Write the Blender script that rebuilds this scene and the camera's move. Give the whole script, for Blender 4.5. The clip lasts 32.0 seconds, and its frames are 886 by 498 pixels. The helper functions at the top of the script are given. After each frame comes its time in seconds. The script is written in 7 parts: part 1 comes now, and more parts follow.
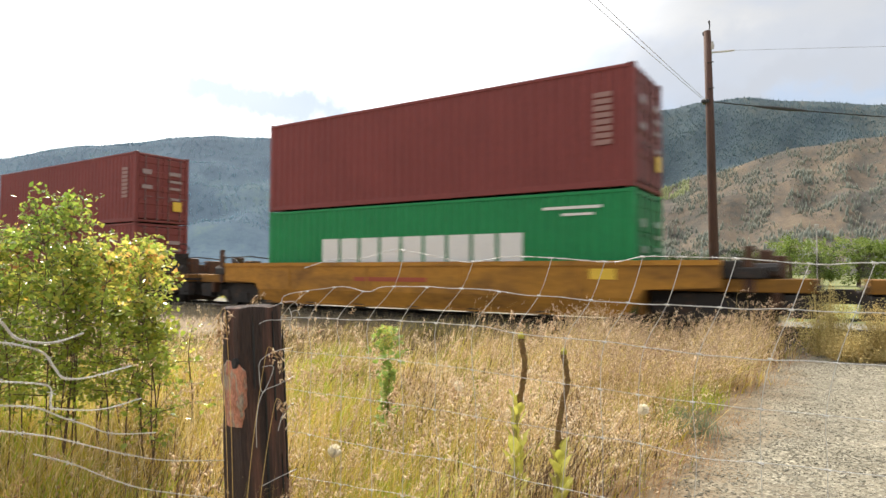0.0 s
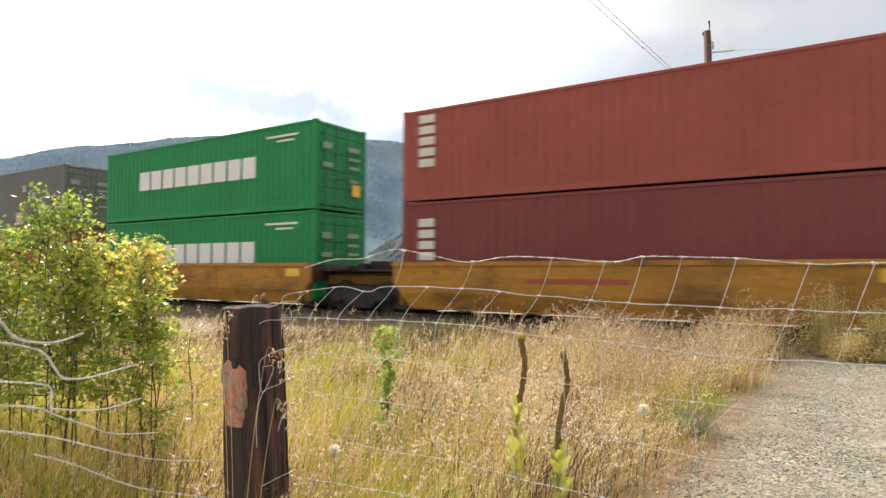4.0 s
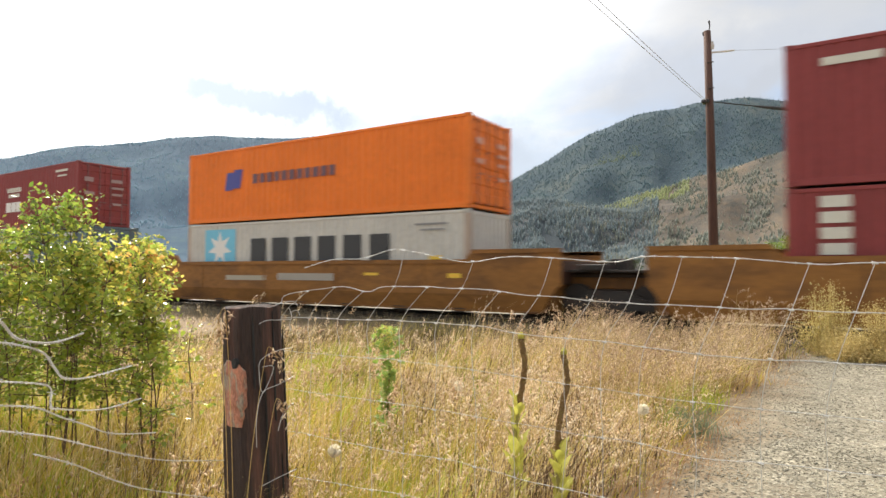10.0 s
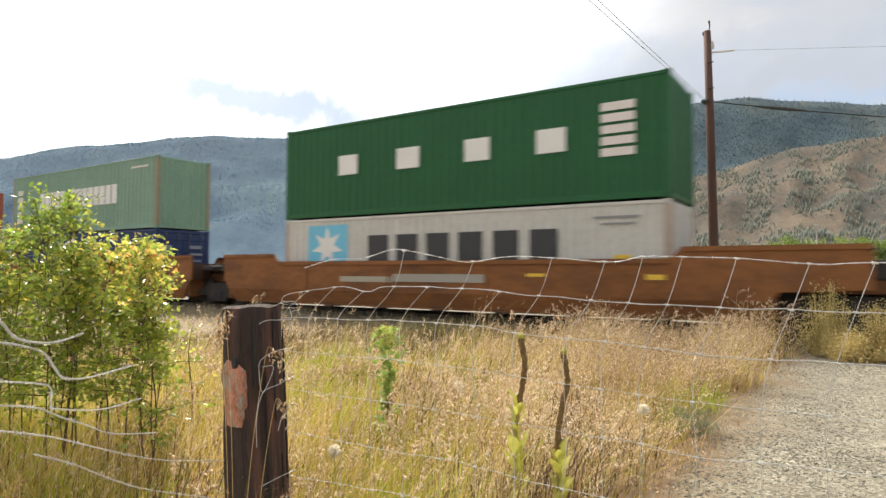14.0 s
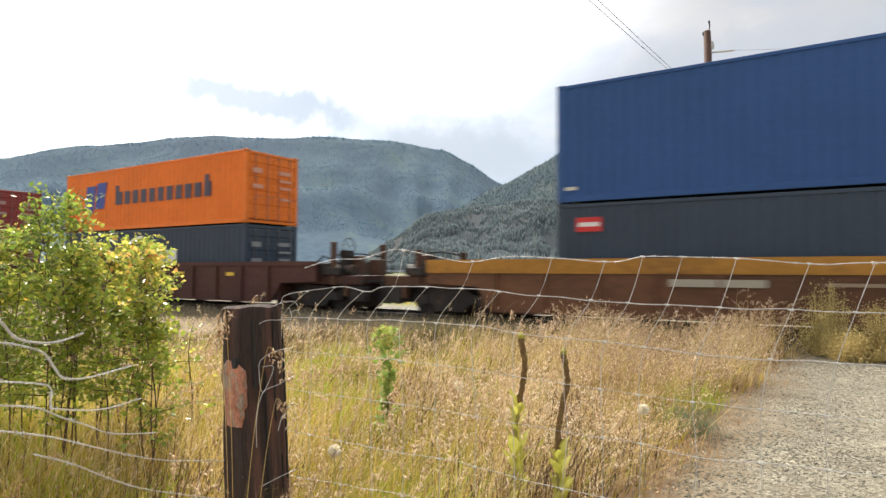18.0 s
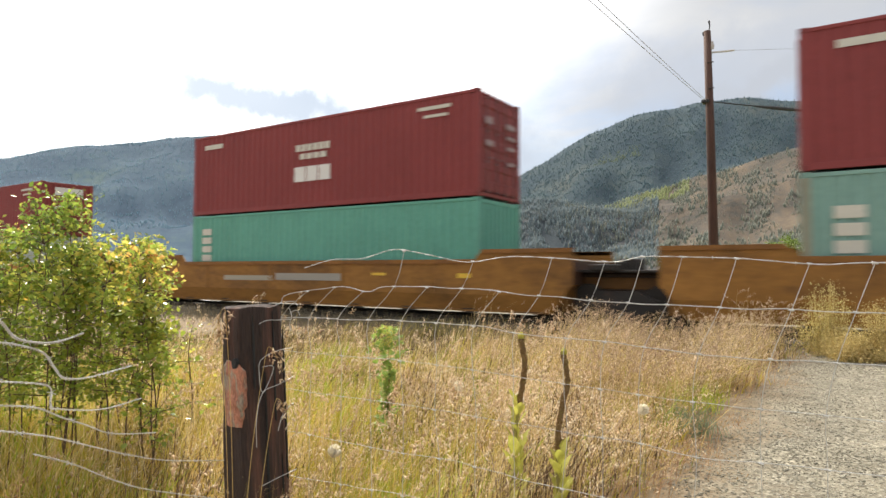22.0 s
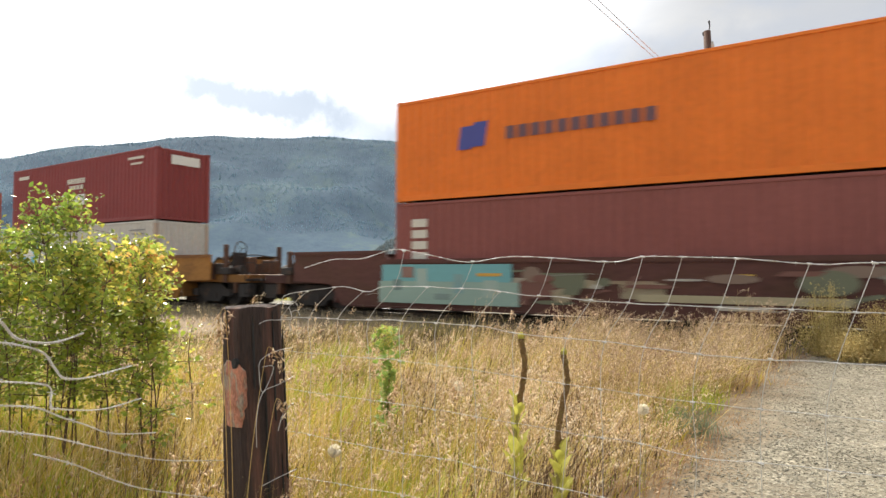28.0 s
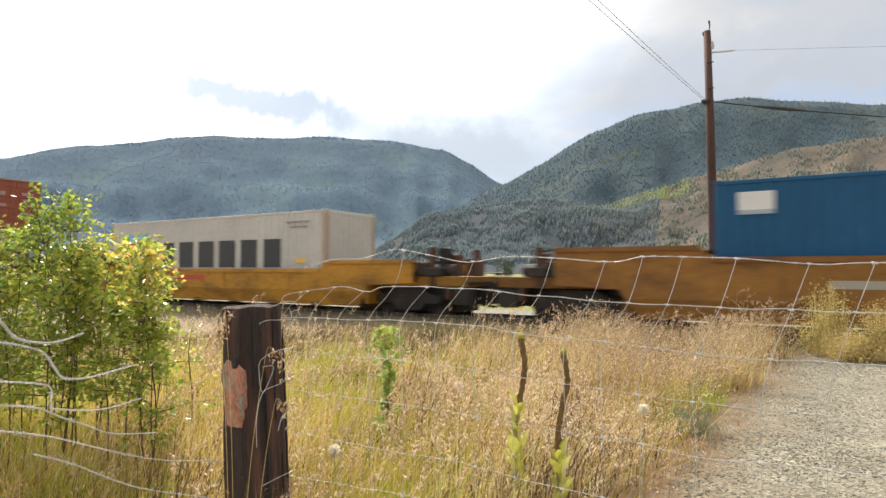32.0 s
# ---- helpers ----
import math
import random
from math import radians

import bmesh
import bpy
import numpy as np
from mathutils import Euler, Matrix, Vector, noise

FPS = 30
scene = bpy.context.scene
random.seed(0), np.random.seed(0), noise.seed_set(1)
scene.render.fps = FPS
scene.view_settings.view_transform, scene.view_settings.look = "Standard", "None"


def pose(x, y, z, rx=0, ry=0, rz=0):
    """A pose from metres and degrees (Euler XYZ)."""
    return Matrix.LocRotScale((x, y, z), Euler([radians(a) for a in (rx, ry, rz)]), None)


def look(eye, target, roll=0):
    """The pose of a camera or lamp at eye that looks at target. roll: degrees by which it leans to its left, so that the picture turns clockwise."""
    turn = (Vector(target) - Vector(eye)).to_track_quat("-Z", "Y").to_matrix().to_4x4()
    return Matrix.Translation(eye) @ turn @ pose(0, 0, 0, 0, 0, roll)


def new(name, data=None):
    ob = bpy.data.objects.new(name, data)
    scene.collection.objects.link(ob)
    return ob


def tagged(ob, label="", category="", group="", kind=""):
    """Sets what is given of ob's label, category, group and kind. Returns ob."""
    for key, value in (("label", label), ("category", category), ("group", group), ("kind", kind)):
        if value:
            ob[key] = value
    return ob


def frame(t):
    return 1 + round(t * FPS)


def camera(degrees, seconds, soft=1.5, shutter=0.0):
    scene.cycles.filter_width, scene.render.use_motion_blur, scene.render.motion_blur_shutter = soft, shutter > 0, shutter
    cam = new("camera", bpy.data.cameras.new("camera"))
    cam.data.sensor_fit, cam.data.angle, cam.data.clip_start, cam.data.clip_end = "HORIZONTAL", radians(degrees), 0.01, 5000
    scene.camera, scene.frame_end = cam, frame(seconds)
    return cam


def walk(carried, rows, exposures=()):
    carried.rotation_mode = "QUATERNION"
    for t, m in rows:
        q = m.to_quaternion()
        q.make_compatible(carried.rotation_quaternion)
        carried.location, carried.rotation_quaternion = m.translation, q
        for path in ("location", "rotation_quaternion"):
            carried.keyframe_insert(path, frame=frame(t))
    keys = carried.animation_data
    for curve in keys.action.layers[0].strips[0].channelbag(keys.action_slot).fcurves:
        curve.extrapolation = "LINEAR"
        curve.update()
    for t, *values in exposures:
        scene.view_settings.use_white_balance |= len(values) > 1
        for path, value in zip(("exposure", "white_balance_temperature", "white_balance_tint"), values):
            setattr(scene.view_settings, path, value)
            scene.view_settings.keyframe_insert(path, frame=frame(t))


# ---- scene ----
# ---------------------------------------------------------------- camera
EYE = Vector((0.0, 0.0, 1.35))
YAW, PITCH = radians(33.08), radians(2.13)
AIM = EYE + Vector((-math.sin(YAW) * math.cos(PITCH), math.cos(YAW) * math.cos(PITCH), math.sin(PITCH)))
cam = camera(70.72, 32.0, soft=1.5, shutter=0.28)
walk(cam, [(0.0, look(EYE, AIM, 0.25)), (32.0, look(EYE, AIM, 0.25))], exposures=[(0.0, 0.31), (10.0, 0.27), (18.0, 0.22), (24.0, 0.17), (32.0, 0.20)])

# ---------------------------------------------------------------- world and sun
SUN_AZ, SUN_EL = 58.0, 47.0          # degrees left of +y, degrees up
SUN_DIR = Vector((-math.sin(radians(SUN_AZ)) * math.cos(radians(SUN_EL)),
                  math.cos(radians(SUN_AZ)) * math.cos(radians(SUN_EL)), math.sin(radians(SUN_EL))))


def nodes_of(owner):
    owner.use_nodes = True
    nt = owner.node_tree
    nt.nodes.clear()

    def add(kind, **kw):
        n = nt.nodes.new(kind)
        for k, v in kw.items():
            if k in n.inputs:
                n.inputs[k].default_value = v
            elif k == "operation":
                n.operation = v
            elif k == "data_type":
                n.data_type = v
            elif k == "interpolation_type":
                n.interpolation_type = v
        return n

    def join(a, b):
        nt.links.new(a, b)
    return nt, add, join


def ramp_of(add, stops, mode="LINEAR"):
    r = add("ShaderNodeValToRGB")
    cr = r.color_ramp
    cr.interpolation = mode
    while len(cr.elements) < len(stops):
        cr.elements.new(0.5)
    for e, (p, c) in zip(cr.elements, stops):
        e.position = p
        e.color = (*c, 1.0) if len(c) == 3 else c
    return r


def build_world():
    w = bpy.data.worlds.new("sky")
    scene.world = w
    nt, add, join = nodes_of(w)
    out = add("ShaderNodeOutputWorld")
    sky = add("ShaderNodeTexSky")
    sky.sky_type, sky.sun_disc = "NISHITA", False
    sky.sun_elevation, sky.sun_rotation = radians(SUN_EL), radians(-SUN_AZ)
    sky.altitude, sky.air_density, sky.dust_density = 400.0, 1.0, 1.5
    bg_sky = add("ShaderNodeBackground", Strength=0.13)
    join(sky.outputs[0], bg_sky.inputs[0])
    # clouds on a flat layer overhead
    tc = add("ShaderNodeTexCoord")
    sep = add("ShaderNodeSeparateXYZ")
    join(tc.outputs["Generated"], sep.inputs[0])
    zz = add("ShaderNodeMath", operation="MAXIMUM")
    zz.inputs[1].default_value = 0.0
    join(sep.outputs[2], zz.inputs[0])
    za = add("ShaderNodeMath", operation="ADD")
    za.inputs[1].default_value = 0.16
    join(zz.outputs[0], za.inputs[0])
    dx = add("ShaderNodeMath", operation="DIVIDE")
    dy = add("ShaderNodeMath", operation="DIVIDE")
    join(sep.outputs[0], dx.inputs[0]); join(za.outputs[0], dx.inputs[1])
    join(sep.outputs[1], dy.inputs[0]); join(za.outputs[0], dy.inputs[1])
    flat = add("ShaderNodeCombineXYZ")
    flat.inputs[2].default_value = 3.7
    join(dx.outputs[0], flat.inputs[0]); join(dy.outputs[0], flat.inputs[1])
    n1 = add("ShaderNodeTexNoise", Scale=0.9, Detail=7.0, Roughness=0.55, Distortion=0.4)
    join(flat.outputs[0], n1.inputs["Vector"])
    n2 = add("ShaderNodeTexNoise", Scale=0.75, Detail=6.0, Roughness=0.5, Distortion=0.3)
    shift = add("ShaderNodeVectorMath", operation="ADD")
    shift.inputs[1].default_value = (5.3, 2.1, 1.0)
    join(flat.outputs[0], shift.inputs[0])
    join(shift.outputs[0], n2.inputs["Vector"])
    # bright round the sun
    dot = add("ShaderNodeVectorMath", operation="DOT_PRODUCT")
    dot.inputs[1].default_value = SUN_DIR
    join(tc.outputs["Generated"], dot.inputs[0])
    glow = add("ShaderNodeMapRange", interpolation_type="SMOOTHSTEP")
    glow.inputs[1].default_value, glow.inputs[2].default_value = 0.68, 1.0
    glow.inputs[3].default_value, glow.inputs[4].default_value = 0.0, 1.0
    join(dot.outputs["Value"], glow.inputs[0])
    cover = add("ShaderNodeMapRange")
    cover.inputs[1].default_value, cover.inputs[2].default_value = 0.40, 0.56
    cover.inputs[3].default_value, cover.inputs[4].default_value = 0.45, 1.0
    csum = add("ShaderNodeMath", operation="ADD")
    gl2 = add("ShaderNodeMath", operation="MULTIPLY")
    gl2.inputs[1].default_value = 0.10
    join(glow.outputs[0], gl2.inputs[0])
    join(n1.outputs[0], csum.inputs[0]); join(gl2.outputs[0], csum.inputs[1])
    join(csum.outputs[0], cover.inputs[0])
    shade = ramp_of(add, [(0.38, (0.78, 0.795, 0.82)), (0.46, (0.90, 0.91, 0.925)), (0.52, (1.0, 1.0, 1.0)), (0.60, (1.12, 1.12, 1.10))])
    join(n2.outputs[0], shade.inputs[0])
    power = add("ShaderNodeMath", operation="MULTIPLY_ADD")
    power.inputs[1].default_value, power.inputs[2].default_value = 2.8, 0.76
    join(glow.outputs[0], power.inputs[0])
    bg_cloud = add("ShaderNodeBackground")
    join(shade.outputs[0], bg_cloud.inputs[0]); join(power.outputs[0], bg_cloud.inputs[1])
    mix = add("ShaderNodeMixShader")
    join(cover.outputs[0], mix.inputs[0]); join(bg_sky.outputs[0], mix.inputs[1]); join(bg_cloud.outputs[0], mix.inputs[2])
    # thin veils and grey undersides over the mountains, ragged by noise
    rag = add("ShaderNodeTexNoise", Scale=6.0, Detail=8.0, Roughness=0.62)
    join(tc.outputs["Generated"], rag.inputs["Vector"])
    centred = add("ShaderNodeVectorMath", operation="SUBTRACT")
    centred.inputs[1].default_value = (0.5, 0.5, 0.5)
    join(rag.outputs["Color"], centred.inputs[0])
    warp = add("ShaderNodeVectorMath", operation="MULTIPLY_ADD")
    warp.inputs[1].default_value = (0.34, 0.34, 0.20)
    join(centred.outputs[0], warp.inputs[0]); join(tc.outputs["Generated"], warp.inputs[2])
    wsep = add("ShaderNodeSeparateXYZ")
    join(warp.outputs[0], wsep.inputs[0])
    back = add("ShaderNodeMath", operation="MULTIPLY")
    back.inputs[1].default_value = -1.0
    join(wsep.outputs[0], back.inputs[0])
    az = add("ShaderNodeMath", operation="ARCTAN2")
    join(back.outputs[0], az.inputs[0]); join(wsep.outputs[1], az.inputs[1])
    el = add("ShaderNodeMath", operation="ARCSINE")
    join(wsep.outputs[2], el.inputs[0])
    below = mix.outputs[0]
    # bearing left of +y, height, half width and half height in degrees, lean, density, colour
    for a, e, wa, we, lean, most, tone in ((49.5, 14.6, 13.0, 3.6, -0.20, 0.90, (0.53, 0.615, 0.73)), (30.5, 11.2, 14.0, 5.0, -0.15, 0.85, (0.57, 0.63, 0.715)),
                                           (6.0, 17.6, 15.0, 4.2, 0.12, 0.80, (0.55, 0.58, 0.635)), (4.5, 16.4, 10.0, 2.0, 0.16, 0.75, (0.52, 0.55, 0.605)), (25.0, 23.0, 6.0, 3.2, 0.5, 0.55, (0.58, 0.61, 0.66)),
                                           (-14.0, 24.0, 16.0, 6.0, 0.1, 0.8, (0.50, 0.53, 0.58)), (85.0, 16.0, 14.0, 3.5, 0.1, 0.5, (0.55, 0.61, 0.70))):
        da = add("ShaderNodeMath", operation="SUBTRACT")
        da.inputs[1].default_value = radians(a)
        join(az.outputs[0], da.inputs[0])
        de = add("ShaderNodeMath", operation="SUBTRACT")
        de.inputs[1].default_value = radians(e)
        join(el.outputs[0], de.inputs[0])
        tilt = add("ShaderNodeMath", operation="MULTIPLY_ADD")
        tilt.inputs[1].default_value = lean
        join(da.outputs[0], tilt.inputs[0]); join(de.outputs[0], tilt.inputs[2])
        place = add("ShaderNodeCombineXYZ")
        join(da.outputs[0], place.inputs[0]); join(tilt.outputs[0], place.inputs[1])
        size = add("ShaderNodeVectorMath", operation="DIVIDE")
        size.inputs[1].default_value = (radians(wa), radians(we), 1.0)
        join(place.outputs[0], size.inputs[0])
        reach = add("ShaderNodeVectorMath", operation="LENGTH")
        join(size.outputs[0], reach.inputs[0])
        veil = add("ShaderNodeMapRange", interpolation_type="SMOOTHSTEP")
        veil.inputs[1].default_value, veil.inputs[2].default_value = 0.25, 1.05
        veil.inputs[3].default_value, veil.inputs[4].default_value = most, 0.0
        join(reach.outputs["Value"], veil.inputs[0])
        bg = add("ShaderNodeBackground", Strength=1.0)
        bg.inputs[0].default_value = (*tone, 1.0)
        over = add("ShaderNodeMixShader")
        join(veil.outputs[0], over.inputs[0]); join(below, over.inputs[1]); join(bg.outputs[0], over.inputs[2])
        below = over.outputs[0]
    join(below, out.inputs[0])


build_world()
sun = new("sun", bpy.data.lights.new("sun", "SUN"))
sun.data.energy, sun.data.angle, sun.data.color = 5.0, radians(0.7), (1.0, 0.925, 0.775)
sun.matrix_world = look(SUN_DIR * 200, (0, 0, 0))

# ---------------------------------------------------------------- materials


def material(name, base, rough=0.7, metal=0.0, scale=3.0, spread=0.35, bump=0.3, bump_scale=40.0, coord="Object",
             second=None, second_amount=(0.55, 0.7), second_scale=1.2, from_object=False, island=0.0, translucent=0.0,
             hue_island=None, spec=0.5, grain=None):
    """A weathered surface: base colour varied at two scales, an optional second tone in patches, and fine relief."""
    m = bpy.data.materials.new(name)
    nt, add, join = nodes_of(m)
    out = add("ShaderNodeOutputMaterial")
    bsdf = add("ShaderNodeBsdfPrincipled", Roughness=rough, Metallic=metal)
    bsdf.inputs["Specular IOR Level"].default_value = spec
    tc = add("ShaderNodeTexCoord")
    vec = tc.outputs[coord]
    if grain is not None:
        gs = add("ShaderNodeVectorMath", operation="MULTIPLY")
        gs.inputs[1].default_value = grain
        join(vec, gs.inputs[0])
        vec = gs.outputs[0]
    if from_object:
        oi = add("ShaderNodeObjectInfo")
        colour = oi.outputs["Color"]
        sh = add("ShaderNodeVectorMath", operation="ADD")
        join(vec, sh.inputs[0])
        off = add("ShaderNodeVectorMath", operation="SCALE")
        off.inputs[0].default_value = (37.0, 19.0, 53.0)
        join(oi.outputs["Random"], off.inputs["Scale"])
        join(off.outputs[0], sh.inputs[1])
        vec = sh.outputs[0]
    elif hue_island:
        geo = add("ShaderNodeNewGeometry")
        r = ramp_of(add, hue_island)
        drift = add("ShaderNodeTexNoise", Scale=0.8, Detail=3.0, Roughness=0.6)
        join(vec, drift.inputs["Vector"])
        dm = add("ShaderNodeMath", operation="MULTIPLY_ADD")
        dm.inputs[1].default_value, dm.inputs[2].default_value = 1.5, -0.60
        join(drift.outputs[0], dm.inputs[0])
        ds = add("ShaderNodeMath", operation="MULTIPLY_ADD")
        ds.inputs[1].default_value = 0.75
        join(geo.outputs["Random Per Island"], ds.inputs[0]); join(dm.outputs[0], ds.inputs[2])
        join(ds.outputs[0], r.inputs[0])
        colour = r.outputs[0]
    else:
        rgb = add("ShaderNodeRGB")
        rgb.outputs[0].default_value = (*base, 1.0)
        colour = rgb.outputs[0]
    big = add("ShaderNodeTexNoise", Scale=scale, Detail=5.0, Roughness=0.6)
    fine = add("ShaderNodeTexNoise", Scale=scale * 11.0, Detail=4.0, Roughness=0.6)
    join(vec, big.inputs["Vector"]); join(vec, fine.inputs["Vector"])
    avg = add("ShaderNodeMath", operation="ADD")
    join(big.outputs[0], avg.inputs[0]); join(fine.outputs[0], avg.inputs[1])
    rng = add("ShaderNodeMapRange")
    rng.inputs[1].default_value, rng.inputs[2].default_value = 0.6, 1.4
    rng.inputs[3].default_value, rng.inputs[4].default_value = 1.0 - spread, 1.0 + spread
    join(avg.outputs[0], rng.inputs[0])
    if second is not None:
        patch = add("ShaderNodeTexNoise", Scale=second_scale, Detail=6.0, Roughness=0.65, Distortion=0.3)
        join(vec, patch.inputs["Vector"])
        pr = add("ShaderNodeMapRange")
        pr.inputs[1].default_value, pr.inputs[2].default_value = second_amount
        join(patch.outputs[0], pr.inputs[0])
        mx = add("ShaderNodeMix", data_type="RGBA")
        join(pr.outputs[0], mx.inputs["Factor"])
        join(colour, mx.inputs[6])
        mx.inputs[7].default_value = (*second, 1.0)
        colour = mx.outputs[2]
    mul = add("ShaderNodeVectorMath", operation="SCALE")
    join(colour, mul.inputs[0]); join(rng.outputs[0], mul.inputs["Scale"])
    join(mul.outputs[0], bsdf.inputs["Base Color"])
    if bump:
        bn = add("ShaderNodeTexNoise", Scale=bump_scale, Detail=4.0, Roughness=0.6)
        join(vec, bn.inputs["Vector"])
        b = add("ShaderNodeBump", Strength=bump, Distance=0.02)
        join(bn.outputs[0], b.inputs["Height"])
        join(b.outputs[0], bsdf.inputs["Normal"])
    if translucent:
        tr = add("ShaderNodeBsdfTranslucent")
        join(mul.outputs[0], tr.inputs[0])
        mxs = add("ShaderNodeMixShader")
        mxs.inputs[0].default_value = translucent
        join(bsdf.outputs[0], mxs.inputs[1]); join(tr.outputs[0], mxs.inputs[2])
        join(mxs.outputs[0], out.inputs[0])
    else:
        join(bsdf.outputs[0], out.inputs[0])
    return m


PAINT = material("container_paint", (0.3, 0.1, 0.1), 0.52, scale=0.7, spread=0.16, spec=0.32, bump=0.06, bump_scale=9.0,
                 second=(0.10, 0.045, 0.025), second_amount=(0.70, 0.86), second_scale=2.2, from_object=True)
CARPAINT = material("rail_car_paint", (0.3, 0.1, 0.1), 0.62, scale=0.9, spread=0.30, bump=0.12, bump_scale=14.0,
                    second=(0.085, 0.042, 0.022), second_amount=(0.46, 0.80), second_scale=1.3, from_object=True, spec=0.3, grain=(0.45, 1.0, 1.0))
MARKING = material("vinyl_marking", (0.8, 0.8, 0.8), 0.5, scale=1.5, spread=0.08, bump=0.0, from_object=True)
STEEL = material("grimy_steel", (0.035, 0.03, 0.027), 0.7, 0.2, scale=3.0, spread=0.4, second=(0.10, 0.05, 0.028), second_scale=2.5)
RUBBERY = material("black_fittings", (0.02, 0.02, 0.02), 0.6, scale=4.0, spread=0.3)
RAILTOP = material("polished_rail", (0.60, 0.58, 0.55), 0.22, 1.0, scale=5.0, spread=0.15, bump=0.05)
SLEEPER = material("creosoted_wood", (0.028, 0.022, 0.018), 0.9, scale=4.0, spread=0.4, second=(0.13, 0.11, 0.09))
# dark creosoted stone, with under-car shadow also put into the tones
BALLAST = material("ballast_stone", (0.16, 0.145, 0.13), 0.95, spread=0.4, hue_island=[(0.0, (0.030, 0.027, 0.024)), (0.5, (0.062, 0.056, 0.050)), (1.0, (0.12, 0.108, 0.096))])
# near-black colour stands in for the shade beneath the train
SHADEBED = material("shade_dark_track_bed", (0.020, 0.018, 0.016), 0.95, scale=6.0, spread=0.5, bump=0.8, bump_scale=30.0, second=(0.045, 0.040, 0.035), second_scale=9.0)
OLDGALV = material("dull_wire", (0.60, 0.585, 0.57), 0.45, 0.2, scale=20.0, spread=0.3, second=(0.30, 0.20, 0.14), second_amount=(0.6, 0.8), second_scale=9.0)
GALV = material("galvanised_wire", (0.58, 0.57, 0.55), 0.40, 0.4, scale=20.0, spread=0.25, second=(0.28, 0.20, 0.15), second_amount=(0.58, 0.75), second_scale=9.0)
OLDWOOD = material("weathered_tie_wood", (0.052, 0.034, 0.029), 0.92, scale=14.0, spread=0.55, bump=1.0, bump_scale=110.0, grain=(1.0, 1.0, 0.09),
                   second=(0.19, 0.085, 0.058), second_amount=(0.48, 0.68), second_scale=10.0)
FRESHWOOD = material("split_red_wood", (0.50, 0.225, 0.145), 0.88, scale=16.0, spread=0.6, bump=1.0, bump_scale=80.0, grain=(1.0, 1.0, 0.35), second=(0.40, 0.34, 0.26), second_amount=(0.50, 0.60), second_scale=26.0)
POLEWOOD = material("pole_wood", (0.085, 0.043, 0.032), 0.9, scale=2.0, spread=0.4, bump=0.5, bump_scale=25.0, grain=(1.0, 1.0, 0.15), second=(0.05, 0.030, 0.026), second_scale=3.0)
CABLE = material("cable", (0.035, 0.035, 0.038), 0.6, spread=0.1, bump=0.0)
BARECABLE = material("bare_cable", (0.34, 0.34, 0.35), 0.5, spread=0.1, bump=0.0)
CERAMIC = material("glazed_insulator", (0.55, 0.52, 0.48), 0.25, spread=0.1, bump=0.0)

# ---------------------------------------------------------------- mesh helpers


def part(name, data, mat, parent=None, label="", at=None, color=None):
    """One mesh object under a thing or a part. data: a bmesh (freed here) or a finished mesh."""
    if isinstance(data, bmesh.types.BMesh):
        me = bpy.data.meshes.new(name)
        data.to_mesh(me)
        data.free()
    else:
        me = data
    if mat is not None and not me.materials:
        me.materials.append(mat)
    ob = new(name, me)
    if parent is not None:
        ob.parent = parent
    if at is not None:
        ob.matrix_basis = at
    if color is not None:
        ob.color = (*color, 1.0)
    if label:
        ob["label"] = label
    return ob


def root(name, m, label, category, group="", kind=""):
    ob = new(name)
    ob.empty_display_size = 0.2
    ob.matrix_basis = m
    return tagged(ob, label, category, group, kind)


def add_box(bm, x0, x1, y0, y1, z0, z1):
    v = [bm.verts.new((x, y, z)) for z in (z0, z1) for x, y in ((x0, y0), (x1, y0), (x1, y1), (x0, y1))]
    for f in ((3, 2, 1, 0), (4, 5, 6, 7), (0, 1, 5, 4), (1, 2, 6, 5), (2, 3, 7, 6), (3, 0, 4, 7)):
        bm.faces.new([v[i] for i in f])
    return v


def box(x0, x1, y0, y1, z0, z1, bevel=0.0):
    bm = bmesh.new()
    add_box(bm, x0, x1, y0, y1, z0, z1)
    if bevel:
        bmesh.ops.bevel(bm, geom=bm.edges[:], offset=bevel, segments=2, affect="EDGES", profile=0.5)
    return bm


def add_prism(bm, outline, y0, y1):
    """An outline in x and z, thickened from y0 to y1."""
    a = [bm.verts.new((x, y0, z)) for x, z in outline]
    b = [bm.verts.new((x, y1, z)) for x, z in outline]
    bm.faces.new(a)
    bm.faces.new(b[::-1])
    n = len(a)
    for i in range(n):
        bm.faces.new((a[(i + 1) % n], a[i], b[i], b[(i + 1) % n]))


def add_tube(bm, points, radii, sides=8, cap=True):
    """A round bar through points."""
    pts = [Vector(p) for p in points]
    if not isinstance(radii, (list, tuple)):
        radii = [radii] * len(pts)
    rings = []
    for i, p in enumerate(pts):
        d = (pts[min(i + 1, len(pts) - 1)] - pts[max(i - 1, 0)]).normalized()
        s = d.cross(Vector((0, 0, 1)) if abs(d.z) < 0.9 else Vector((0, 1, 0))).normalized()
        q = d.cross(s)
        rings.append([bm.verts.new(p + (s * math.cos(a) + q * math.sin(a)) * radii[i])
                      for a in (2 * math.pi * k / sides for k in range(sides))])
    for r0, r1 in zip(rings, rings[1:]):
        for k in range(sides):
            bm.faces.new((r0[k], r0[(k + 1) % sides], r1[(k + 1) % sides], r1[k]))
    if cap:
        bm.faces.new(rings[0][::-1])
        bm.faces.new(rings[-1])


def tube(points, radii, sides=8):
    bm = bmesh.new()
    add_tube(bm, points, radii, sides)
    return bm


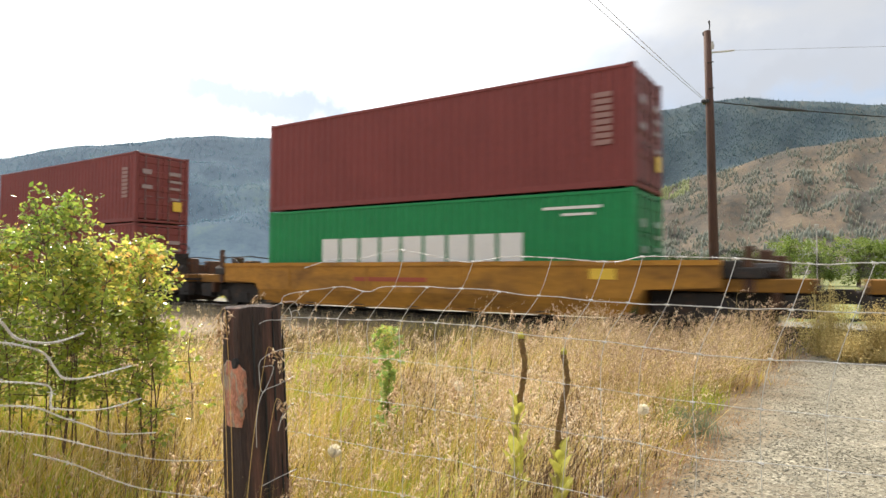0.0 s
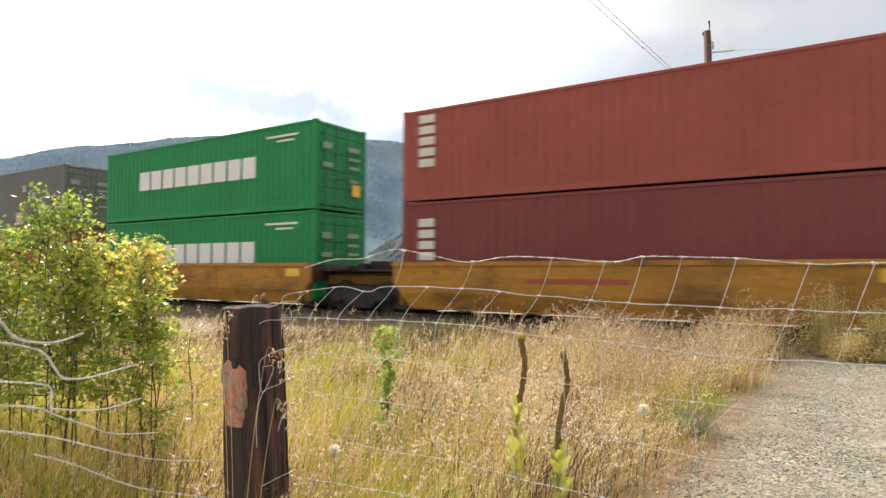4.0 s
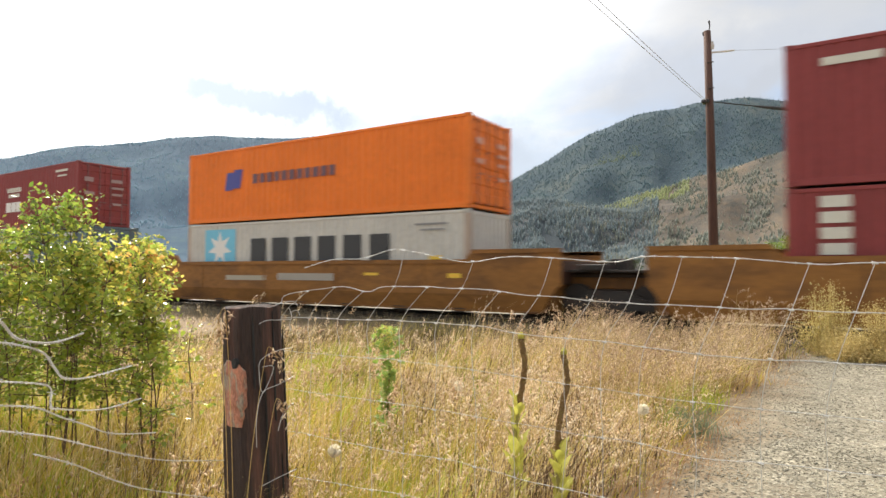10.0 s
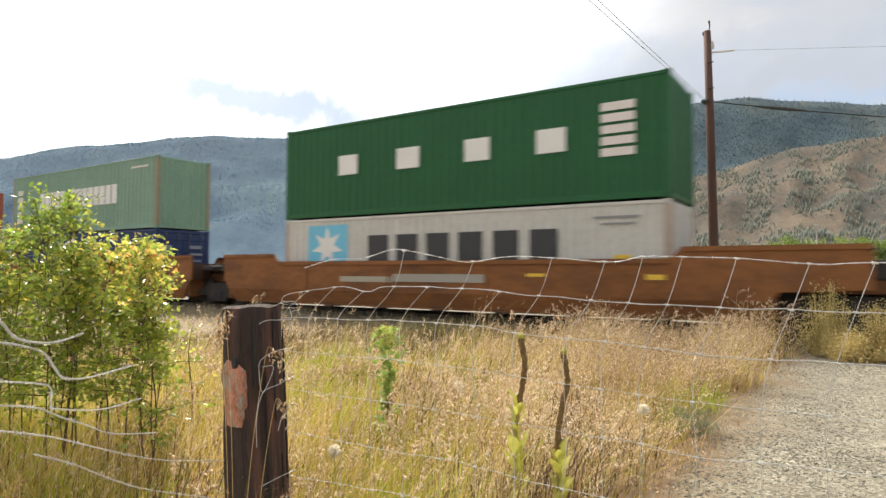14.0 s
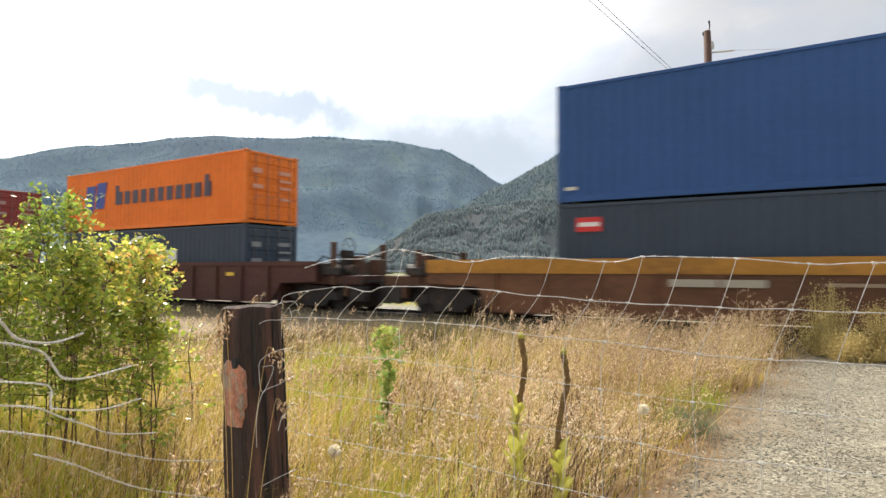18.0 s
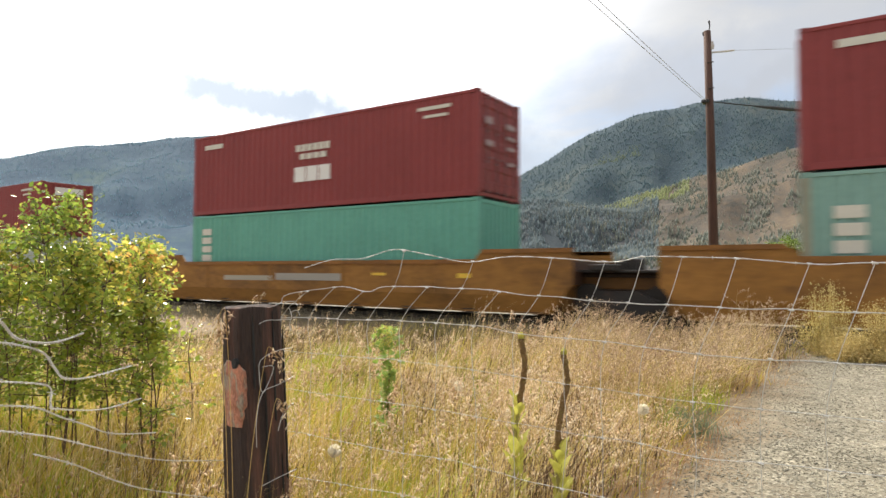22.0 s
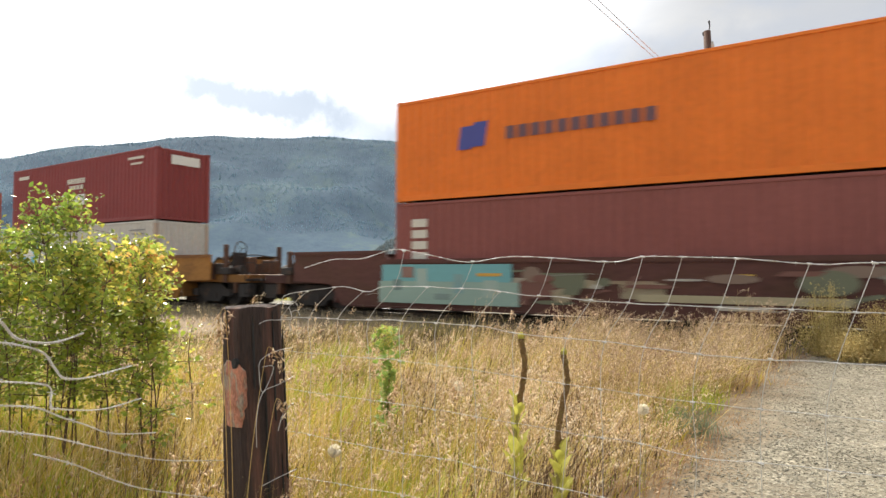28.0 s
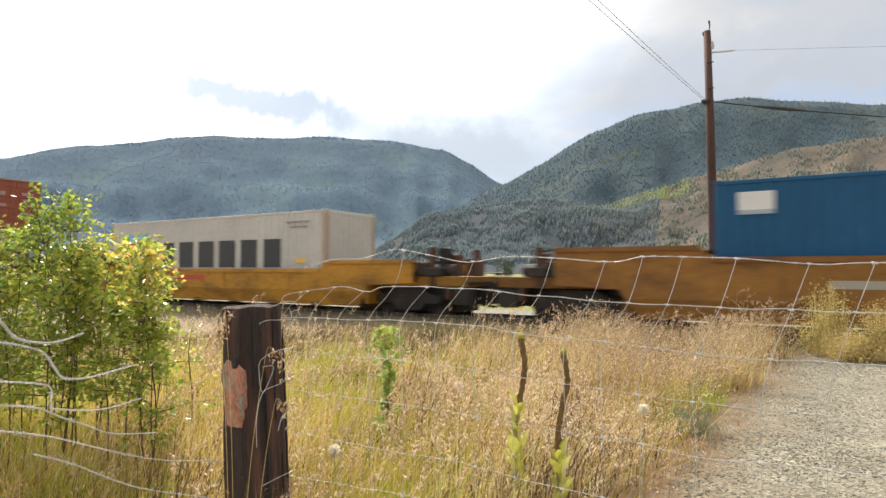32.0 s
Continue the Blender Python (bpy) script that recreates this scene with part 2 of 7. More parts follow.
def finish(bm, name):
    bmesh.ops.recalc_face_normals(bm, faces=bm.faces[:])
    me = bpy.data.meshes.new(name)
    bm.to_mesh(me)
    bm.free()
    return me


def smooth_mesh(me):
    me.polygons.foreach_set("use_smooth", [True] * len(me.polygons))
    return me


def array_mesh(name, verts, faces, corners):
    """A mesh from numpy arrays; every face has the same number of corners."""
    me = bpy.data.meshes.new(name)
    nf = len(faces)
    me.vertices.add(len(verts))
    me.vertices.foreach_set("co", np.asarray(verts, np.float32).ravel())
    me.loops.add(nf * corners)
    me.loops.foreach_set("vertex_index", np.asarray(faces, np.int32).ravel())
    me.polygons.add(nf)
    me.polygons.foreach_set("loop_start", np.arange(nf, dtype=np.int32) * corners)
    me.update(calc_edges=True)
    me.validate()
    return me

# ---------------------------------------------------------------- ground, road and track
TRACK_Y = 15.51                     # centre line of the track, which runs along x
RAIL_Z = 0.15


def road_edge(y):
    """x of the gravel road's edge, beside which the grass stands."""
    return -1.25 + 0.40 * max(0.0, min(1.0, (y - 8.0) / 3.0)) + 0.12 * math.sin(y * 1.7)


def ground_material():
    m = bpy.data.materials.new("dry_ground_and_gravel")
    nt, add, join = nodes_of(m)
    out = add("ShaderNodeOutputMaterial")
    bsdf = add("ShaderNodeBsdfPrincipled", Roughness=0.95)
    tc = add("ShaderNodeTexCoord")
    vec = tc.outputs["Object"]
    sep = add("ShaderNodeSeparateXYZ")
    join(vec, sep.inputs[0])
    n = add("ShaderNodeTexNoise", Scale=1.3, Detail=6.0, Roughness=0.65)
    join(vec, n.inputs["Vector"])
    # distance past the edge of the road, made uneven
    e = add("ShaderNodeMath", operation="MULTIPLY_ADD")
    e.inputs[1].default_value, e.inputs[2].default_value = 1.9, -0.25
    join(n.outputs[0], e.inputs[0])
    d = add("ShaderNodeMath", operation="ADD")
    join(sep.outputs[0], d.inputs[0]); join(e.outputs[0], d.inputs[1])
    road = add("ShaderNodeMapRange", interpolation_type="SMOOTHSTEP")
    road.inputs[1].default_value, road.inputs[2].default_value = -0.35, 0.35
    join(d.outputs[0], road.inputs[0])
    # gravel: many small stones
    vor = add("ShaderNodeTexVoronoi", Scale=38.0)
    join(vec, vor.inputs["Vector"])
    stones = ramp_of(add, [(0.0, (0.105, 0.089, 0.062)), (0.35, (0.18, 0.157, 0.112)), (0.75, (0.235, 0.209, 0.152)), (1.0, (0.33, 0.298, 0.228))])
    sv = add("ShaderNodeSeparateXYZ")
    join(vor.outputs["Color"], sv.inputs[0])
    join(sv.outputs[0], stones.inputs[0])
    soil = ramp_of(add, [(0.30, (0.11, 0.076, 0.042)), (0.52, (0.21, 0.148, 0.084)), (0.72, (0.31, 0.235, 0.145))])
    n3 = add("ShaderNodeTexNoise", Scale=6.0, Detail=8.0, Roughness=0.7)
    join(vec, n3.inputs["Vector"])
    join(n3.outputs[0], soil.inputs[0])
    # fields beyond the track
    far = add("ShaderNodeMapRange", interpolation_type="SMOOTHSTEP")
    far.inputs[1].default_value, far.inputs[2].default_value = 19.8, 20.6
    join(sep.outputs[1], far.inputs[0])
    field = ramp_of(add, [(0.35, (0.10, 0.12, 0.035)), (0.55, (0.17, 0.18, 0.06)), (0.7, (0.27, 0.24, 0.11))])
    nf = add("ShaderNodeTexNoise", Scale=0.05, Detail=8.0, Roughness=0.65)
    join(vec, nf.inputs["Vector"])
    join(nf.outputs[0], field.inputs[0])
    m1 = add("ShaderNodeMix", data_type="RGBA")
    join(road.outputs[0], m1.inputs["Factor"]); join(soil.outputs[0], m1.inputs[6]); join(stones.outputs[0], m1.inputs[7])
    m2 = add("ShaderNodeMix", data_type="RGBA")
    join(far.outputs[0], m2.inputs["Factor"]); join(m1.outputs[2], m2.inputs[6]); join(field.outputs[0], m2.inputs[7])
    spill = add("ShaderNodeMath", operation="MULTIPLY_ADD")
    spill.inputs[1].default_value = 2.6
    join(n.outputs[0], spill.inputs[0]); join(sep.outputs[1], spill.inputs[2])
    bed = add("ShaderNodeMapRange", interpolation_type="SMOOTHSTEP")
    bed.inputs[1].default_value, bed.inputs[2].default_value = 13.3, 14.2
    join(spill.outputs[0], bed.inputs[0])
    verge = add("ShaderNodeMapRange", interpolation_type="SMOOTHSTEP")
    verge.inputs[1].default_value, verge.inputs[2].default_value = 16.9, 17.3
    join(sep.outputs[1], verge.inputs[0])
    off = add("ShaderNodeMath", operation="SUBTRACT")
    join(bed.outputs[0], off.inputs[0]); join(verge.outputs[0], off.inputs[1])
    off.use_clamp = True
    # added pale strip, placed to show as a bright line under the cars
    strip = add("ShaderNodeMapRange", interpolation_type="SMOOTHSTEP")
    strip.inputs[1].default_value, strip.inputs[2].default_value = 18.3, 18.6
    join(sep.outputs[1], strip.inputs[0])
    pale = add("ShaderNodeMath", operation="SUBTRACT")
    join(strip.outputs[0], pale.inputs[0]); join(far.outputs[0], pale.inputs[1])
    pale.use_clamp = True
    bright_line = ramp_of(add, [(0.0, (0.13, 0.12, 0.09)), (0.5, (0.19, 0.175, 0.135)), (1.0, (0.27, 0.25, 0.20))])
    join(sv.outputs[2], bright_line.inputs[0])
    m4 = add("ShaderNodeMix", data_type="RGBA")
    join(pale.outputs[0], m4.inputs["Factor"]); join(m2.outputs[2], m4.inputs[6]); join(bright_line.outputs[0], m4.inputs[7])
    m3 = add("ShaderNodeMix", data_type="RGBA")
    join(off.outputs[0], m3.inputs["Factor"]); join(m4.outputs[2], m3.inputs[6])
    crushed = ramp_of(add, [(0.0, (0.035, 0.031, 0.028)), (0.6, (0.075, 0.068, 0.060)), (1.0, (0.15, 0.135, 0.118))])
    join(sv.outputs[1], crushed.inputs[0])
    join(crushed.outputs[0], m3.inputs[7])
    tint = add("ShaderNodeMapRange")
    tint.inputs[1].default_value, tint.inputs[2].default_value = 0.3, 0.7
    tint.inputs[3].default_value, tint.inputs[4].default_value = 0.75, 1.2
    join(n.outputs[0], tint.inputs[0])
    sc = add("ShaderNodeVectorMath", operation="SCALE")
    join(m3.outputs[2], sc.inputs[0]); join(tint.outputs[0], sc.inputs["Scale"])
    join(sc.outputs[0], bsdf.inputs["Base Color"])
    bump = add("ShaderNodeBump", Strength=0.6, Distance=0.014)
    join(vor.outputs["Distance"], bump.inputs["Height"])
    join(bump.outputs[0], bsdf.inputs["Normal"])
    join(bsdf.outputs[0], out.inputs[0])
    return m


def ground_height(x, y):
    near = max(0.0, 1.0 - math.hypot(x + 3, y - 7) / 40.0)
    z = 0.05 * noise.noise(Vector((x * 0.5, y * 0.5, 0.3))) * near
    if 12.0 < y < 19.0:
        z = min(z, 0.0) - 0.03
    return z


def steps(stops):
    """Grid lines from (start, end, step) stretches."""
    out = []
    for a, b, s in stops:
        n = max(1, round((b - a) / s))
        out += [a + (b - a) * i / n for i in range(n)]
    out.append(stops[-1][1])
    return out


def build_ground():
    xs = steps([(-4800, -800, 800), (-800, -60, 74), (-60, -24, 4), (-24, 3, 0.3), (3, 40, 4), (40, 800, 76), (800, 4800, 800)])
    ys = steps([(-4800, -400, 1100), (-400, -20, 60), (-20, 0, 2.5), (0, 13, 0.3), (13, 30, 1.0), (30, 400, 40), (400, 4800, 550)])
    bm = bmesh.new()
    grid = [[bm.verts.new((x, y, ground_height(x, y))) for x in xs] for y in ys]
    for a, b in zip(grid, grid[1:]):
        for i in range(len(xs) - 1):
            bm.faces.new((a[i], a[i + 1], b[i + 1], b[i]))
    ob = part("ground", bm, ground_material())
    tagged(ob, "dry valley ground with a pale gravel road and fields", "ground", kind="structure")


def scatter_stones(name, label, boxes, size, mat, seed, z=0.0):
    """Loose angular stones, in one object of stuff. boxes: (x0, x1, y0, y1, count)."""
    rng = np.random.RandomState(seed)
    unit = np.array([(1, 0, 0), (-1, 0, 0), (0, 1, 0), (0, -1, 0), (0, 0, 1), (0, 0, -0.6)], float)
    tri = np.array([(0, 2, 4), (2, 1, 4), (1, 3, 4), (3, 0, 4), (2, 0, 5), (1, 2, 5), (3, 1, 5), (0, 3, 5)])
    verts, faces = [], []
    base = 0
    for x0, x1, y0, y1, n in boxes:
        x, y = rng.uniform(x0, x1, n), rng.uniform(y0, y1, n)
        s = rng.uniform(*size, n)
        ang = rng.uniform(0, 6.28, n)
        sh = unit[None] * rng.uniform(0.5, 1.2, (n, 6, 1)) * s[:, None, None]
        c, d = np.cos(ang)[:, None], np.sin(ang)[:, None]
        v = np.stack([sh[..., 0] * c - sh[..., 1] * d, sh[..., 0] * d + sh[..., 1] * c, sh[..., 2] * (0.42 if z == 0.0 else 0.6)], -1)
        lie = np.array([ground_height(p, q) for p, q in zip(x, y)]) if z == 0.0 else np.full(n, z)
        v += np.stack([x, y, lie + s * 0.08], -1)[:, None]
        verts.append(v.reshape(-1, 3))
        faces.append((tri[None] + (base + np.arange(n) * 6)[:, None, None]).reshape(-1, 3))
        base += n * 6
    ob = part(name, array_mesh(name, np.concatenate(verts), np.concatenate(faces), 3), mat)
    return tagged(ob, label, "stones", kind="stuff")


def build_track():
    bed = bmesh.new()
    outline = [(-1.9, -0.06), (-1.45, -0.01), (1.45, -0.01), (1.9, -0.06), (1.9, -0.3), (-1.9, -0.3)]
    vs = [[bed.verts.new((x, TRACK_Y + y, z)) for y, z in outline] for x in (-900, 900)]
    n = len(outline)
    for i in range(n):
        bed.faces.new((vs[0][i], vs[0][(i + 1) % n], vs[1][(i + 1) % n], vs[1][i]))
    # bed colour includes the shade under the cars
    ob = part("track_bed", bed, SHADEBED)
    tagged(ob, "crushed stone bed under the rails, coloured near black for the train's shade", "track bed", kind="structure")
    track = root("railway_track", pose(0, TRACK_Y, 0), "single railway track with polished steel rails on wooden sleepers", "railway track", kind="structure")
    prof = [(-0.075, -0.02), (0.075, -0.02), (0.075, 0.005), (0.012, 0.03), (0.012, 0.11), (0.036, 0.12), (0.036, 0.140),
            (0.031, 0.1432), (-0.031, 0.1432), (-0.036, 0.140), (-0.036, 0.12), (-0.012, 0.11), (-0.012, 0.03), (-0.075, 0.005)]
    for side in (-1, 1):
        bm = bmesh.new()
        ends = [[bm.verts.new((x, side * 0.753 + y, z)) for y, z in prof] for x in (-900, 900)]
        for i in range(len(prof)):
            bm.faces.new((ends[0][i], ends[0][(i + 1) % len(prof)], ends[1][(i + 1) % len(prof)], ends[1][i]))
        rail = part("rail", finish(bm, "rail"), STEEL, track)
        bm = bmesh.new()
        crown = [(0.031, 0.1436), (0.030, 0.1465), (0.020, 0.149), (0.007, RAIL_Z), (-0.007, RAIL_Z), (-0.020, 0.149), (-0.030, 0.1465), (-0.031, 0.1436)]
        ends = [[bm.verts.new((x, side * 0.753 + y, z)) for y, z in crown] for x in (-900, 900)]
        for i in range(len(crown)):
            bm.faces.new((ends[0][i], ends[0][(i + 1) % len(crown)], ends[1][(i + 1) % len(crown)], ends[1][i]))
        part("running_surface", finish(bm, "running_surface"), RAILTOP, rail)
    tie = finish(box(-0.115, 0.115, -1.3, 1.3, -0.16, 0.0, 0.012), "sleeper")
    for i in range(90):
        part("sleeper", tie, SLEEPER, track, at=pose(-46 + 0.55 * i, random.uniform(-0.04, 0.04), random.uniform(-0.012, 0.0), 0, 0, random.uniform(-1, 1)))
    scatter_stones("ballast", "angular grey ballast stones along the track", [(-40, -1.5, 12.3, 13.45, 3500), (-40, 2, 13.45, 14.65, 6000), (-40, 2, 14.8, 16.4, 4000), (-40, 2, 16.6, 17.2, 1200)], (0.02, 0.045), BALLAST, 11, -0.02)
    scatter_stones("coarse_gravel", "coarse grey and tan stones on the road", [(-1.0, 1.4, 2.6, 6.0, 5200), (-0.95, 1.4, 6.0, 12.5, 7200)], (0.008, 0.018),
                   material("coarse_stone", (0.4, 0.37, 0.31), 0.9, spread=0.25, hue_island=[(0.0, (0.09, 0.082, 0.064)), (0.5, (0.21, 0.19, 0.145)), (1.0, (0.40, 0.37, 0.30))]), 13)
    scatter_stones("gravel", "loose pale gravel stones on the road", [(-0.95, 1.2, 2.6, 6.0, 7500), (-0.85, 1.2, 6.0, 12.5, 6000), (-1.5, -0.9, 3.0, 9.0, 1000)], (0.004, 0.013),
                   material("pale_gravel", (0.5, 0.46, 0.4), 0.9, spread=0.25, hue_island=[(0.0, (0.12, 0.105, 0.075)), (0.5, (0.25, 0.225, 0.165)), (1.0, (0.42, 0.385, 0.305))]), 12)


# ---------------------------------------------------------------- containers
CW = 2.438
HC, STD, L40, L45 = 2.896, 2.591, 12.192, 13.716
WELL_FLOOR = 0.43
BOXES = {}                          # meshes shared by alike containers


def corrugated(length, z0, z1, pitch, depth, thick=0.03):
    """A corrugated sheet along x, its crests at y = 0 and its troughs at y = depth."""
    bm = bmesh.new()
    n = max(2, round(length / pitch))
    p = length / n
    prof = []
    for i in range(n):
        a = -length / 2 + i * p
        prof += [(a, 0.0), (a + p * 0.30, 0.0), (a + p * 0.50, depth), (a + p * 0.80, depth)]
    prof.append((length / 2, 0.0))
    front = [[bm.verts.new((x, y, z)) for x, y in prof] for z in (z0, z1)]
    back = [[bm.verts.new((x, depth + thick, z)) for x in (-length / 2, length / 2)] for z in (z0, z1)]
    for i in range(len(prof) - 1):
        bm.faces.new((front[0][i], front[0][i + 1], front[1][i + 1], front[1][i]))
    bm.faces.new((back[0][1], back[0][0], back[1][0], back[1][1]))
    bm.faces.new((front[0][0], front[1][0], back[1][0], back[0][0]))
    bm.faces.new((front[0][-1], back[0][1], back[1][1], front[1][-1]))
    bm.faces.new([*front[1], back[1][1], back[1][0]])
    bm.faces.new([*front[0][::-1], back[0][0], back[0][1]])
    return bm


def box_meshes(length, h):
    """The meshes of a container of that length and height, its base at z = 0, centred in x and y."""
    key = (length, h)
    if key in BOXES:
        return BOXES[key]
    k = {}
    lx, w = length / 2, CW / 2
    k["side_panel"] = finish(corrugated(length - 0.30, 0.15, h - 0.09, 0.278, 0.038), "side_panel")
    k["end_panel"] = finish(corrugated(CW - 0.28, 0.13, h - 0.10, 0.25, 0.045), "end_panel")
    k["bottom_rail"] = finish(box(-lx + 0.17, lx - 0.17, 0.0, 0.07, 0.02, 0.16, 0.01), "bottom_rail")
    k["top_rail"] = finish(box(-lx + 0.17, lx - 0.17, 0.0, 0.06, h - 0.10, h - 0.02, 0.01), "top_rail")
    k["end_beam"] = finish(box(-0.05, 0.05, -w + 0.16, w - 0.16, -0.05, 0.05, 0.01), "end_beam")
    k["corner_post"] = finish(box(-0.085, 0.085, -0.08, 0.08, 0.115, h - 0.115, 0.012), "corner_post")
    k["corner_casting"] = finish(box(-0.089, 0.089, -0.081, 0.081, -0.059, 0.059, 0.012), "corner_casting")
    bm = bmesh.new()
    add_box(bm, -lx + 0.12, lx - 0.12, -w + 0.05, w - 0.05, h - 0.055, h - 0.02)
    for i in range(int(length / 0.6)):
        x = -lx + 0.5 + i * 0.6
        add_box(bm, x, x + 0.12, -w + 0.12, w - 0.12, h - 0.02, h - 0.008)
    k["roof"] = finish(bm, "roof")
    bm = bmesh.new()
    add_box(bm, -lx + 0.12, lx - 0.12, -w + 0.07, w - 0.07, 0.06, 0.13)
    for i in range(int(length / 1.0)):
        add_box(bm, -lx + 0.5 + i, -lx + 0.56 + i, -w + 0.07, w - 0.07, 0.02, 0.06)
    k["floor"] = finish(bm, "floor")
    dw = (CW - 0.34) / 2
    bm = bmesh.new()
    face = [(0.02, 0.16)]
    for i in range(5):
        z = 0.31 + (h - 0.62) * i / 4
        face += [(0.02, z - 0.135), (0.045, z - 0.11), (0.045, z + 0.11), (0.02, z + 0.135)]
    add_prism(bm, face + [(0.02, h - 0.16), (-0.02, h - 0.16), (-0.02, 0.16)], -dw / 2 + 0.01, dw / 2 - 0.01)
    k["door"] = finish(bm, "door")
    bm = bmesh.new()
    add_tube(bm, [(0.075, 0, 0.10), (0.075, 0, h - 0.10)], 0.02, 6)
    for z in (0.16, h * 0.33, h * 0.62, h - 0.18):
        add_box(bm, 0.045, 0.095, -0.045, 0.045, z - 0.03, z + 0.03)
    add_box(bm, 0.075, 0.10, 0.0, 0.30, h * 0.37, h * 0.37 + 0.035)
    k["lock_rod"] = finish(bm, "lock_rod")
    BOXES[key] = k
    return k


BARS = {}


def bar_mesh(kind):
    """Unit shapes for painted markings, lying in x and z, proud towards -y."""
    if kind in BARS:
        return BARS[kind]
    bm = bmesh.new()
    if kind == "bar":
        add_box(bm, -0.5, 0.5, -0.5, 0.5, -0.5, 0.5)
    elif kind == "slant":
        add_prism(bm, [(-0.5, -0.5), (0.3, -0.5), (0.5, 0.5), (-0.3, 0.5)], -0.5, 0.5)
    elif kind == "star":
        add_prism(bm, [(math.sin(math.pi * i / 7) * (0.5 if i % 2 == 0 else 0.22), math.cos(math.pi * i / 7) * (0.5 if i % 2 == 0 else 0.22))
                       for i in range(14)], -0.5, 0.5)
    elif kind == "disc":
        add_prism(bm, [(math.cos(2 * math.pi * i / 20) * 0.5, math.sin(2 * math.pi * i / 20) * 0.5) for i in range(20)], -0.5, 0.5)
    elif kind == "arc":
        up = [(-0.5 + i / 8, -0.5 + math.sin(math.pi * 0.5 * i / 8)) for i in range(9)]
        low = [(x + 0.02 + 0.05 * i / 8, z - 0.22) for i, (x, z) in enumerate(up)]
        add_prism(bm, up + low[::-1], -0.5, 0.5)
    BARS[kind] = finish(bm, "marking")
    return BARS[kind]


WHITE, BLACK, CREAM = (0.74, 0.73, 0.70), (0.035, 0.037, 0.04), (0.62, 0.60, 0.52)
SKY, YELLOWTAG, NAVYBLUE, ORANGEBOX, REDTAG = (0.16, 0.50, 0.68), (0.80, 0.52, 0.05), (0.03, 0.05, 0.22), (0.80, 0.22, 0.05), (0.6, 0.03, 0.03)


def mark(box_ob, u0, u1, z0, z1, color, kind="bar", name="marking", half=6.096, lift=0.0):
    """A marking on the long side that faces the road: u from its left end and z above its base, in metres."""
    m = Matrix.Translation(((u0 + u1) / 2 - half, -CW / 2 - 0.004 - lift, (z0 + z1) / 2)) @ Matrix.Diagonal((abs(u1 - u0), 0.008, z1 - z0, 1.0))
    return part(name, bar_mesh(kind), MARKING, box_ob, at=m, color=color)


def mark_row(box_ob, u0, u1, z0, z1, count, color, fill=0.82, kind="bar", gaps=()):
    """A row of plain blocks, one for each character of a painted name."""
    p = (u1 - u0) / count
    for i in range(count):
        if i not in gaps:
            mark(box_ob, u0 + p * i + p * (1 - fill) / 2, u0 + p * (i + 1) - p * (1 - fill) / 2, z0, z1, color, kind, "character_block")


def mark_column(box_ob, u0, u1, z0, z1, count, color):
    p = (z1 - z0) / count
    for i in range(count):
        mark(box_ob, u0, u1, z0 + p * i + p * 0.14, z0 + p * (i + 1) - p * 0.14, color, "bar", "character_block")


def end_mark(box_ob, half, y0, y1, z0, z1, color):
    """A marking on the short end that faces along +x."""
    m = Matrix.Translation((half + 0.05, (y0 + y1) / 2, (z0 + z1) / 2)) @ Matrix.Diagonal((0.012, y1 - y0, z1 - z0, 1.0))
    part("marking", bar_mesh("bar"), MARKING, box_ob, at=m, color=color)


def container(color, h, doors, label, length=L40):
    """A shipping container. doors: whether its doors are at the +x end; otherwise they are at the other end."""
    k = box_meshes(length, h)
    lx, w = length / 2, CW / 2
    ob = root("shipping_container", Matrix.Identity(4), label, "container", "containers on the train")
    dark = tuple(c * 0.8 for c in color)

    def piece(name, m, c=color, under=ob, mesh=None):
        return part(name, k[mesh or name], PAINT, under, at=m, color=c)
    piece("side_panel", pose(0, -w + 0.008, 0))
    piece("side_panel", pose(0, w - 0.008, 0, 0, 0, 180))
    for s in (-1, 1):
        piece("bottom_rail", pose(0, -w + 0.002, 0) if s < 0 else pose(0, w - 0.002, 0, 0, 0, 180))
        piece("top_rail", pose(0, -w + 0.002, 0) if s < 0 else pose(0, w - 0.002, 0, 0, 0, 180))
    piece("roof", pose(0, 0, 0))
    piece("floor", pose(0, 0, 0), (0.06, 0.05, 0.045))
    for sx in (-1, 1):
        for sy in (-1, 1):
            piece("corner_post", pose(sx * (lx - 0.088), sy * (w - 0.082), 0), tuple(0.45 * c + 0.55 * q for c, q in zip(color, (0.30, 0.16, 0.08))) if min(color) > 0.19 else color)
            for z in (0.059, h - 0.059):
                piece("corner_casting", pose(sx * (lx - 0.089), sy * (w - 0.081), z), dark)
        for z in (0.075, h - 0.09):
            piece("end_beam", pose(sx * (lx - 0.07), 0, z))
    turn = 1 if doors else -1
    piece("end_panel", pose(-turn * (lx - 0.01), 0, 0, 0, 0, -90 * turn))
    dw = (CW - 0.34) / 2
    for s in (-1, 1):
        d = piece("door", pose(turn * (lx - 0.05), s * dw / 2, 0, 0, 0, 0 if doors else 180))
        for q in (-0.27, 0.27):
            piece("lock_rod", pose(0, q, 0), tuple(0.5 * c + 0.08 for c in color), d)
    return ob

# ---------------------------------------------------------------- well cars
TRUCK = {}
WHEEL_R = 0.457
WHEELSETS = []                      # axles that roll, with their place under the car


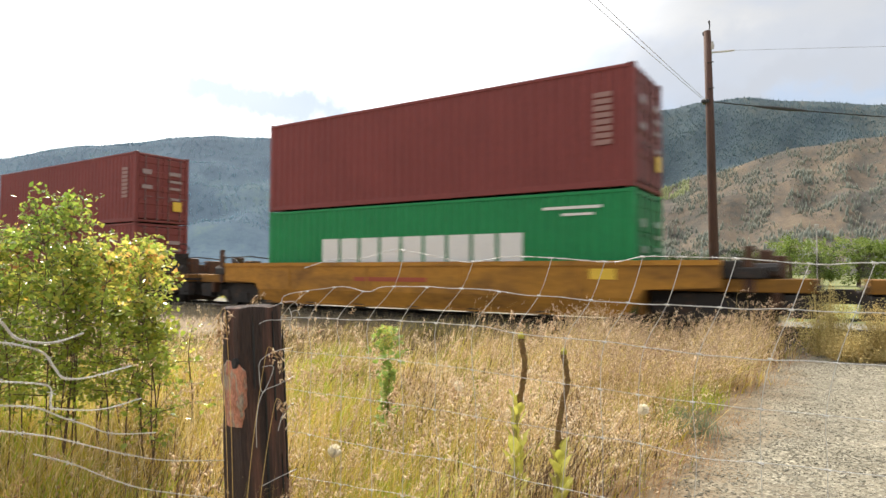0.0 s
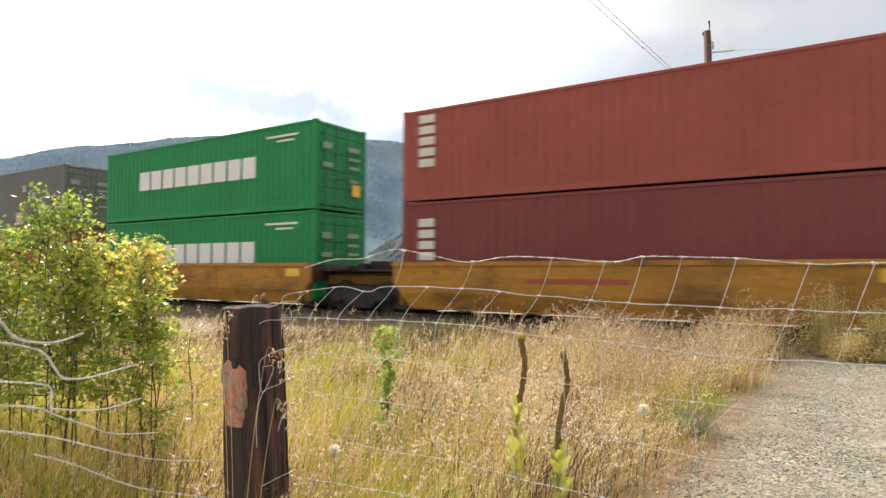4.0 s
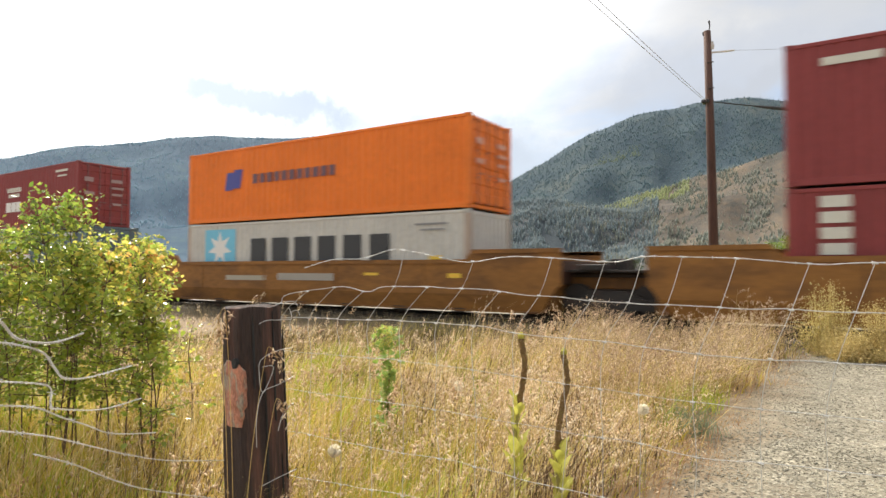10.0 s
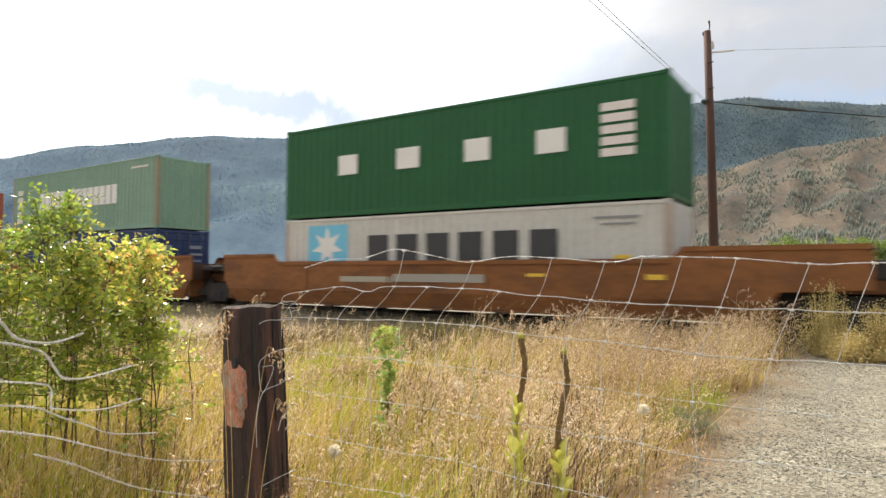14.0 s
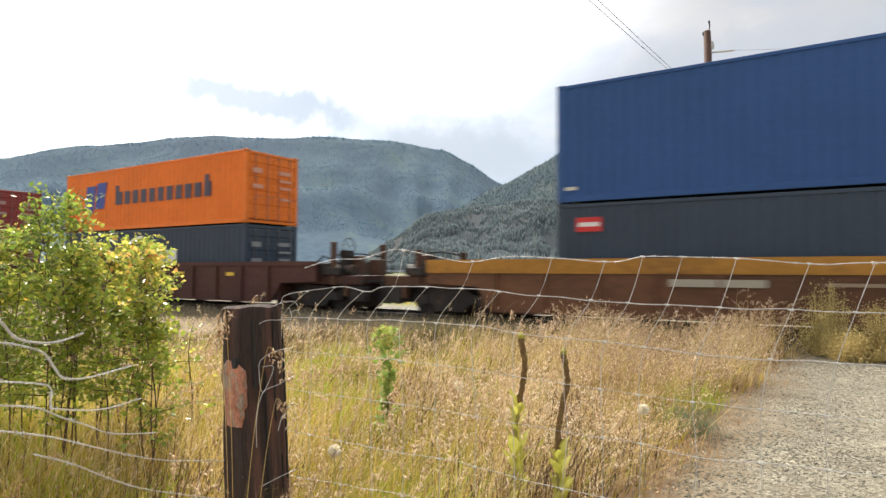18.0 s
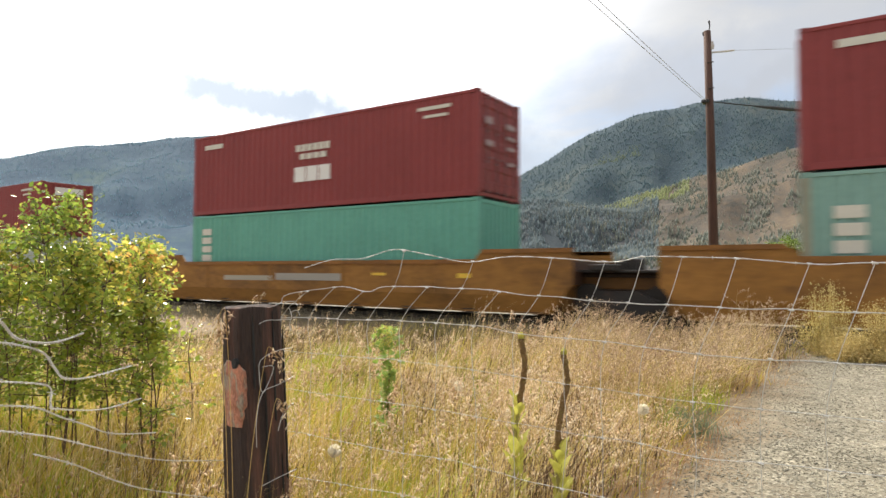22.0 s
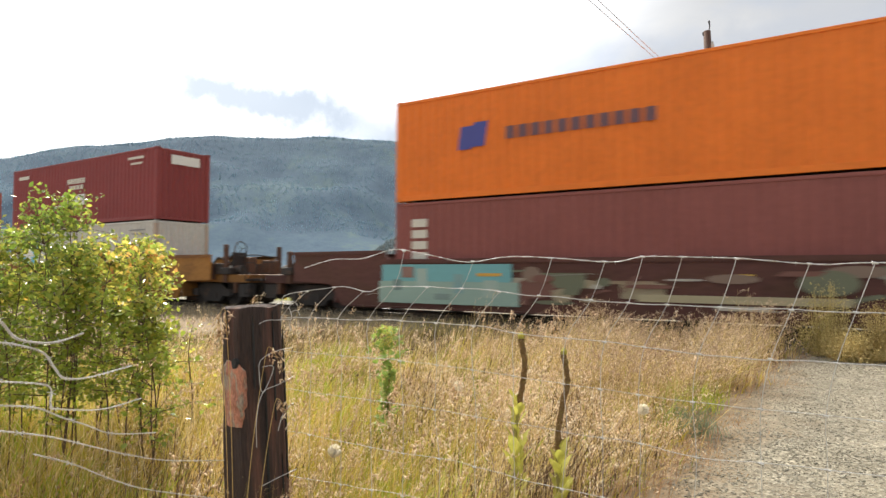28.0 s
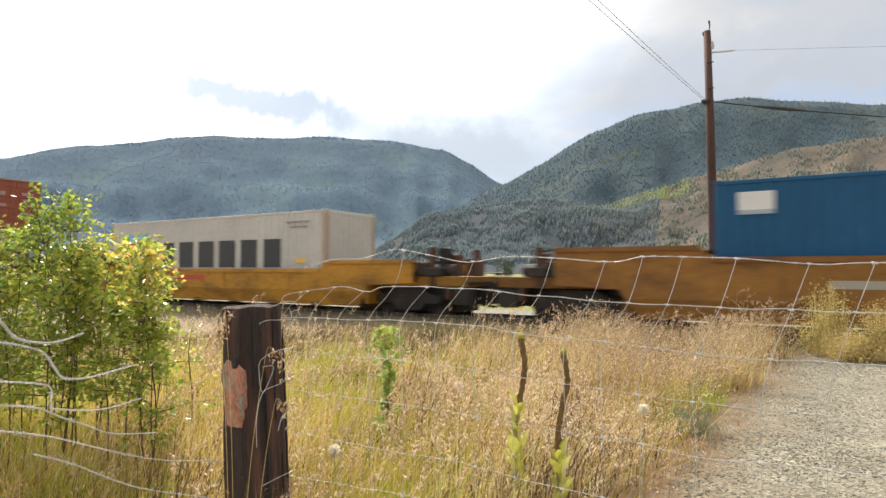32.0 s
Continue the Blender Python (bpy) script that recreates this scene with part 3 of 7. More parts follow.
def truck_meshes():
    if TRUCK:
        return TRUCK
    bm = bmesh.new()
    add_prism(bm, [(-1.15, 0.50), (-1.15, 0.70), (-0.75, 0.74), (-0.45, 0.92), (0.45, 0.92), (0.75, 0.74), (1.15, 0.70), (1.15, 0.50),
                   (0.62, 0.48), (0.42, 0.28), (-0.42, 0.28), (-0.62, 0.48)], -0.06, 0.06)
    add_box(bm, -0.25, 0.25, -0.09, 0.09, 0.36, 0.62)
    for x in (-0.89, 0.89):
        add_box(bm, x - 0.15, x + 0.15, -0.11, 0.11, 0.47, 0.70)
    TRUCK["side_frame"] = finish(bm, "side_frame")
    bm = bmesh.new()
    for r, y0, y1 in ((WHEEL_R, -0.055, 0.055), (WHEEL_R + 0.028, 0.055, 0.085), (0.14, -0.10, -0.055)):
        add_prism(bm, [(math.cos(2 * math.pi * i / 28) * r, math.sin(2 * math.pi * i / 28) * r) for i in range(28)], y0, y1)
    for i in range(6):
        a = math.pi * i / 3
        add_box(bm, math.cos(a) * 0.29 - 0.03, math.cos(a) * 0.29 + 0.03, -0.066, -0.05, math.sin(a) * 0.29 - 0.03, math.sin(a) * 0.29 + 0.03)
    TRUCK["wheel"] = finish(bm, "wheel")
    bm = bmesh.new()
    add_tube(bm, [(0, -0.75, 0), (0, 0.75, 0)], 0.075, 10)
    TRUCK["axle"] = finish(bm, "axle")
    TRUCK["bolster"] = finish(box(-0.2, 0.2, -1.0, 1.0, 0.55, 0.86, 0.02), "bolster")
    bm = bmesh.new()
    add_box(bm, 0.0, 0.95, -0.10, 0.10, 0.78, 0.98)
    add_box(bm, 0.80, 1.12, -0.19, 0.19, 0.73, 1.03)
    TRUCK["coupler"] = finish(bm, "coupler")
    bm = bmesh.new()
    add_box(bm, -0.04, 0.04, -0.30, 0.30, 1.2, 1.9)
    ring = [(0.08, math.cos(a) * 0.27, 2.02 + math.sin(a) * 0.27) for a in (2 * math.pi * i / 16 for i in range(17))]
    add_tube(bm, ring, 0.02, 6, cap=False)
    for a in (0.3, 2.4, 4.5):
        add_tube(bm, [(0.08, 0, 2.02), (0.08, math.cos(a) * 0.27, 2.02 + math.sin(a) * 0.27)], 0.012, 5)
    TRUCK["hand_brake"] = finish(bm, "hand_brake")
    bm = bmesh.new()
    for y in (-0.22, 0.22):
        add_tube(bm, [(0, y, 0.5), (0, y, 1.75)], 0.016, 5)
    for i in range(4):
        add_tube(bm, [(0, -0.22, 0.6 + 0.35 * i), (0, 0.22, 0.6 + 0.35 * i)], 0.014, 5)
    TRUCK["ladder"] = finish(bm, "ladder")
    return TRUCK


def add_truck(car, x):
    k = truck_meshes()
    t = part("bogie", k["bolster"], STEEL, car, at=pose(x, 0, 0))
    for s in (-1, 1):
        part("side_frame", k["side_frame"], STEEL, t, at=pose(0, s * 0.99, 0))
    for q in (-0.89, 0.89):
        a = part("wheelset", k["axle"], STEEL, car, at=pose(x + q, 0, RAIL_Z + WHEEL_R))
        for s in (-1, 1):
            part("wheel", k["wheel"], STEEL, a, at=pose(0, s * 0.753, 0, 0, 0, 0 if s < 0 else 180))
        WHEELSETS.append((a, x + q))


YELLOW, RUSTYELLOW, RUSTORANGE, OXIDE = (0.44, 0.205, 0.030), (0.28, 0.125, 0.031), (0.25, 0.098, 0.030), (0.085, 0.034, 0.028)
BROWN, DARKBROWN, BRIGHTYELLOW = (0.20, 0.085, 0.045), (0.105, 0.042, 0.034), (0.50, 0.245, 0.030)

# style: paint of the plates, paint of the top chord, ribs, height of the chord, height of the plates
STYLES = {
    "yellow": (YELLOW, YELLOW, False, 0.10, 1.62),
    "single_brown": (BROWN, BROWN, True, 0.12, 1.66),
    "chord": ((0.19, 0.085, 0.042), YELLOW, True, 0.34, 1.67),
    "chord_dark": ((0.16, 0.074, 0.038), (0.42, 0.20, 0.035), True, 0.34, 1.67),
    "rusty": (RUSTYELLOW, RUSTYELLOW, False, 0.10, 1.68),
    "orange": (RUSTORANGE, RUSTORANGE, False, 0.10, 1.66),
    "oxide": (OXIDE, OXIDE, True, 0.12, 1.66),
    "ochre": ((0.32, 0.148, 0.033), (0.27, 0.118, 0.030), False, 0.10, 1.68),
    "dark": (DARKBROWN, DARKBROWN, False, 0.10, 1.70),
    "bright": (BRIGHTYELLOW, BRIGHTYELLOW, False, 0.10, 1.43),
}


def well_car(style, e_left, e_right, left, right, raised, brake, label):
    """One well: e_left and e_right are its reach beyond the container; left and right are 'couple' or a distance to the shared bogie."""
    paint, chord, ribs, chord_h, top = STYLES[style]
    k = truck_meshes()
    car = root("well_car", Matrix.Identity(4), label, "rail car", "well cars of the train")
    x0, x1 = -6.096 - e_left, 6.096 + e_right
    low = 0.356
    cl, cr = (2.0 if left == "couple" else 0.55), (2.0 if right == "couple" else 0.55)
    outline = [(x0 + cl, low), (x1 - cr, low), (x1 - cr + 0.45, 0.98), (x1, 1.05)]
    if raised:
        outline += [(x1, top + 0.25), (6.096 + 0.25, top + 0.25), (6.096 + 0.02, top), (-6.096 - 0.02, top), (-6.096 - 0.25, top + 0.25), (x0, top + 0.25)]
    else:
        outline += [(x1, top), (x0, top)]
    outline += [(x0, 1.05), (x0 + cl - 0.45, 0.98)]
    for s in (-1, 1):
        bm = bmesh.new()
        add_prism(bm, outline, s * 1.47 - 0.03, s * 1.47 + 0.03)
        tuck = 0.0 if ribs or style == "dark" else 0.10
        if tuck:                                        # the plate leans in below its fold
            bmesh.ops.bisect_plane(bm, geom=bm.verts[:] + bm.edges[:] + bm.faces[:], plane_co=(0, 0, 0.78), plane_no=(0, 0, 1))
            for v in bm.verts:
                if v.co.z < 0.6:
                    v.co.y -= s * tuck
        sill = part("side_sill", finish(bm, "side_sill"), CARPAINT, car, color=paint)
        bm = bmesh.new()
        y = s * 1.49
        if raised:
            add_box(bm, -6.1, 6.1, y - 0.05, y + 0.05, top - chord_h, top + 0.012)
            add_box(bm, x0, -6.34, y - 0.05, y + 0.05, top + 0.16, top + 0.262)
            add_box(bm, 6.34, x1, y - 0.05, y + 0.05, top + 0.16, top + 0.262)
        else:
            add_box(bm, x0 - 0.01, x1 + 0.01, y - 0.05, y + 0.05, top - chord_h, top + 0.012)
        part("top_chord", finish(bm, "top_chord"), CARPAINT, sill, color=chord)
        bm = bmesh.new()
        add_box(bm, x0 + cl + 0.05, x1 - cr - 0.05, s * (1.50 - tuck) - 0.05, s * (1.50 - tuck) + 0.05, low - 0.015, low + 0.03)
        part("bottom_flange", finish(bm, "bottom_flange"), CARPAINT, sill, color=tuple(c * 0.75 for c in paint))
        if ribs:
            rib = box(-0.05, 0.05, s * 1.53 - 0.045, s * 1.53 + 0.045, low + 0.05, top - chord_h)
            rm = finish(rib, "rib")
            n = int((x1 - x0 - cl - cr) / 1.28)
            for i in range(n + 1):
                part("rib", rm, CARPAINT, sill, at=pose(x0 + cl + 0.1 + (x1 - x0 - cl - cr - 0.2) * i / n, 0, 0), color=paint)
        else:
            seam = finish(box(-0.03, 0.03, s * 1.505 - 0.012, s * 1.505 + 0.012, 0.80, top - chord_h), "seam_plate")
            for i in range(4):
                part("seam_plate", seam, CARPAINT, sill, at=pose(-4.8 + 3.2 * i, 0, 0), color=tuple(c * 0.9 for c in paint))
    bm = bmesh.new()
    for i in range(7):
        x = -5.9 + 11.8 * i / 6
        add_box(bm, x - 0.2, x + 0.2, -1.44, 1.44, 0.31, 0.41)
    add_box(bm, -6.0, 6.0, -0.3, 0.3, 0.33, 0.40)
    part("well_floor", finish(bm, "well_floor"), STEEL, car)
    for s, x, kind, e, c in ((-1, x0, left, e_left, cl), (1, x1, right, e_right, cr)):
        bx = x - s * (c - 0.3)
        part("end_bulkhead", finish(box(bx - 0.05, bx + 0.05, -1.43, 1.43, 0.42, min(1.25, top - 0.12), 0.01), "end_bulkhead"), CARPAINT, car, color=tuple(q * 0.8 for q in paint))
        # dark plate added so that the end does not show through
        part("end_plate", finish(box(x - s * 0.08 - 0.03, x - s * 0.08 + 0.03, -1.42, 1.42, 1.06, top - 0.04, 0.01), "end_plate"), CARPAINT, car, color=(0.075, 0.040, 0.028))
        a, b = sorted((bx, x + s * (1.70 if kind == "couple" else kind)))
        wide = 1.22 if kind == "couple" else 0.62
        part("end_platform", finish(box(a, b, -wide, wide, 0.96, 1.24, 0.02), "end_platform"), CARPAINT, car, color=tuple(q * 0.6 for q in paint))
        if kind == "couple":
            add_truck(car, x - s * 0.45)
            part("draft_gear", finish(box(*sorted((x - s * 1.7, x + s * 1.80)), -0.42, 0.42, 0.46, 1.0, 0.04), "draft_gear"), STEEL, car)
            # near-black block added to darken the see-through space around the bogie
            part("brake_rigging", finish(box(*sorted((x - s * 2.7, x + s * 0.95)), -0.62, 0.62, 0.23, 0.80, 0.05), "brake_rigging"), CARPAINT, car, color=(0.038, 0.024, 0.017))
            part("uncoupling_lever", finish(tube([(x + s * 1.36, -1.25, 0.95), (x + s * 1.40, -0.9, 0.80), (x + s * 1.55, -0.3, 0.92), (x + s * 1.75, -0.05, 1.05)], 0.02, 6), "uncoupling_lever"), STEEL, car)
            for y in (-1.05, 1.05):
                part("sill_step", finish(box(x + s * 1.42 - 0.28, x + s * 1.42 + 0.28, y - 0.14, y + 0.14, 0.46, 0.92, 0.02), "sill_step"), STEEL, car)
            part("brake_hose", finish(tube([(x + s * 1.3, -0.35, 0.80), (x + s * 1.6, -0.40, 0.45), (x + s * 2.0, -0.25, 0.40)], 0.035, 6), "brake_hose"), RUBBERY, car)
            part("coupler", k["coupler"], STEEL, car, at=pose(x + s * 1.0, 0, 0, 0, 0, 0 if s > 0 else 180))
            for y in (-1.40, 1.40):
                part("ladder", k["ladder"], STEEL, car, at=pose(x + s * 1.68, y * 0.8, 0))
            part("end_step", finish(box(x - 0.03 + s * 1.73, x + 0.03 + s * 1.73, -1.35, 1.35, 1.02, 1.10, 0.005), "end_step"), STEEL, car)
            for y in (-1.22, 1.22):
                part("end_post", finish(box(x - 0.10 + s * 0.5, x + 0.10 + s * 0.5, y - 0.05, y + 0.05, 0.95, top + (0.62 if brake and s > 0 else 0.30), 0.015), "end_post"), CARPAINT, car, color=(0.085, 0.042, 0.026))
            part("end_rail", finish(tube([(x + s * 0.5, -1.2, top + 0.2), (x + s * 0.5, 0, top + 0.28), (x + s * 0.5, 1.2, top + 0.2)], 0.025, 6), "end_rail"), STEEL, car)
            part("brake_cylinder", finish(tube([(x + s * 0.35, -0.9, 1.40), (x + s * 1.05, -0.9, 1.40)], 0.17, 12), "brake_cylinder"), STEEL, car)
            for j, (dx, y, z0, z1, wx, wy) in enumerate(((0.15, -1.05, 1.24, 1.62, 0.20, 0.22), (0.75, -0.35, 1.24, 1.85, 0.14, 0.18), (0.55, -1.12, 1.24, 1.48, 0.26, 0.20),
                                                        (0.9, 0.45, 1.24, 1.75, 0.18, 0.25), (0.35, -0.1, 1.24, 1.58, 0.34, 0.16), (1.0, -1.10, 0.60, 0.97, 0.07, 0.14))):
                part("brake_gear", finish(box(x + s * dx - wx, x + s * dx + wx, y - wy, y + wy, z0, z1, 0.03), "brake_gear"), CARPAINT if j % 2 else STEEL, car, color=(0.10, 0.05, 0.03))
            part("brake_pipe", finish(tube([(x - s * 0.6, -1.15, 1.40), (x + s * 0.05, -1.20, 1.85), (x + s * 0.25, -0.9, 1.70), (x + s * 1.35, -0.5, 1.05), (x + s * 1.75, -0.2, 0.55)], 0.03, 6), "brake_pipe"), RUBBERY, car)
            if brake and s > 0:
                part("hand_brake", k["hand_brake"], STEEL, car, at=pose(x + 0.62, -0.75, 0.12))
        elif s > 0:
            add_truck(car, x + kind)
            for y, z1, wx, wy in ((-1.05, 1.55, 0.30, 0.22), (0.2, 1.70, 0.22, 0.40), (-0.45, 1.62, 0.14, 0.15)):
                part("brake_gear", finish(box(x + kind * (0.9 + 0.25 * y) - wx, x + kind * (0.9 + 0.25 * y) + wx, y - wy, y + wy, 1.40, z1, 0.03), "brake_gear"), STEEL, car)
            # near-black filler blocks added, closing bright gaps around the shared bogie
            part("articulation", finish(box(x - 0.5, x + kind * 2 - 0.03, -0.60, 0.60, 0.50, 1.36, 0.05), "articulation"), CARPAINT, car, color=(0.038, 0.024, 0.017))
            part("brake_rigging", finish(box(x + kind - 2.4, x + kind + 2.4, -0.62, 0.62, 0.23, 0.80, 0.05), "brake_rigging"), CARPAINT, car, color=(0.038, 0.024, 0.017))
            part("walkway", finish(box(x - 0.3, x + kind * 2 + 0.3, -1.0, 1.0, 1.36, 1.42, 0.01), "walkway"), STEEL, car)
    return car


def car_marks(car, style, seed, rows):
    """Plates, tags and worn lettering on the side towards the road. rows: u from the container's left end, z, paint."""
    for i, (u0, u1, z0, z1, c, *kind) in enumerate(rows):
        m = Matrix.Translation(((u0 + u1) / 2 - 6.096, -1.505 - 0.0015 * i - (0.065 if STYLES[style][2] else 0.0), (z0 + z1) / 2)) @ Matrix.Diagonal((u1 - u0, 0.01, z1 - z0, 1.0))
        part("marking", bar_mesh(kind[0] if kind else "bar"), MARKING, car, at=m, color=c)


# ---------------------------------------------------------------- painted schemes of the containers
def s_plain(b, h):
    mark_column(b, 11.2, 11.65, 1.0, 2.3, 8, (0.30, 0.17, 0.15))


def s_nine(b, h):
    mark_row(b, 2.4, 9.4, 1.2, 1.93, 9, WHITE, 0.86)
    mark(b, 9.9, 11.4, 2.46, 2.53, WHITE)
    mark(b, 10.4, 11.2, 2.30, 2.36, WHITE)


def s_six(b, h):
    mark_row(b, 3.55, 8.15, 1.08, 1.90, 6, WHITE, 0.90)
    mark(b, 9.0, 11.2, 2.36, 2.44, CREAM)
    mark(b, 9.8, 10.8, 2.18, 2.25, CREAM)
    mark(b, 10.9, 11.4, 1.85, 1.95, WHITE)


def s_four(b, h):
    for u, w in ((2.32, 0.74), (4.55, 0.80), (6.84, 0.76), (8.94, 0.78)):
        mark(b, u, u + w, 1.27, 1.87, WHITE, "bar", "character_block")
    mark_column(b, 10.6, 11.4, 1.0, 2.35, 5, (0.72, 0.66, 0.62))


def s_four_small(b, h):
    mark_row(b, 4.2, 7.75, 1.22, 1.60, 4, CREAM, 0.62)
    mark_column(b, 10.8, 11.4, 1.0, 2.3, 4, WHITE)
    mark_column(b, 0.55, 1.1, 1.0, 2.6, 5, CREAM)


def s_two_words(b, h):
    z0 = 1.13 if h == HC else 0.95
    mark_row(b, 2.75, 5.12, z0, z0 + 0.80, 5, WHITE, 0.84)
    mark_row(b, 5.62, 9.40, z0, z0 + 0.80, 8, WHITE, 0.84)
    mark_column(b, 0.55, 1.08, 0.55, 2.25, 5, CREAM)
    mark(b, 10.4, 11.6, h - 0.42, h - 0.34, CREAM)


def s_block(b, h):
    z0 = 0.86 if h == HC else 0.66
    mark_row(b, 5.26, 6.88, z0, z0 + 0.48, 3, WHITE, 0.90)
    mark_row(b, 5.32, 6.84, z0 + 0.98, z0 + 1.20, 6, CREAM, 0.8)
    mark_row(b, 5.50, 6.70, z0 + 0.72, z0 + 0.90, 4, CREAM, 0.8)
    mark(b, 0.65, 1.65, h - 0.52, h - 0.36, CREAM)
    mark(b, 10.2, 11.3, h - 0.40, h - 0.30, CREAM)
    mark(b, 10.4, 11.2, h - 0.62, h - 0.54, CREAM)


def s_star(b, h):
    mark(b, 1.05, 2.70, 1.03, 2.36, SKY)
    mark(b, 1.22, 2.52, 1.07, 2.32, WHITE, "star", lift=0.004)
    mark_row(b, 3.35, 10.35 if h == HC else 9.65, 1.07, 2.00, 6, BLACK, 0.70)
    mark(b, 10.9, 11.3, 1.2, 1.34, YELLOWTAG)
    mark(b, 10.4, 11.5, h - 0.4, h - 0.34, (0.25, 0.25, 0.25))
    mark(b, 10.6, 11.4, h - 0.55, h - 0.50, (0.25, 0.25, 0.25))


def s_logo_text(b, h):
    z = 1.30 if h == HC else 1.12
    mark(b, 2.1, 2.6, z, z + 0.62, (0.06, 0.07, 0.30), "slant")
    mark(b, 2.5, 3.02, z + 0.05, z + 0.70, (0.06, 0.07, 0.30), "slant")
    mark_row(b, 3.5, 7.4, z + 0.16, z + 0.48, 11, (0.14, 0.07, 0.09), 0.70)


def s_logo_text_large(b, h):
    mark(b, 1.6, 2.5, 0.80, 1.95, (0.03, 0.06, 0.30), "slant")
    mark(b, 2.45, 3.36, 0.95, 2.05, (0.03, 0.06, 0.30), "slant")
    mark_row(b, 4.05, 10.4, 1.05, 1.58, 11, (0.06, 0.05, 0.08), 0.68)
    mark(b, 4.05, 4.3, 1.05, 1.85, (0.06, 0.05, 0.08), lift=0.004)
    mark(b, 9.95, 10.2, 1.05, 1.85, (0.06, 0.05, 0.08), lift=0.004)


def s_white_band(b, h):
    mark(b, 3.2, 8.4, 1.20, 1.84, WHITE)
    for i in range(4):
        mark(b, 5.75 + i * 0.65, 6.25 + i * 0.65, 1.28, 1.76, (0.05, 0.06, 0.16), "bar", "character_block", lift=0.004)
    for i in range(3):
        mark(b, 3.48 + i * 0.70, 4.02 + i * 0.70, 1.28, 1.76, (0.55, 0.04, 0.05), "bar", "character_block", lift=0.004)
    mark_column(b, 10.9, 11.5, 1.2, 2.3, 4, (0.35, 0.37, 0.45))


def s_arc(b, h):
    mark_row(b, 3.62, 5.75, 1.15, 1.72, 3, WHITE, 0.90)
    mark_row(b, 6.05, 8.35, 1.15, 1.72, 3, WHITE, 0.90)
    mark(b, 4.58, 6.05, 1.85, 2.32, WHITE, "arc")


def s_two_tone(b, h):
    mark(b, 3.75, 5.25, 1.18, 1.90, WHITE)
    mark(b, 3.75, 5.25, 1.62, 1.98, NAVYBLUE, lift=0.003)
    mark(b, 5.25, 8.12, 1.18, 1.98, ORANGEBOX)
    for i in range(5):
        mark(b, 5.5 + i * 0.5, 5.86 + i * 0.5, 1.40, 1.68, (0.35, 0.08, 0.06), "bar", "character_block", lift=0.004)
    mark(b, 10.4, 11.6, h - 0.42, h - 0.33, WHITE)
    mark(b, 10.7, 11.4, h - 0.60, h - 0.53, WHITE)


def s_disc(b, h):
    mark(b, 5.35, 7.6, 1.15, 2.30, WHITE, "disc", half=6.096)
    mark(b, 5.9, 6.6, 1.80, 2.20, (0.05, 0.12, 0.45), "slant", lift=0.004)
    mark(b, 5.0, 7.95, 1.20, 1.66, (0.62, 0.20, 0.22), lift=0.006)
    mark(b, 5.9, 7.95, 1.42, 1.64, WHITE, lift=0.009)
    mark(b, 10.6, 11.9, 2.45, 2.58, CREAM)


def s_patches(b, h):
    for u0, u1, z0, z1 in ((3.66, 4.9, 0.22, 0.52), (7.6, 8.4, 0.25, 0.85), (8.2, 8.58, 1.82, 2.15), (9.2, 9.55, 1.4, 1.75), (9.9, 10.5, 0.9, 1.25),
                           (1.0, 1.9, 2.24, 2.40), (5.0, 5.2, 1.9, 2.2)):
        mark(b, u0, u1, z0, z1, (0.40, 0.38, 0.33))
    mark(b, 11.4, 11.8, 1.05, 1.35, YELLOWTAG)


def s_left_column(b, h):
    mark_column(b, 0.58, 1.10, 0.9, 2.45, 5, CREAM)


def s_three(b, h):
    mark_column(b, 0.68, 1.20, 0.6, 2.3, 3, WHITE)
    mark(b, 10.6, 11.2, 2.4, 2.5, CREAM)
    mark(b, 11.3, 11.7, 0.6, 0.9, YELLOWTAG)


def s_lower_text(b, h):
    mark_row(b, 5.4, 6.9, 1.90, 2.06, 5, WHITE, 0.8)
    mark_row(b, 5.6, 6.7, 1.60, 1.76, 4, WHITE, 0.8)
    mark(b, 5.3, 6.9, 1.18, 1.28, CREAM)
    mark(b, 10.2, 11.4, 2.3, 2.42, CREAM)
    mark(b, 10.6, 11.2, 2.02, 2.14, CREAM)


def s_corner_card(b, h):
    mark(b, 0.56, 1.95, 2.12, 2.60, WHITE)
    mark(b, 0.60, 1.90, 2.40, 2.56, (0.55, 0.42, 0.05), lift=0.004)
    mark(b, 0.70, 1.30, 2.18, 2.36, (0.45, 0.40, 0.50), lift=0.004)
    mark_column(b, 11.0, 11.6, 1.5, 2.4, 3, (0.45, 0.25, 0.22))


def s_red_card(b, h):
    mark(b, 0.49, 1.11, 1.90, 2.24, REDTAG)
    mark(b, 0.55, 1.05, 2.02, 2.12, WHITE, lift=0.004)
    mark(b, 10.6, 11.2, 2.05, 2.18, WHITE)


def s_yellow_tag(b, h):
    mark(b, 10.80, 11.30, 1.28, 1.50, YELLOWTAG)
    mark(b, 11.2, 11.5, 1.5, 2.4, (0.25, 0.33, 0.45))
    mark(b, 0.2, 0.5, 0.3, 0.38, CREAM)


def s_small_words(b, h):
    mark(b, 0.8, 1.5, 1.62, 1.95, (0.35, 0.55, 0.66))
    mark_row(b, 1.9, 5.2, 1.65, 1.92, 11, (0.28, 0.40, 0.45), 0.7)


def s_card(b, h):
    mark(b, 0.47, 1.15, 2.15, 2.62, WHITE)
    mark(b, 0.47, 1.15, 2.15, 2.24, (0.4, 0.45, 0.5), lift=0.004)


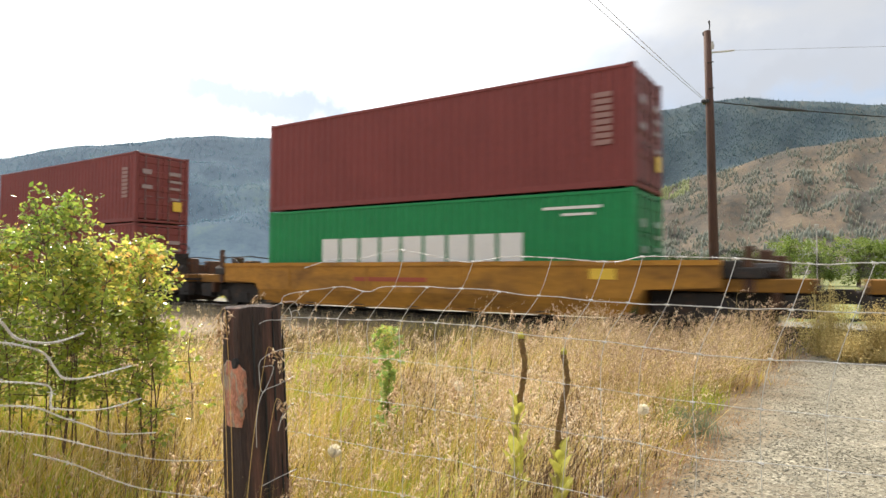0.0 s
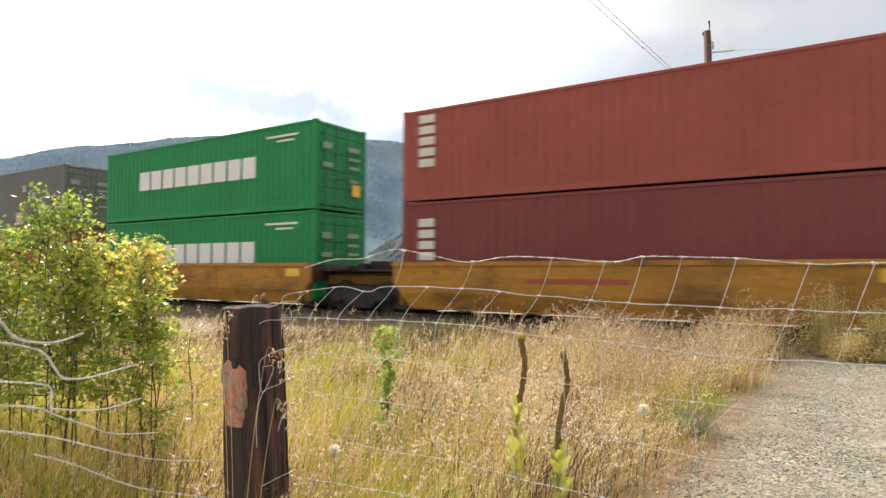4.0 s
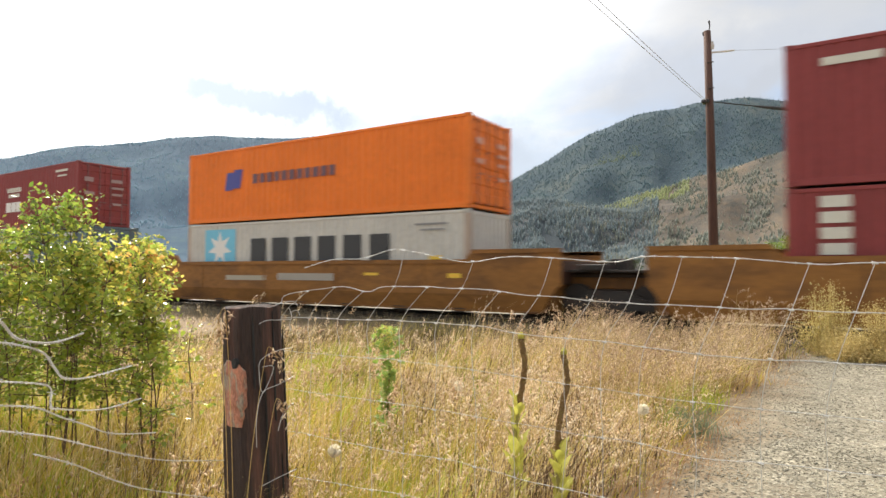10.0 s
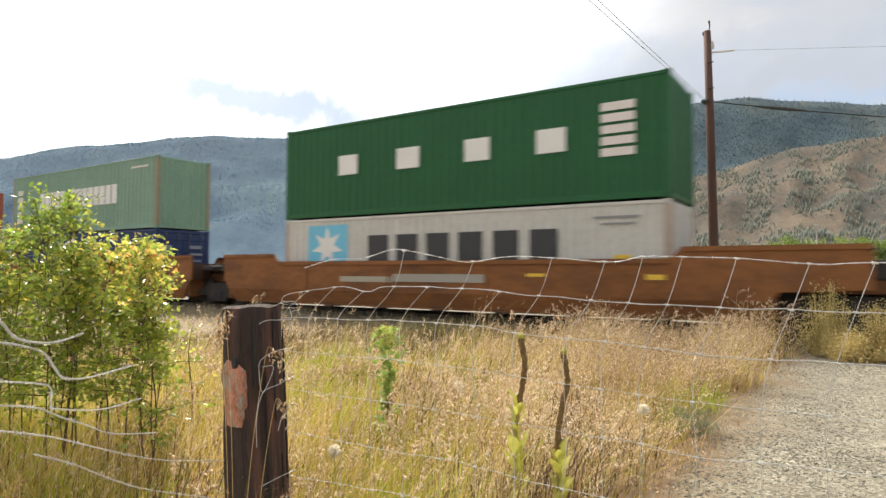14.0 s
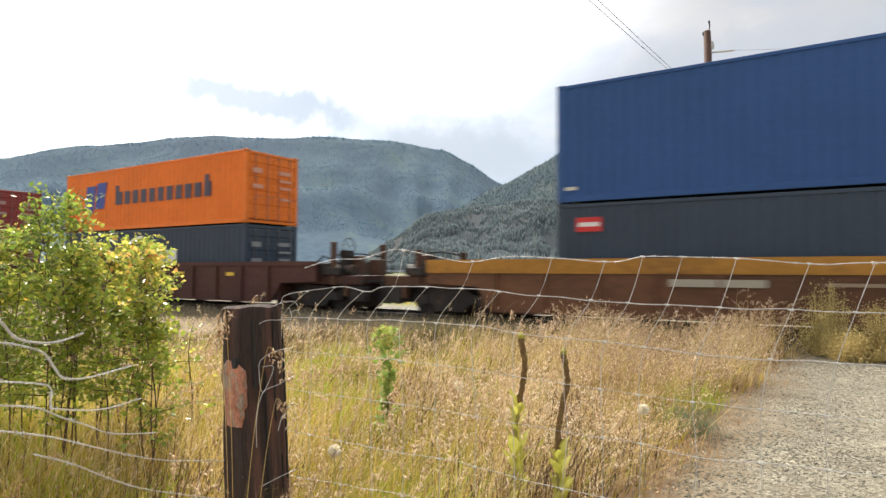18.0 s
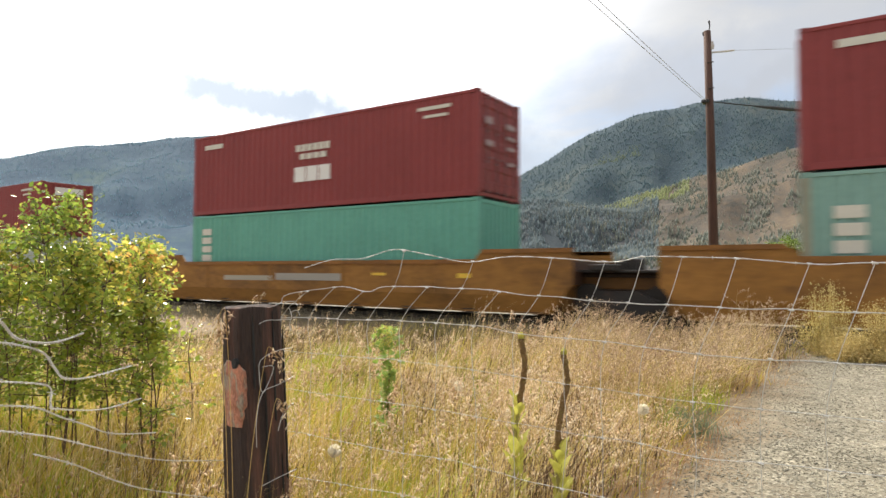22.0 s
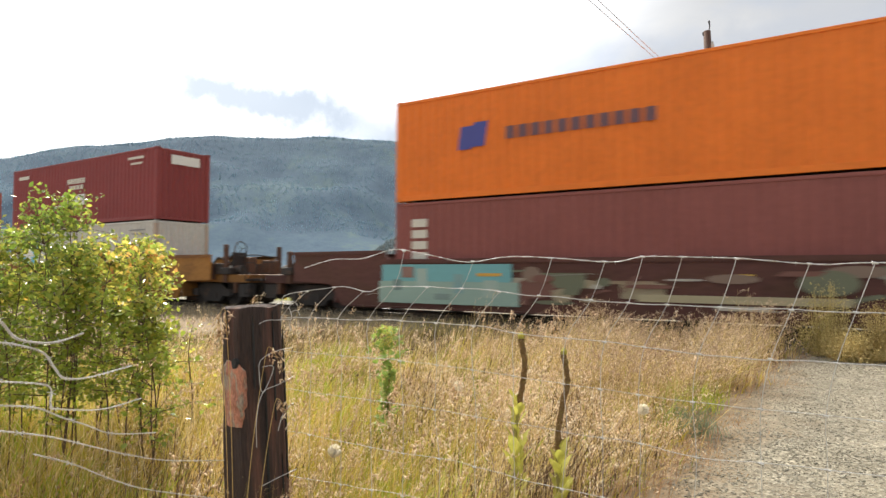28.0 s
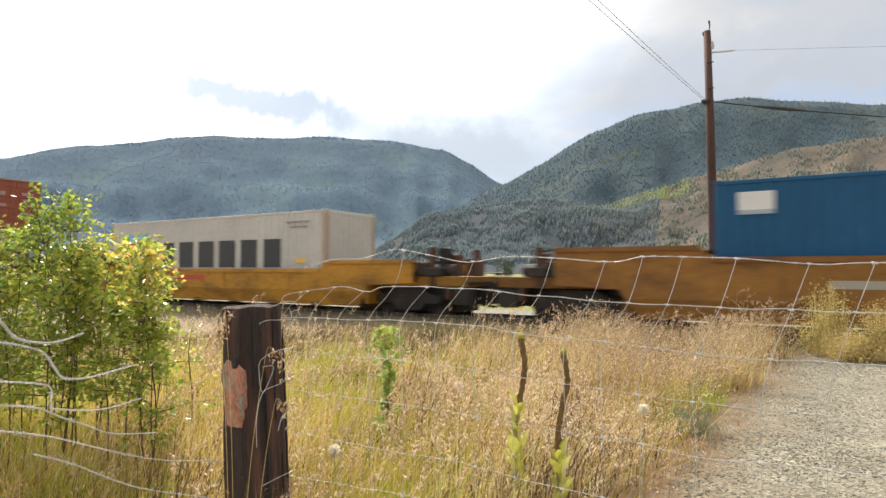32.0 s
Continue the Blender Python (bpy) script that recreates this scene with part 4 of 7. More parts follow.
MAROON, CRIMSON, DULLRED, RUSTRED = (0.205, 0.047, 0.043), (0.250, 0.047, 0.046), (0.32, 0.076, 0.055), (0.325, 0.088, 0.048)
FADED = (0.265, 0.085, 0.072)
GREEN, LEAFGREEN, SEAFOAM, TEAL = (0.014, 0.235, 0.075), (0.017, 0.105, 0.035), (0.205, 0.325, 0.250), (0.135, 0.385, 0.300)
PALETEAL = (0.225, 0.385, 0.335)
DEEPBLUE, NAVY, BLUE, SLATE = (0.036, 0.085, 0.152), (0.024, 0.042, 0.125), (0.030, 0.088, 0.255), (0.044, 0.063, 0.092)
GREY, BLUEGREY, PALE, GREYGREEN = (0.155, 0.155, 0.147), (0.115, 0.160, 0.185), (0.56, 0.545, 0.50), (0.40, 0.44, 0.41)
ORANGE, BRIGHTBLUE = (0.80, 0.195, 0.022), (0.012, 0.092, 0.205)
TONES = {PALETEAL: "pale teal", MAROON: "maroon", FADED: "faded maroon", CRIMSON: "dark crimson", DULLRED: "faded red", RUSTRED: "rust red", GREEN: "bright green", LEAFGREEN: "dark green",
         SEAFOAM: "pale sea-green", TEAL: "teal", DEEPBLUE: "dusty blue", NAVY: "navy blue", BLUE: "royal blue", SLATE: "slate grey", GREY: "patched grey",
         BLUEGREY: "blue-grey", PALE: "off-white", GREYGREEN: "pale grey-green", ORANGE: "orange", BRIGHTBLUE: "deep blue"}

# place along the train, car style, upper and lower container as (paint, height, scheme, doors to the rear)
TRAIN = [
    (-36.40, "yellow", (MAROON, HC, s_plain, 1), (MAROON, HC, s_plain, 1)),
    (-16.26, "yellow", (MAROON, HC, s_plain, 1), (GREEN, HC, s_nine, 1)),
    (3.78, "yellow", (DEEPBLUE, HC, s_six, 1), (GREEN, HC, s_nine, 1)),
    (19.22, "yellow", (MAROON, HC, s_plain, 1), (GREEN, HC, s_nine, 1)),
    (34.90, "yellow", (GREY, HC, s_patches, 1), (RUSTRED, HC, s_left_column, 1)),
    (50.71, "yellow", (GREEN, HC, s_nine, 1), (GREEN, HC, s_nine, 1)),
    (66.33, "yellow", (DULLRED, STD, s_left_column, 1), (MAROON, HC, s_left_column, 1)),
    (88.13, "single_brown", (MAROON, HC, s_three, 1), (MAROON, HC, s_lower_text, 1)),
    (110.21, "chord", (RUSTRED, HC, s_left_column, 1), (LEAFGREEN, HC, s_four, 1)),
    (130.01, "chord_dark", (SEAFOAM, STD, s_two_words, 1), (LEAFGREEN, HC, s_four, 1)),
    (152.00, "rusty", (CRIMSON, HC, s_block, 1), (BLUEGREY, HC, s_disc, 1)),
    (172.25, "rusty", (ORANGE, STD, s_logo_text, 1), (PALE, STD, s_star, 0)),
    (191.86, "rusty", (CRIMSON, HC, s_block, 1), (CRIMSON, STD, s_left_column, 1)),
    (216.07, "orange", (RUSTRED, HC, s_plain, 1), (NAVY, STD, s_white_band, 1)),
    (235.45, "orange", (SEAFOAM, HC, s_two_words, 0), (NAVY, STD, s_arc, 1)),
    (254.88, "orange", (LEAFGREEN, HC, s_four, 0), (PALE, STD, s_star, 0)),
    (278.59, "oxide", (MAROON, STD, s_left_column, 1), (NAVY, STD, s_plain, 1)),
    (298.29, "oxide", (CRIMSON, STD, s_block, 1), (MAROON, STD, s_plain, 1)),
    (318.24, "oxide", (ORANGE, STD, s_logo_text_large, 1), (SLATE, STD, s_arc, 1)),
    (341.93, "chord_dark", (BLUE, HC, s_yellow_tag, 0), (SLATE, STD, s_red_card, 0)),
    (361.59, "chord_dark", (ORANGE, STD, s_logo_text, 0), (RUSTRED, HC, s_four_small, 0)),
    (381.29, "chord_dark", (CRIMSON, STD, s_block, 0), (GREYGREEN, STD, s_two_tone, 0)),
    (405.18, "ochre", (CRIMSON, HC, s_block, 1), (TEAL, HC, s_left_column, 0)),
    (424.76, "ochre", (CRIMSON, HC, s_block, 0), (PALETEAL, HC, s_two_words, 0)),
    (444.33, "ochre", (SEAFOAM, HC, s_two_words, 0), (PALE, HC, s_star, 0)),
    (468.13, "ochre", (DULLRED, HC, s_corner_card, 1), (PALE, HC, s_star, 0)),
    (487.61, "ochre", (DULLRED, STD, s_left_column, 1), (PALE, HC, s_small_words, 0)),
    (507.19, "ochre", (CRIMSON, HC, s_block, 0), (PALE, HC, s_star, 0)),
    (531.19, "dark", (ORANGE, HC, s_logo_text, 0), (FADED, HC, s_left_column, 1)),
    (550.68, "dark", (CRIMSON, STD, s_block, 0), (DULLRED, HC, s_plain, 0)),
    (570.18, "dark", (RUSTRED, HC, s_left_column, 1), (GREYGREEN, HC, s_two_tone, 0)),
    (594.02, "bright", None, (PALE, HC, s_star, 0)),
    (617.47, "ochre", None, (BRIGHTBLUE, HC, s_card, 0)),
]
CAR_WORDS = {"yellow": "yellow steel well car with grimy ends", "single_brown": "brown ribbed well car, rust streaked", "chord": "brown ribbed well car with a yellow top chord",
             "chord_dark": "rusty ribbed well car with a yellow top chord", "rusty": "rusty ochre well car with raised ends", "orange": "rust-orange well car with raised ends",
             "oxide": "oxide red ribbed well car", "ochre": "ochre yellow well car with raised ends", "dark": "dark brown well car covered in sprayed graffiti",
             "bright": "bright yellow low-sided well car"}
MOVING = []                         # every thing of the train, with its place along it


def build_train():
    n = len(TRAIN)
    for i, (at, style, upper, lower) in enumerate(TRAIN):
        gap_l = at - TRAIN[i - 1][0] - L40 if i else 7.85
        gap_r = TRAIN[i + 1][0] - at - L40 if i < n - 1 else 11.6
        packed = style in ("rusty", "orange", "oxide", "chord_dark", "ochre", "dark")

        def reach(g):
            if g < 4.5:
                return 0.1, g / 2 - 0.1                 # short wells that share a bogie
            if packed and g < 8.3 and at > 150:
                return 2.7, g / 2 - 2.7                 # long wells that share a bogie
            return (g - 4.2) / 2, "couple"
        el, kl = reach(gap_l)
        er, kr = reach(gap_r)
        raised = style in ("rusty", "orange", "ochre", "dark", "bright") and at > 150
        car = well_car(style, el, er, kl, kr, raised, i % 3 == 0 or at > 440, CAR_WORDS[style])
        rng = random.Random(100 + i)
        rows = [(2.2 + rng.uniform(-0.6, 0.6), 4.6, 1.06, 1.22, (0.40, 0.36, 0.28)), (8.8, 9.3, 1.25, 1.33, YELLOWTAG), (11.7, 12.1, 1.2, 1.32, YELLOWTAG),
                (rng.uniform(5.4, 6.4), 7.4, 1.10, 1.17, (0.30, 0.22, 0.14))]
        if style in ("rusty", "orange", "ochre"):
            rows.append((rng.uniform(4.6, 5.2), 7.6, 1.08, 1.30, (0.36, 0.33, 0.28)))
        if style == "yellow":
            rows = [(4.0, 6.6, 1.08, 1.20, (0.36, 0.07, 0.03)), (11.2, 11.8, 1.2, 1.45, YELLOWTAG)]
        if style == "bright":
            rows = [(4.2, 6.6, 1.05, 1.22, (0.50, 0.06, 0.03)), (1.5, 3.6, 1.12, 1.24, (0.20, 0.10, 0.04))]
        if style == "dark":                             # sprayed graffiti in many overlapping strokes
            tones = [(0.27, 0.25, 0.21), (0.22, 0.15, 0.11), (0.33, 0.27, 0.17), (0.15, 0.16, 0.10), (0.18, 0.075, 0.055), (0.44, 0.41, 0.35)]
            for q in range(40):
                u, z = rng.uniform(-1.5, 12.6), rng.uniform(0.55, 1.38)
                rows.append((u, u + rng.uniform(0.25, 1.2), z, min(1.5, z + rng.choice([0.05, 0.10, 0.2, 0.35, 0.5])), rng.choice(tones), rng.choice(["disc", "disc", "slant", "arc", "bar"])))
            if at > 560:
                for q in range(34):
                    u, z = rng.uniform(-2.0, 2.4), rng.uniform(0.50, 1.30)
                    rows.append((u, u + rng.uniform(0.2, 0.8), z, min(1.5, z + rng.choice([0.10, 0.2, 0.4])), rng.choice([(0.16, 0.17, 0.11), (0.22, 0.22, 0.16), (0.12, 0.13, 0.09), (0.28, 0.26, 0.20)]), rng.choice(["disc", "slant"])))
            if at < 535:
                rows += [(-0.2, 3.9, 1.10, 1.56, (0.16, 0.40, 0.42)), (-0.3, 4.1, 0.50, 1.10, (0.28, 0.40, 0.34)), (1.0, 1.35, 0.95, 1.45, (0.34, 0.45, 0.40)), (0.2, 0.5, 0.85, 1.15, (0.16, 0.24, 0.22)),
                         (2.2, 2.5, 0.80, 1.30, (0.20, 0.34, 0.34)), (2.9, 3.6, 1.25, 1.33, (0.62, 0.34, 0.05)), (1.6, 2.1, 0.62, 0.78, (0.20, 0.28, 0.25)), (3.1, 3.5, 0.7, 1.15, (0.34, 0.44, 0.38)),
                         (0.5, 0.9, 1.2, 1.5, (0.26, 0.15, 0.12)), (7.0, 11.0, 0.72, 0.88, (0.42, 0.36, 0.22))]
        car_marks(car, style, i, rows)
        MOVING.append((car, at + 6.096, 0.0))
        z = WELL_FLOOR + (0.04 if style in ("chord", "ochre", "rusty") and upper else 0.0)
        for spec, where in ((lower, "riding in the well"), (upper, "stacked on another container")):
            if spec is None:
                continue
            paint, h, scheme, doors = spec
            length = L45 if paint == BLUEGREY else L40
            kind = "tall" if h == HC else "standard"
            b = container(paint, h, bool(doors), f"{TONES[paint]} corrugated {kind} shipping container {where}", length)
            b.color = (*paint, 1.0)
            scheme(b, h)
            rng = random.Random(500 + i)
            if doors:
                for y0, y1, z0, z1 in ((-0.95, -0.55, 2.0, 2.2), (-0.95, -0.5, 1.4, 1.55), (0.25, 0.8, 2.05, 2.2), (0.3, 0.85, 1.75, 1.85), (0.3, 0.8, 1.45, 1.55), (0.35, 0.75, 1.0, 1.1)):
                    end_mark(b, length / 2, y0, y1, z0 * h / 2.9, z1 * h / 2.9, tuple(0.55 * c + 0.22 for c in paint))
                if paint in (MAROON, RUSTRED, GREEN):
                    end_mark(b, length / 2, 0.45, 0.85, 0.55, 0.95, YELLOWTAG)
            elif scheme is s_block:
                end_mark(b, length / 2 - 0.03, -0.6, 0.7, h - 0.62, h - 0.25, WHITE)
            MOVING.append((b, at + 6.096, z))
            z += h + 0.02


def travelled(t):
    """Metres that the train has gone since the start."""
    return 19.2327 * t + 0.013124 * t * t / 2 - 0.00041785 * t ** 3 / 6


def motions():
    times = [2.0 * i for i in range(17)]
    for ob, place, z in MOVING:
        walk(ob, [(t, pose(place - travelled(t), TRACK_Y, z)) for t in times])
    # the wheels roll without slipping
    turns = [(i / FPS, travelled(i / FPS) / WHEEL_R) for i in range(32 * FPS + 1)]
    for ob, x in WHEELSETS:
        walk(ob, [(t, pose(x, 0, RAIL_Z + WHEEL_R, 0, -math.degrees(a), 0)) for t, a in turns])

# ---------------------------------------------------------------- hills
def forest_material(name, stops, scale, patch, bump=0.6, fall=0.0, wooded=None):
    """Forest and scrub seen from far; fall: the bearing in degrees down which the gullies run; wooded: bluer ground
    tones up the valley.
    """
    m = bpy.data.materials.new(name)
    nt, add, join = nodes_of(m)
    out = add("ShaderNodeOutputMaterial")
    bsdf = add("ShaderNodeBsdfPrincipled", Roughness=1.0)
    bsdf.inputs["Specular IOR Level"].default_value = 0.1
    tc = add("ShaderNodeTexCoord")
    a = add("ShaderNodeTexNoise", Scale=patch, Detail=7.0, Roughness=0.62, Distortion=0.5)
    b = add("ShaderNodeTexNoise", Scale=scale, Detail=5.0, Roughness=0.7)
    turn = add("ShaderNodeVectorRotate", Angle=radians(-fall))
    turn.rotation_type = "Z_AXIS"
    join(tc.outputs["Object"], turn.inputs["Vector"])
    run = add("ShaderNodeVectorMath", operation="MULTIPLY")
    run.inputs[1].default_value = (1.0, 0.62, 0.9)
    join(turn.outputs[0], run.inputs[0])
    for q in (a, b):
        join(run.outputs[0], q.inputs["Vector"])
    s = add("ShaderNodeMath", operation="MULTIPLY_ADD")
    s.inputs[1].default_value = 0.45
    join(b.outputs[0], s.inputs[0])
    h = add("ShaderNodeMath", operation="MULTIPLY")
    h.inputs[1].default_value = 0.55
    join(a.outputs[0], h.inputs[0]); join(h.outputs[0], s.inputs[2])
    r = ramp_of(add, stops)
    join(s.outputs[0], r.inputs[0])
    tone = r.outputs[0]
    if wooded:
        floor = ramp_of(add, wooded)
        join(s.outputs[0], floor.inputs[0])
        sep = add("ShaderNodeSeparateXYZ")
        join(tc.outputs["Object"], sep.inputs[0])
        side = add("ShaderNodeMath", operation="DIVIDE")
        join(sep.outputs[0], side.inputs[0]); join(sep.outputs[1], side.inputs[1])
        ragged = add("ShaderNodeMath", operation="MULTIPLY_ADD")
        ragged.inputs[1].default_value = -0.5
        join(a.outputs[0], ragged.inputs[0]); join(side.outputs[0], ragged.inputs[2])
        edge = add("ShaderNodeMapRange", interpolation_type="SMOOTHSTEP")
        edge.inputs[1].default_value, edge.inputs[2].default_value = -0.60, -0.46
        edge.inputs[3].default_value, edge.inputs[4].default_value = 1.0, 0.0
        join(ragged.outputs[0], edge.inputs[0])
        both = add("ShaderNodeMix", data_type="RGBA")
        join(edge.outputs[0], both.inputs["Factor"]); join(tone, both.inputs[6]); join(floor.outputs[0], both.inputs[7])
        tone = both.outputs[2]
    join(tone, bsdf.inputs["Base Color"])
    bm = add("ShaderNodeBump", Strength=bump, Distance=8.0)
    join(b.outputs[0], bm.inputs["Height"])
    join(bm.outputs[0], bsdf.inputs["Normal"])
    join(bsdf.outputs[0], out.inputs[0])
    return m


def between(stops, a):
    """Smooth value at a from (place, value) stops in falling order of place."""
    if a >= stops[0][0]:
        return stops[0][1]
    for (p, u), (q, v) in zip(stops, stops[1:]):
        if a >= q:
            f = (p - a) / (p - q)
            return u + (v - u) * (0.65 * f + 0.35 * f * f * (3 - 2 * f))
    return stops[-1][1]


class Hill:
    """A ridge seen from the valley: crest gives its rise in degrees at bearings left of +y; foot and top are distances."""

    def __init__(self, crest, foot, top, rough, seed):
        self.crest, self.foot, self.top, self.rough, self.seed = crest, foot, top, rough, seed

    def point(self, az, f):
        """f: 0 at the foot, 1 on the crest, beyond it the far side."""
        d = self.foot + (self.top - self.foot) * f
        x, y = -math.sin(radians(az)) * d, math.cos(radians(az)) * d
        crest = math.tan(radians(between(self.crest, az))) * self.top
        rise = (0.35 * f + 0.65 * f ** 1.5) if f <= 1 else 1.0 - 0.5 * (f - 1)
        s = 1.0 / (self.rough * 6)
        w = noise.fractal(Vector((x * s, y * s, self.seed)), 1.0, 2.1, 5)
        g = abs(noise.noise(Vector((az * 0.28, f * 1.2, self.seed + 4))))
        env = min(1.0, f * 2.5) * (0.18 + 0.82 * min(1.0, abs(1 - f) * 2.2))
        z = crest * rise + self.rough * env * (w - 0.8 * g + 0.15)
        return Vector((x, y, max(z, -2.0) + EYE.z))


def build_hill(name, label, hill, az0, az1, cols, rows, mat, skip=None):
    bm = bmesh.new()
    grid = [[bm.verts.new(hill.point(az0 + (az1 - az0) * i / cols, 1.3 * j / rows)) for i in range(cols + 1)] for j in range(rows + 1)]
    for a, b in zip(grid, grid[1:]):
        for i in range(cols):
            bm.faces.new((a[i], a[i + 1], b[i + 1], b[i]))
    me = finish(bm, name)
    smooth_mesh(me)
    ob = part(name, me, mat)
    return tagged(ob, label, "mountain", kind="structure")


def conifers(name, label, hill, count, az, frange, height, mat, seed, clump=0.0, keep=0.0):
    """Far conifers as one object of stuff, standing on a hill. keep: how bare the ground between the stands is."""
    rng = random.Random(seed)
    verts, faces = [], []
    made = tries = 0
    while made < count and tries < count * 8:
        tries += 1
        a, f = rng.uniform(*az), frange[0] + (frange[1] - frange[0]) * rng.random()
        if keep and noise.noise(Vector((a * 0.55, f * 9.0, seed))) < keep + rng.uniform(-0.25, 0.25):
            continue
        p = hill.point(a, f)
        h = rng.uniform(*height)
        r = h * rng.uniform(0.13, 0.22)
        base = len(verts)
        t = rng.uniform(0, 6.28)
        for z, q in ((0.04, 1.0), (0.45, 0.62)):
            for i in range(5):
                g = t + i * 1.2566
                w = r * q * rng.uniform(0.7, 1.25)
                verts.append((p.x + math.cos(g) * w, p.y + math.sin(g) * w, p.z - 1.0 + h * z))
        verts.append((p.x, p.y, p.z - 1.0 + h))
        for i in range(5):
            j = (i + 1) % 5
            faces.append((base + i, base + j, base + 5 + j))
            faces.append((base + i, base + 5 + j, base + 5 + i))
            faces.append((base + 5 + i, base + 5 + j, base + 10))
        made += 1
    ob = part(name, array_mesh(name, verts, faces, 3), mat)
    return tagged(ob, label, "trees", kind="stuff")


CREST_FAR = [(95.0, 4.5), (77.7, 6.55), (68.6, 8.37), (63.1, 9.85), (59.1, 10.56), (55.2, 11.32), (52.4, 11.63), (48.6, 11.64), (44.7, 12.0), (37.5, 11.83),
             (33.3, 11.18), (30.7, 9.91), (27.8, 8.0), (24.0, 5.26), (17.1, 2.17)]
CREST_MID = [(40.5, 1.6), (36.4, 4.1), (32.3, 5.6), (27.8, 7.9), (24.5, 9.6), (20.0, 12.1), (15.6, 13.75), (10.1, 14.35), (6.6, 14.25), (1.8, 13.4), (-2.5, 12.6),
             (-9.8, 11.2), (-25.0, 9.0)]
CREST_NEAR = [(40.0, 1.4), (37.9, 2.6), (34.3, 5.2), (29.1, 5.9), (24.0, 6.5), (19.0, 5.9), (14.7, 7.0), (10.1, 8.4), (3.8, 9.95), (-2.5, 10.4), (-9.7, 9.9), (-25.0, 8.0)]


def build_hills():
    far = Hill(CREST_FAR, 1500.0, 3600.0, 62.0, 3.0)
    mid = Hill(CREST_MID, 1300.0, 2500.0, 60.0, 9.0)
    near = Hill(CREST_NEAR, 620.0, 1250.0, 30.0, 17.0)
    # distance haze is put into the bluish tones of the far mountain
    blue = forest_material("hazed_far_forest", [(0.40, (0.040, 0.068, 0.104)), (0.47, (0.054, 0.088, 0.128)), (0.53, (0.064, 0.102, 0.140)), (0.58, (0.077, 0.118, 0.136)), (0.66, (0.104, 0.145, 0.138))], 0.034, 0.0030, 0.25, 50.0)
    # the middle mountain's ground is blued for haze as well
    green = forest_material("hazed_mountain_forest", [(0.40, (0.036, 0.056, 0.074)), (0.49, (0.049, 0.071, 0.085)), (0.54, (0.060, 0.081, 0.088)), (0.64, (0.105, 0.110, 0.102))], 0.05, 0.0042, 0.4, 10.0)
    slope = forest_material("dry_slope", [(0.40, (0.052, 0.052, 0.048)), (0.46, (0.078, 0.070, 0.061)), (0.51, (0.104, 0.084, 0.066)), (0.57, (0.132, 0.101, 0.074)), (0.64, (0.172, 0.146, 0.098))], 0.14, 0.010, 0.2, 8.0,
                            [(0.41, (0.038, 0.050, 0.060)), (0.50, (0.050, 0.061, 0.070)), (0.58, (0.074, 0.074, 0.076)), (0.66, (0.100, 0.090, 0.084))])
    build_hill("mountain_far", "long forested mountain tinted blue-green with haze", far, 92, 16, 150, 26, blue)
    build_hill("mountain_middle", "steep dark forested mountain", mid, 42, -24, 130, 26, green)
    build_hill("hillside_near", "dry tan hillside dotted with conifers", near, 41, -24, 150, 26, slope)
    # pale bluish needle tones paint haze over the middle mountain's trees
    ever = material("hazed_conifers", (0.03, 0.05, 0.03), 1.0, spread=0.3, bump=0.0, spec=0.1,
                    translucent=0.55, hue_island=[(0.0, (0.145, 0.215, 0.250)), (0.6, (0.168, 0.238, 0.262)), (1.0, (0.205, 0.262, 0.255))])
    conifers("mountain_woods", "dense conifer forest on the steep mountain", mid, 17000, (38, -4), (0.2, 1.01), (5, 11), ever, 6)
    # hillside and valley conifers hold haze in their tones, paler and greyer than needles
    grey = material("hazed_hillside_conifers", (0.09, 0.11, 0.08), 1.0, spread=0.2, bump=0.0, spec=0.1, translucent=0.5,
                    hue_island=[(0.0, (0.21, 0.240, 0.220)), (0.6, (0.27, 0.290, 0.250)), (1.0, (0.34, 0.32, 0.255))])
    valley = material("hazed_valley_conifers", (0.09, 0.11, 0.1), 1.0, spread=0.2, bump=0.0, spec=0.1, translucent=0.5,
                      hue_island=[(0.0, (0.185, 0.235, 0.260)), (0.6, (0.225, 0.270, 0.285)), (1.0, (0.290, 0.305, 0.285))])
    conifers("hillside_woods", "scattered conifers on the dry hillside", near, 4200, (22, -4), (0.05, 1.0), (4, 10), grey, 7, keep=0.10)
    conifers("hillside_scrub", "low grey-green scrub on the dry hillside", near, 7000, (20, -4), (0.05, 1.0), (1.5, 4.5), grey, 27, keep=-0.05)
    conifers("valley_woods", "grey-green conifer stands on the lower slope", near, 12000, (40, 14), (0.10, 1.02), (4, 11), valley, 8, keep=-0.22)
    # far trees are coloured pale blue to carry the same haze
    misty = material("hazed_far_conifers", (0.09, 0.13, 0.14), 1.0, spread=0.15, bump=0.0, spec=0.1, translucent=0.5,
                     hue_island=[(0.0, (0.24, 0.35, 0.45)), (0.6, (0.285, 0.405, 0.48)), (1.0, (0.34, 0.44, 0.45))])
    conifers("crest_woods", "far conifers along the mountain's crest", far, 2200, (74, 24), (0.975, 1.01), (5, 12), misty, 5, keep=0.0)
    conifers("far_woods", "dense forest on the far mountain, tinted blue-green with haze", far, 17000, (80, 22), (0.25, 1.0), (5, 11), misty, 25)
    gold = material("aspen_leaves", (0.4, 0.45, 0.12), 1.0, spread=0.2, bump=0.0, spec=0.1, translucent=0.5,
                    hue_island=[(0.0, (0.28, 0.33, 0.18)), (0.5, (0.38, 0.42, 0.22)), (1.0, (0.46, 0.45, 0.27))])
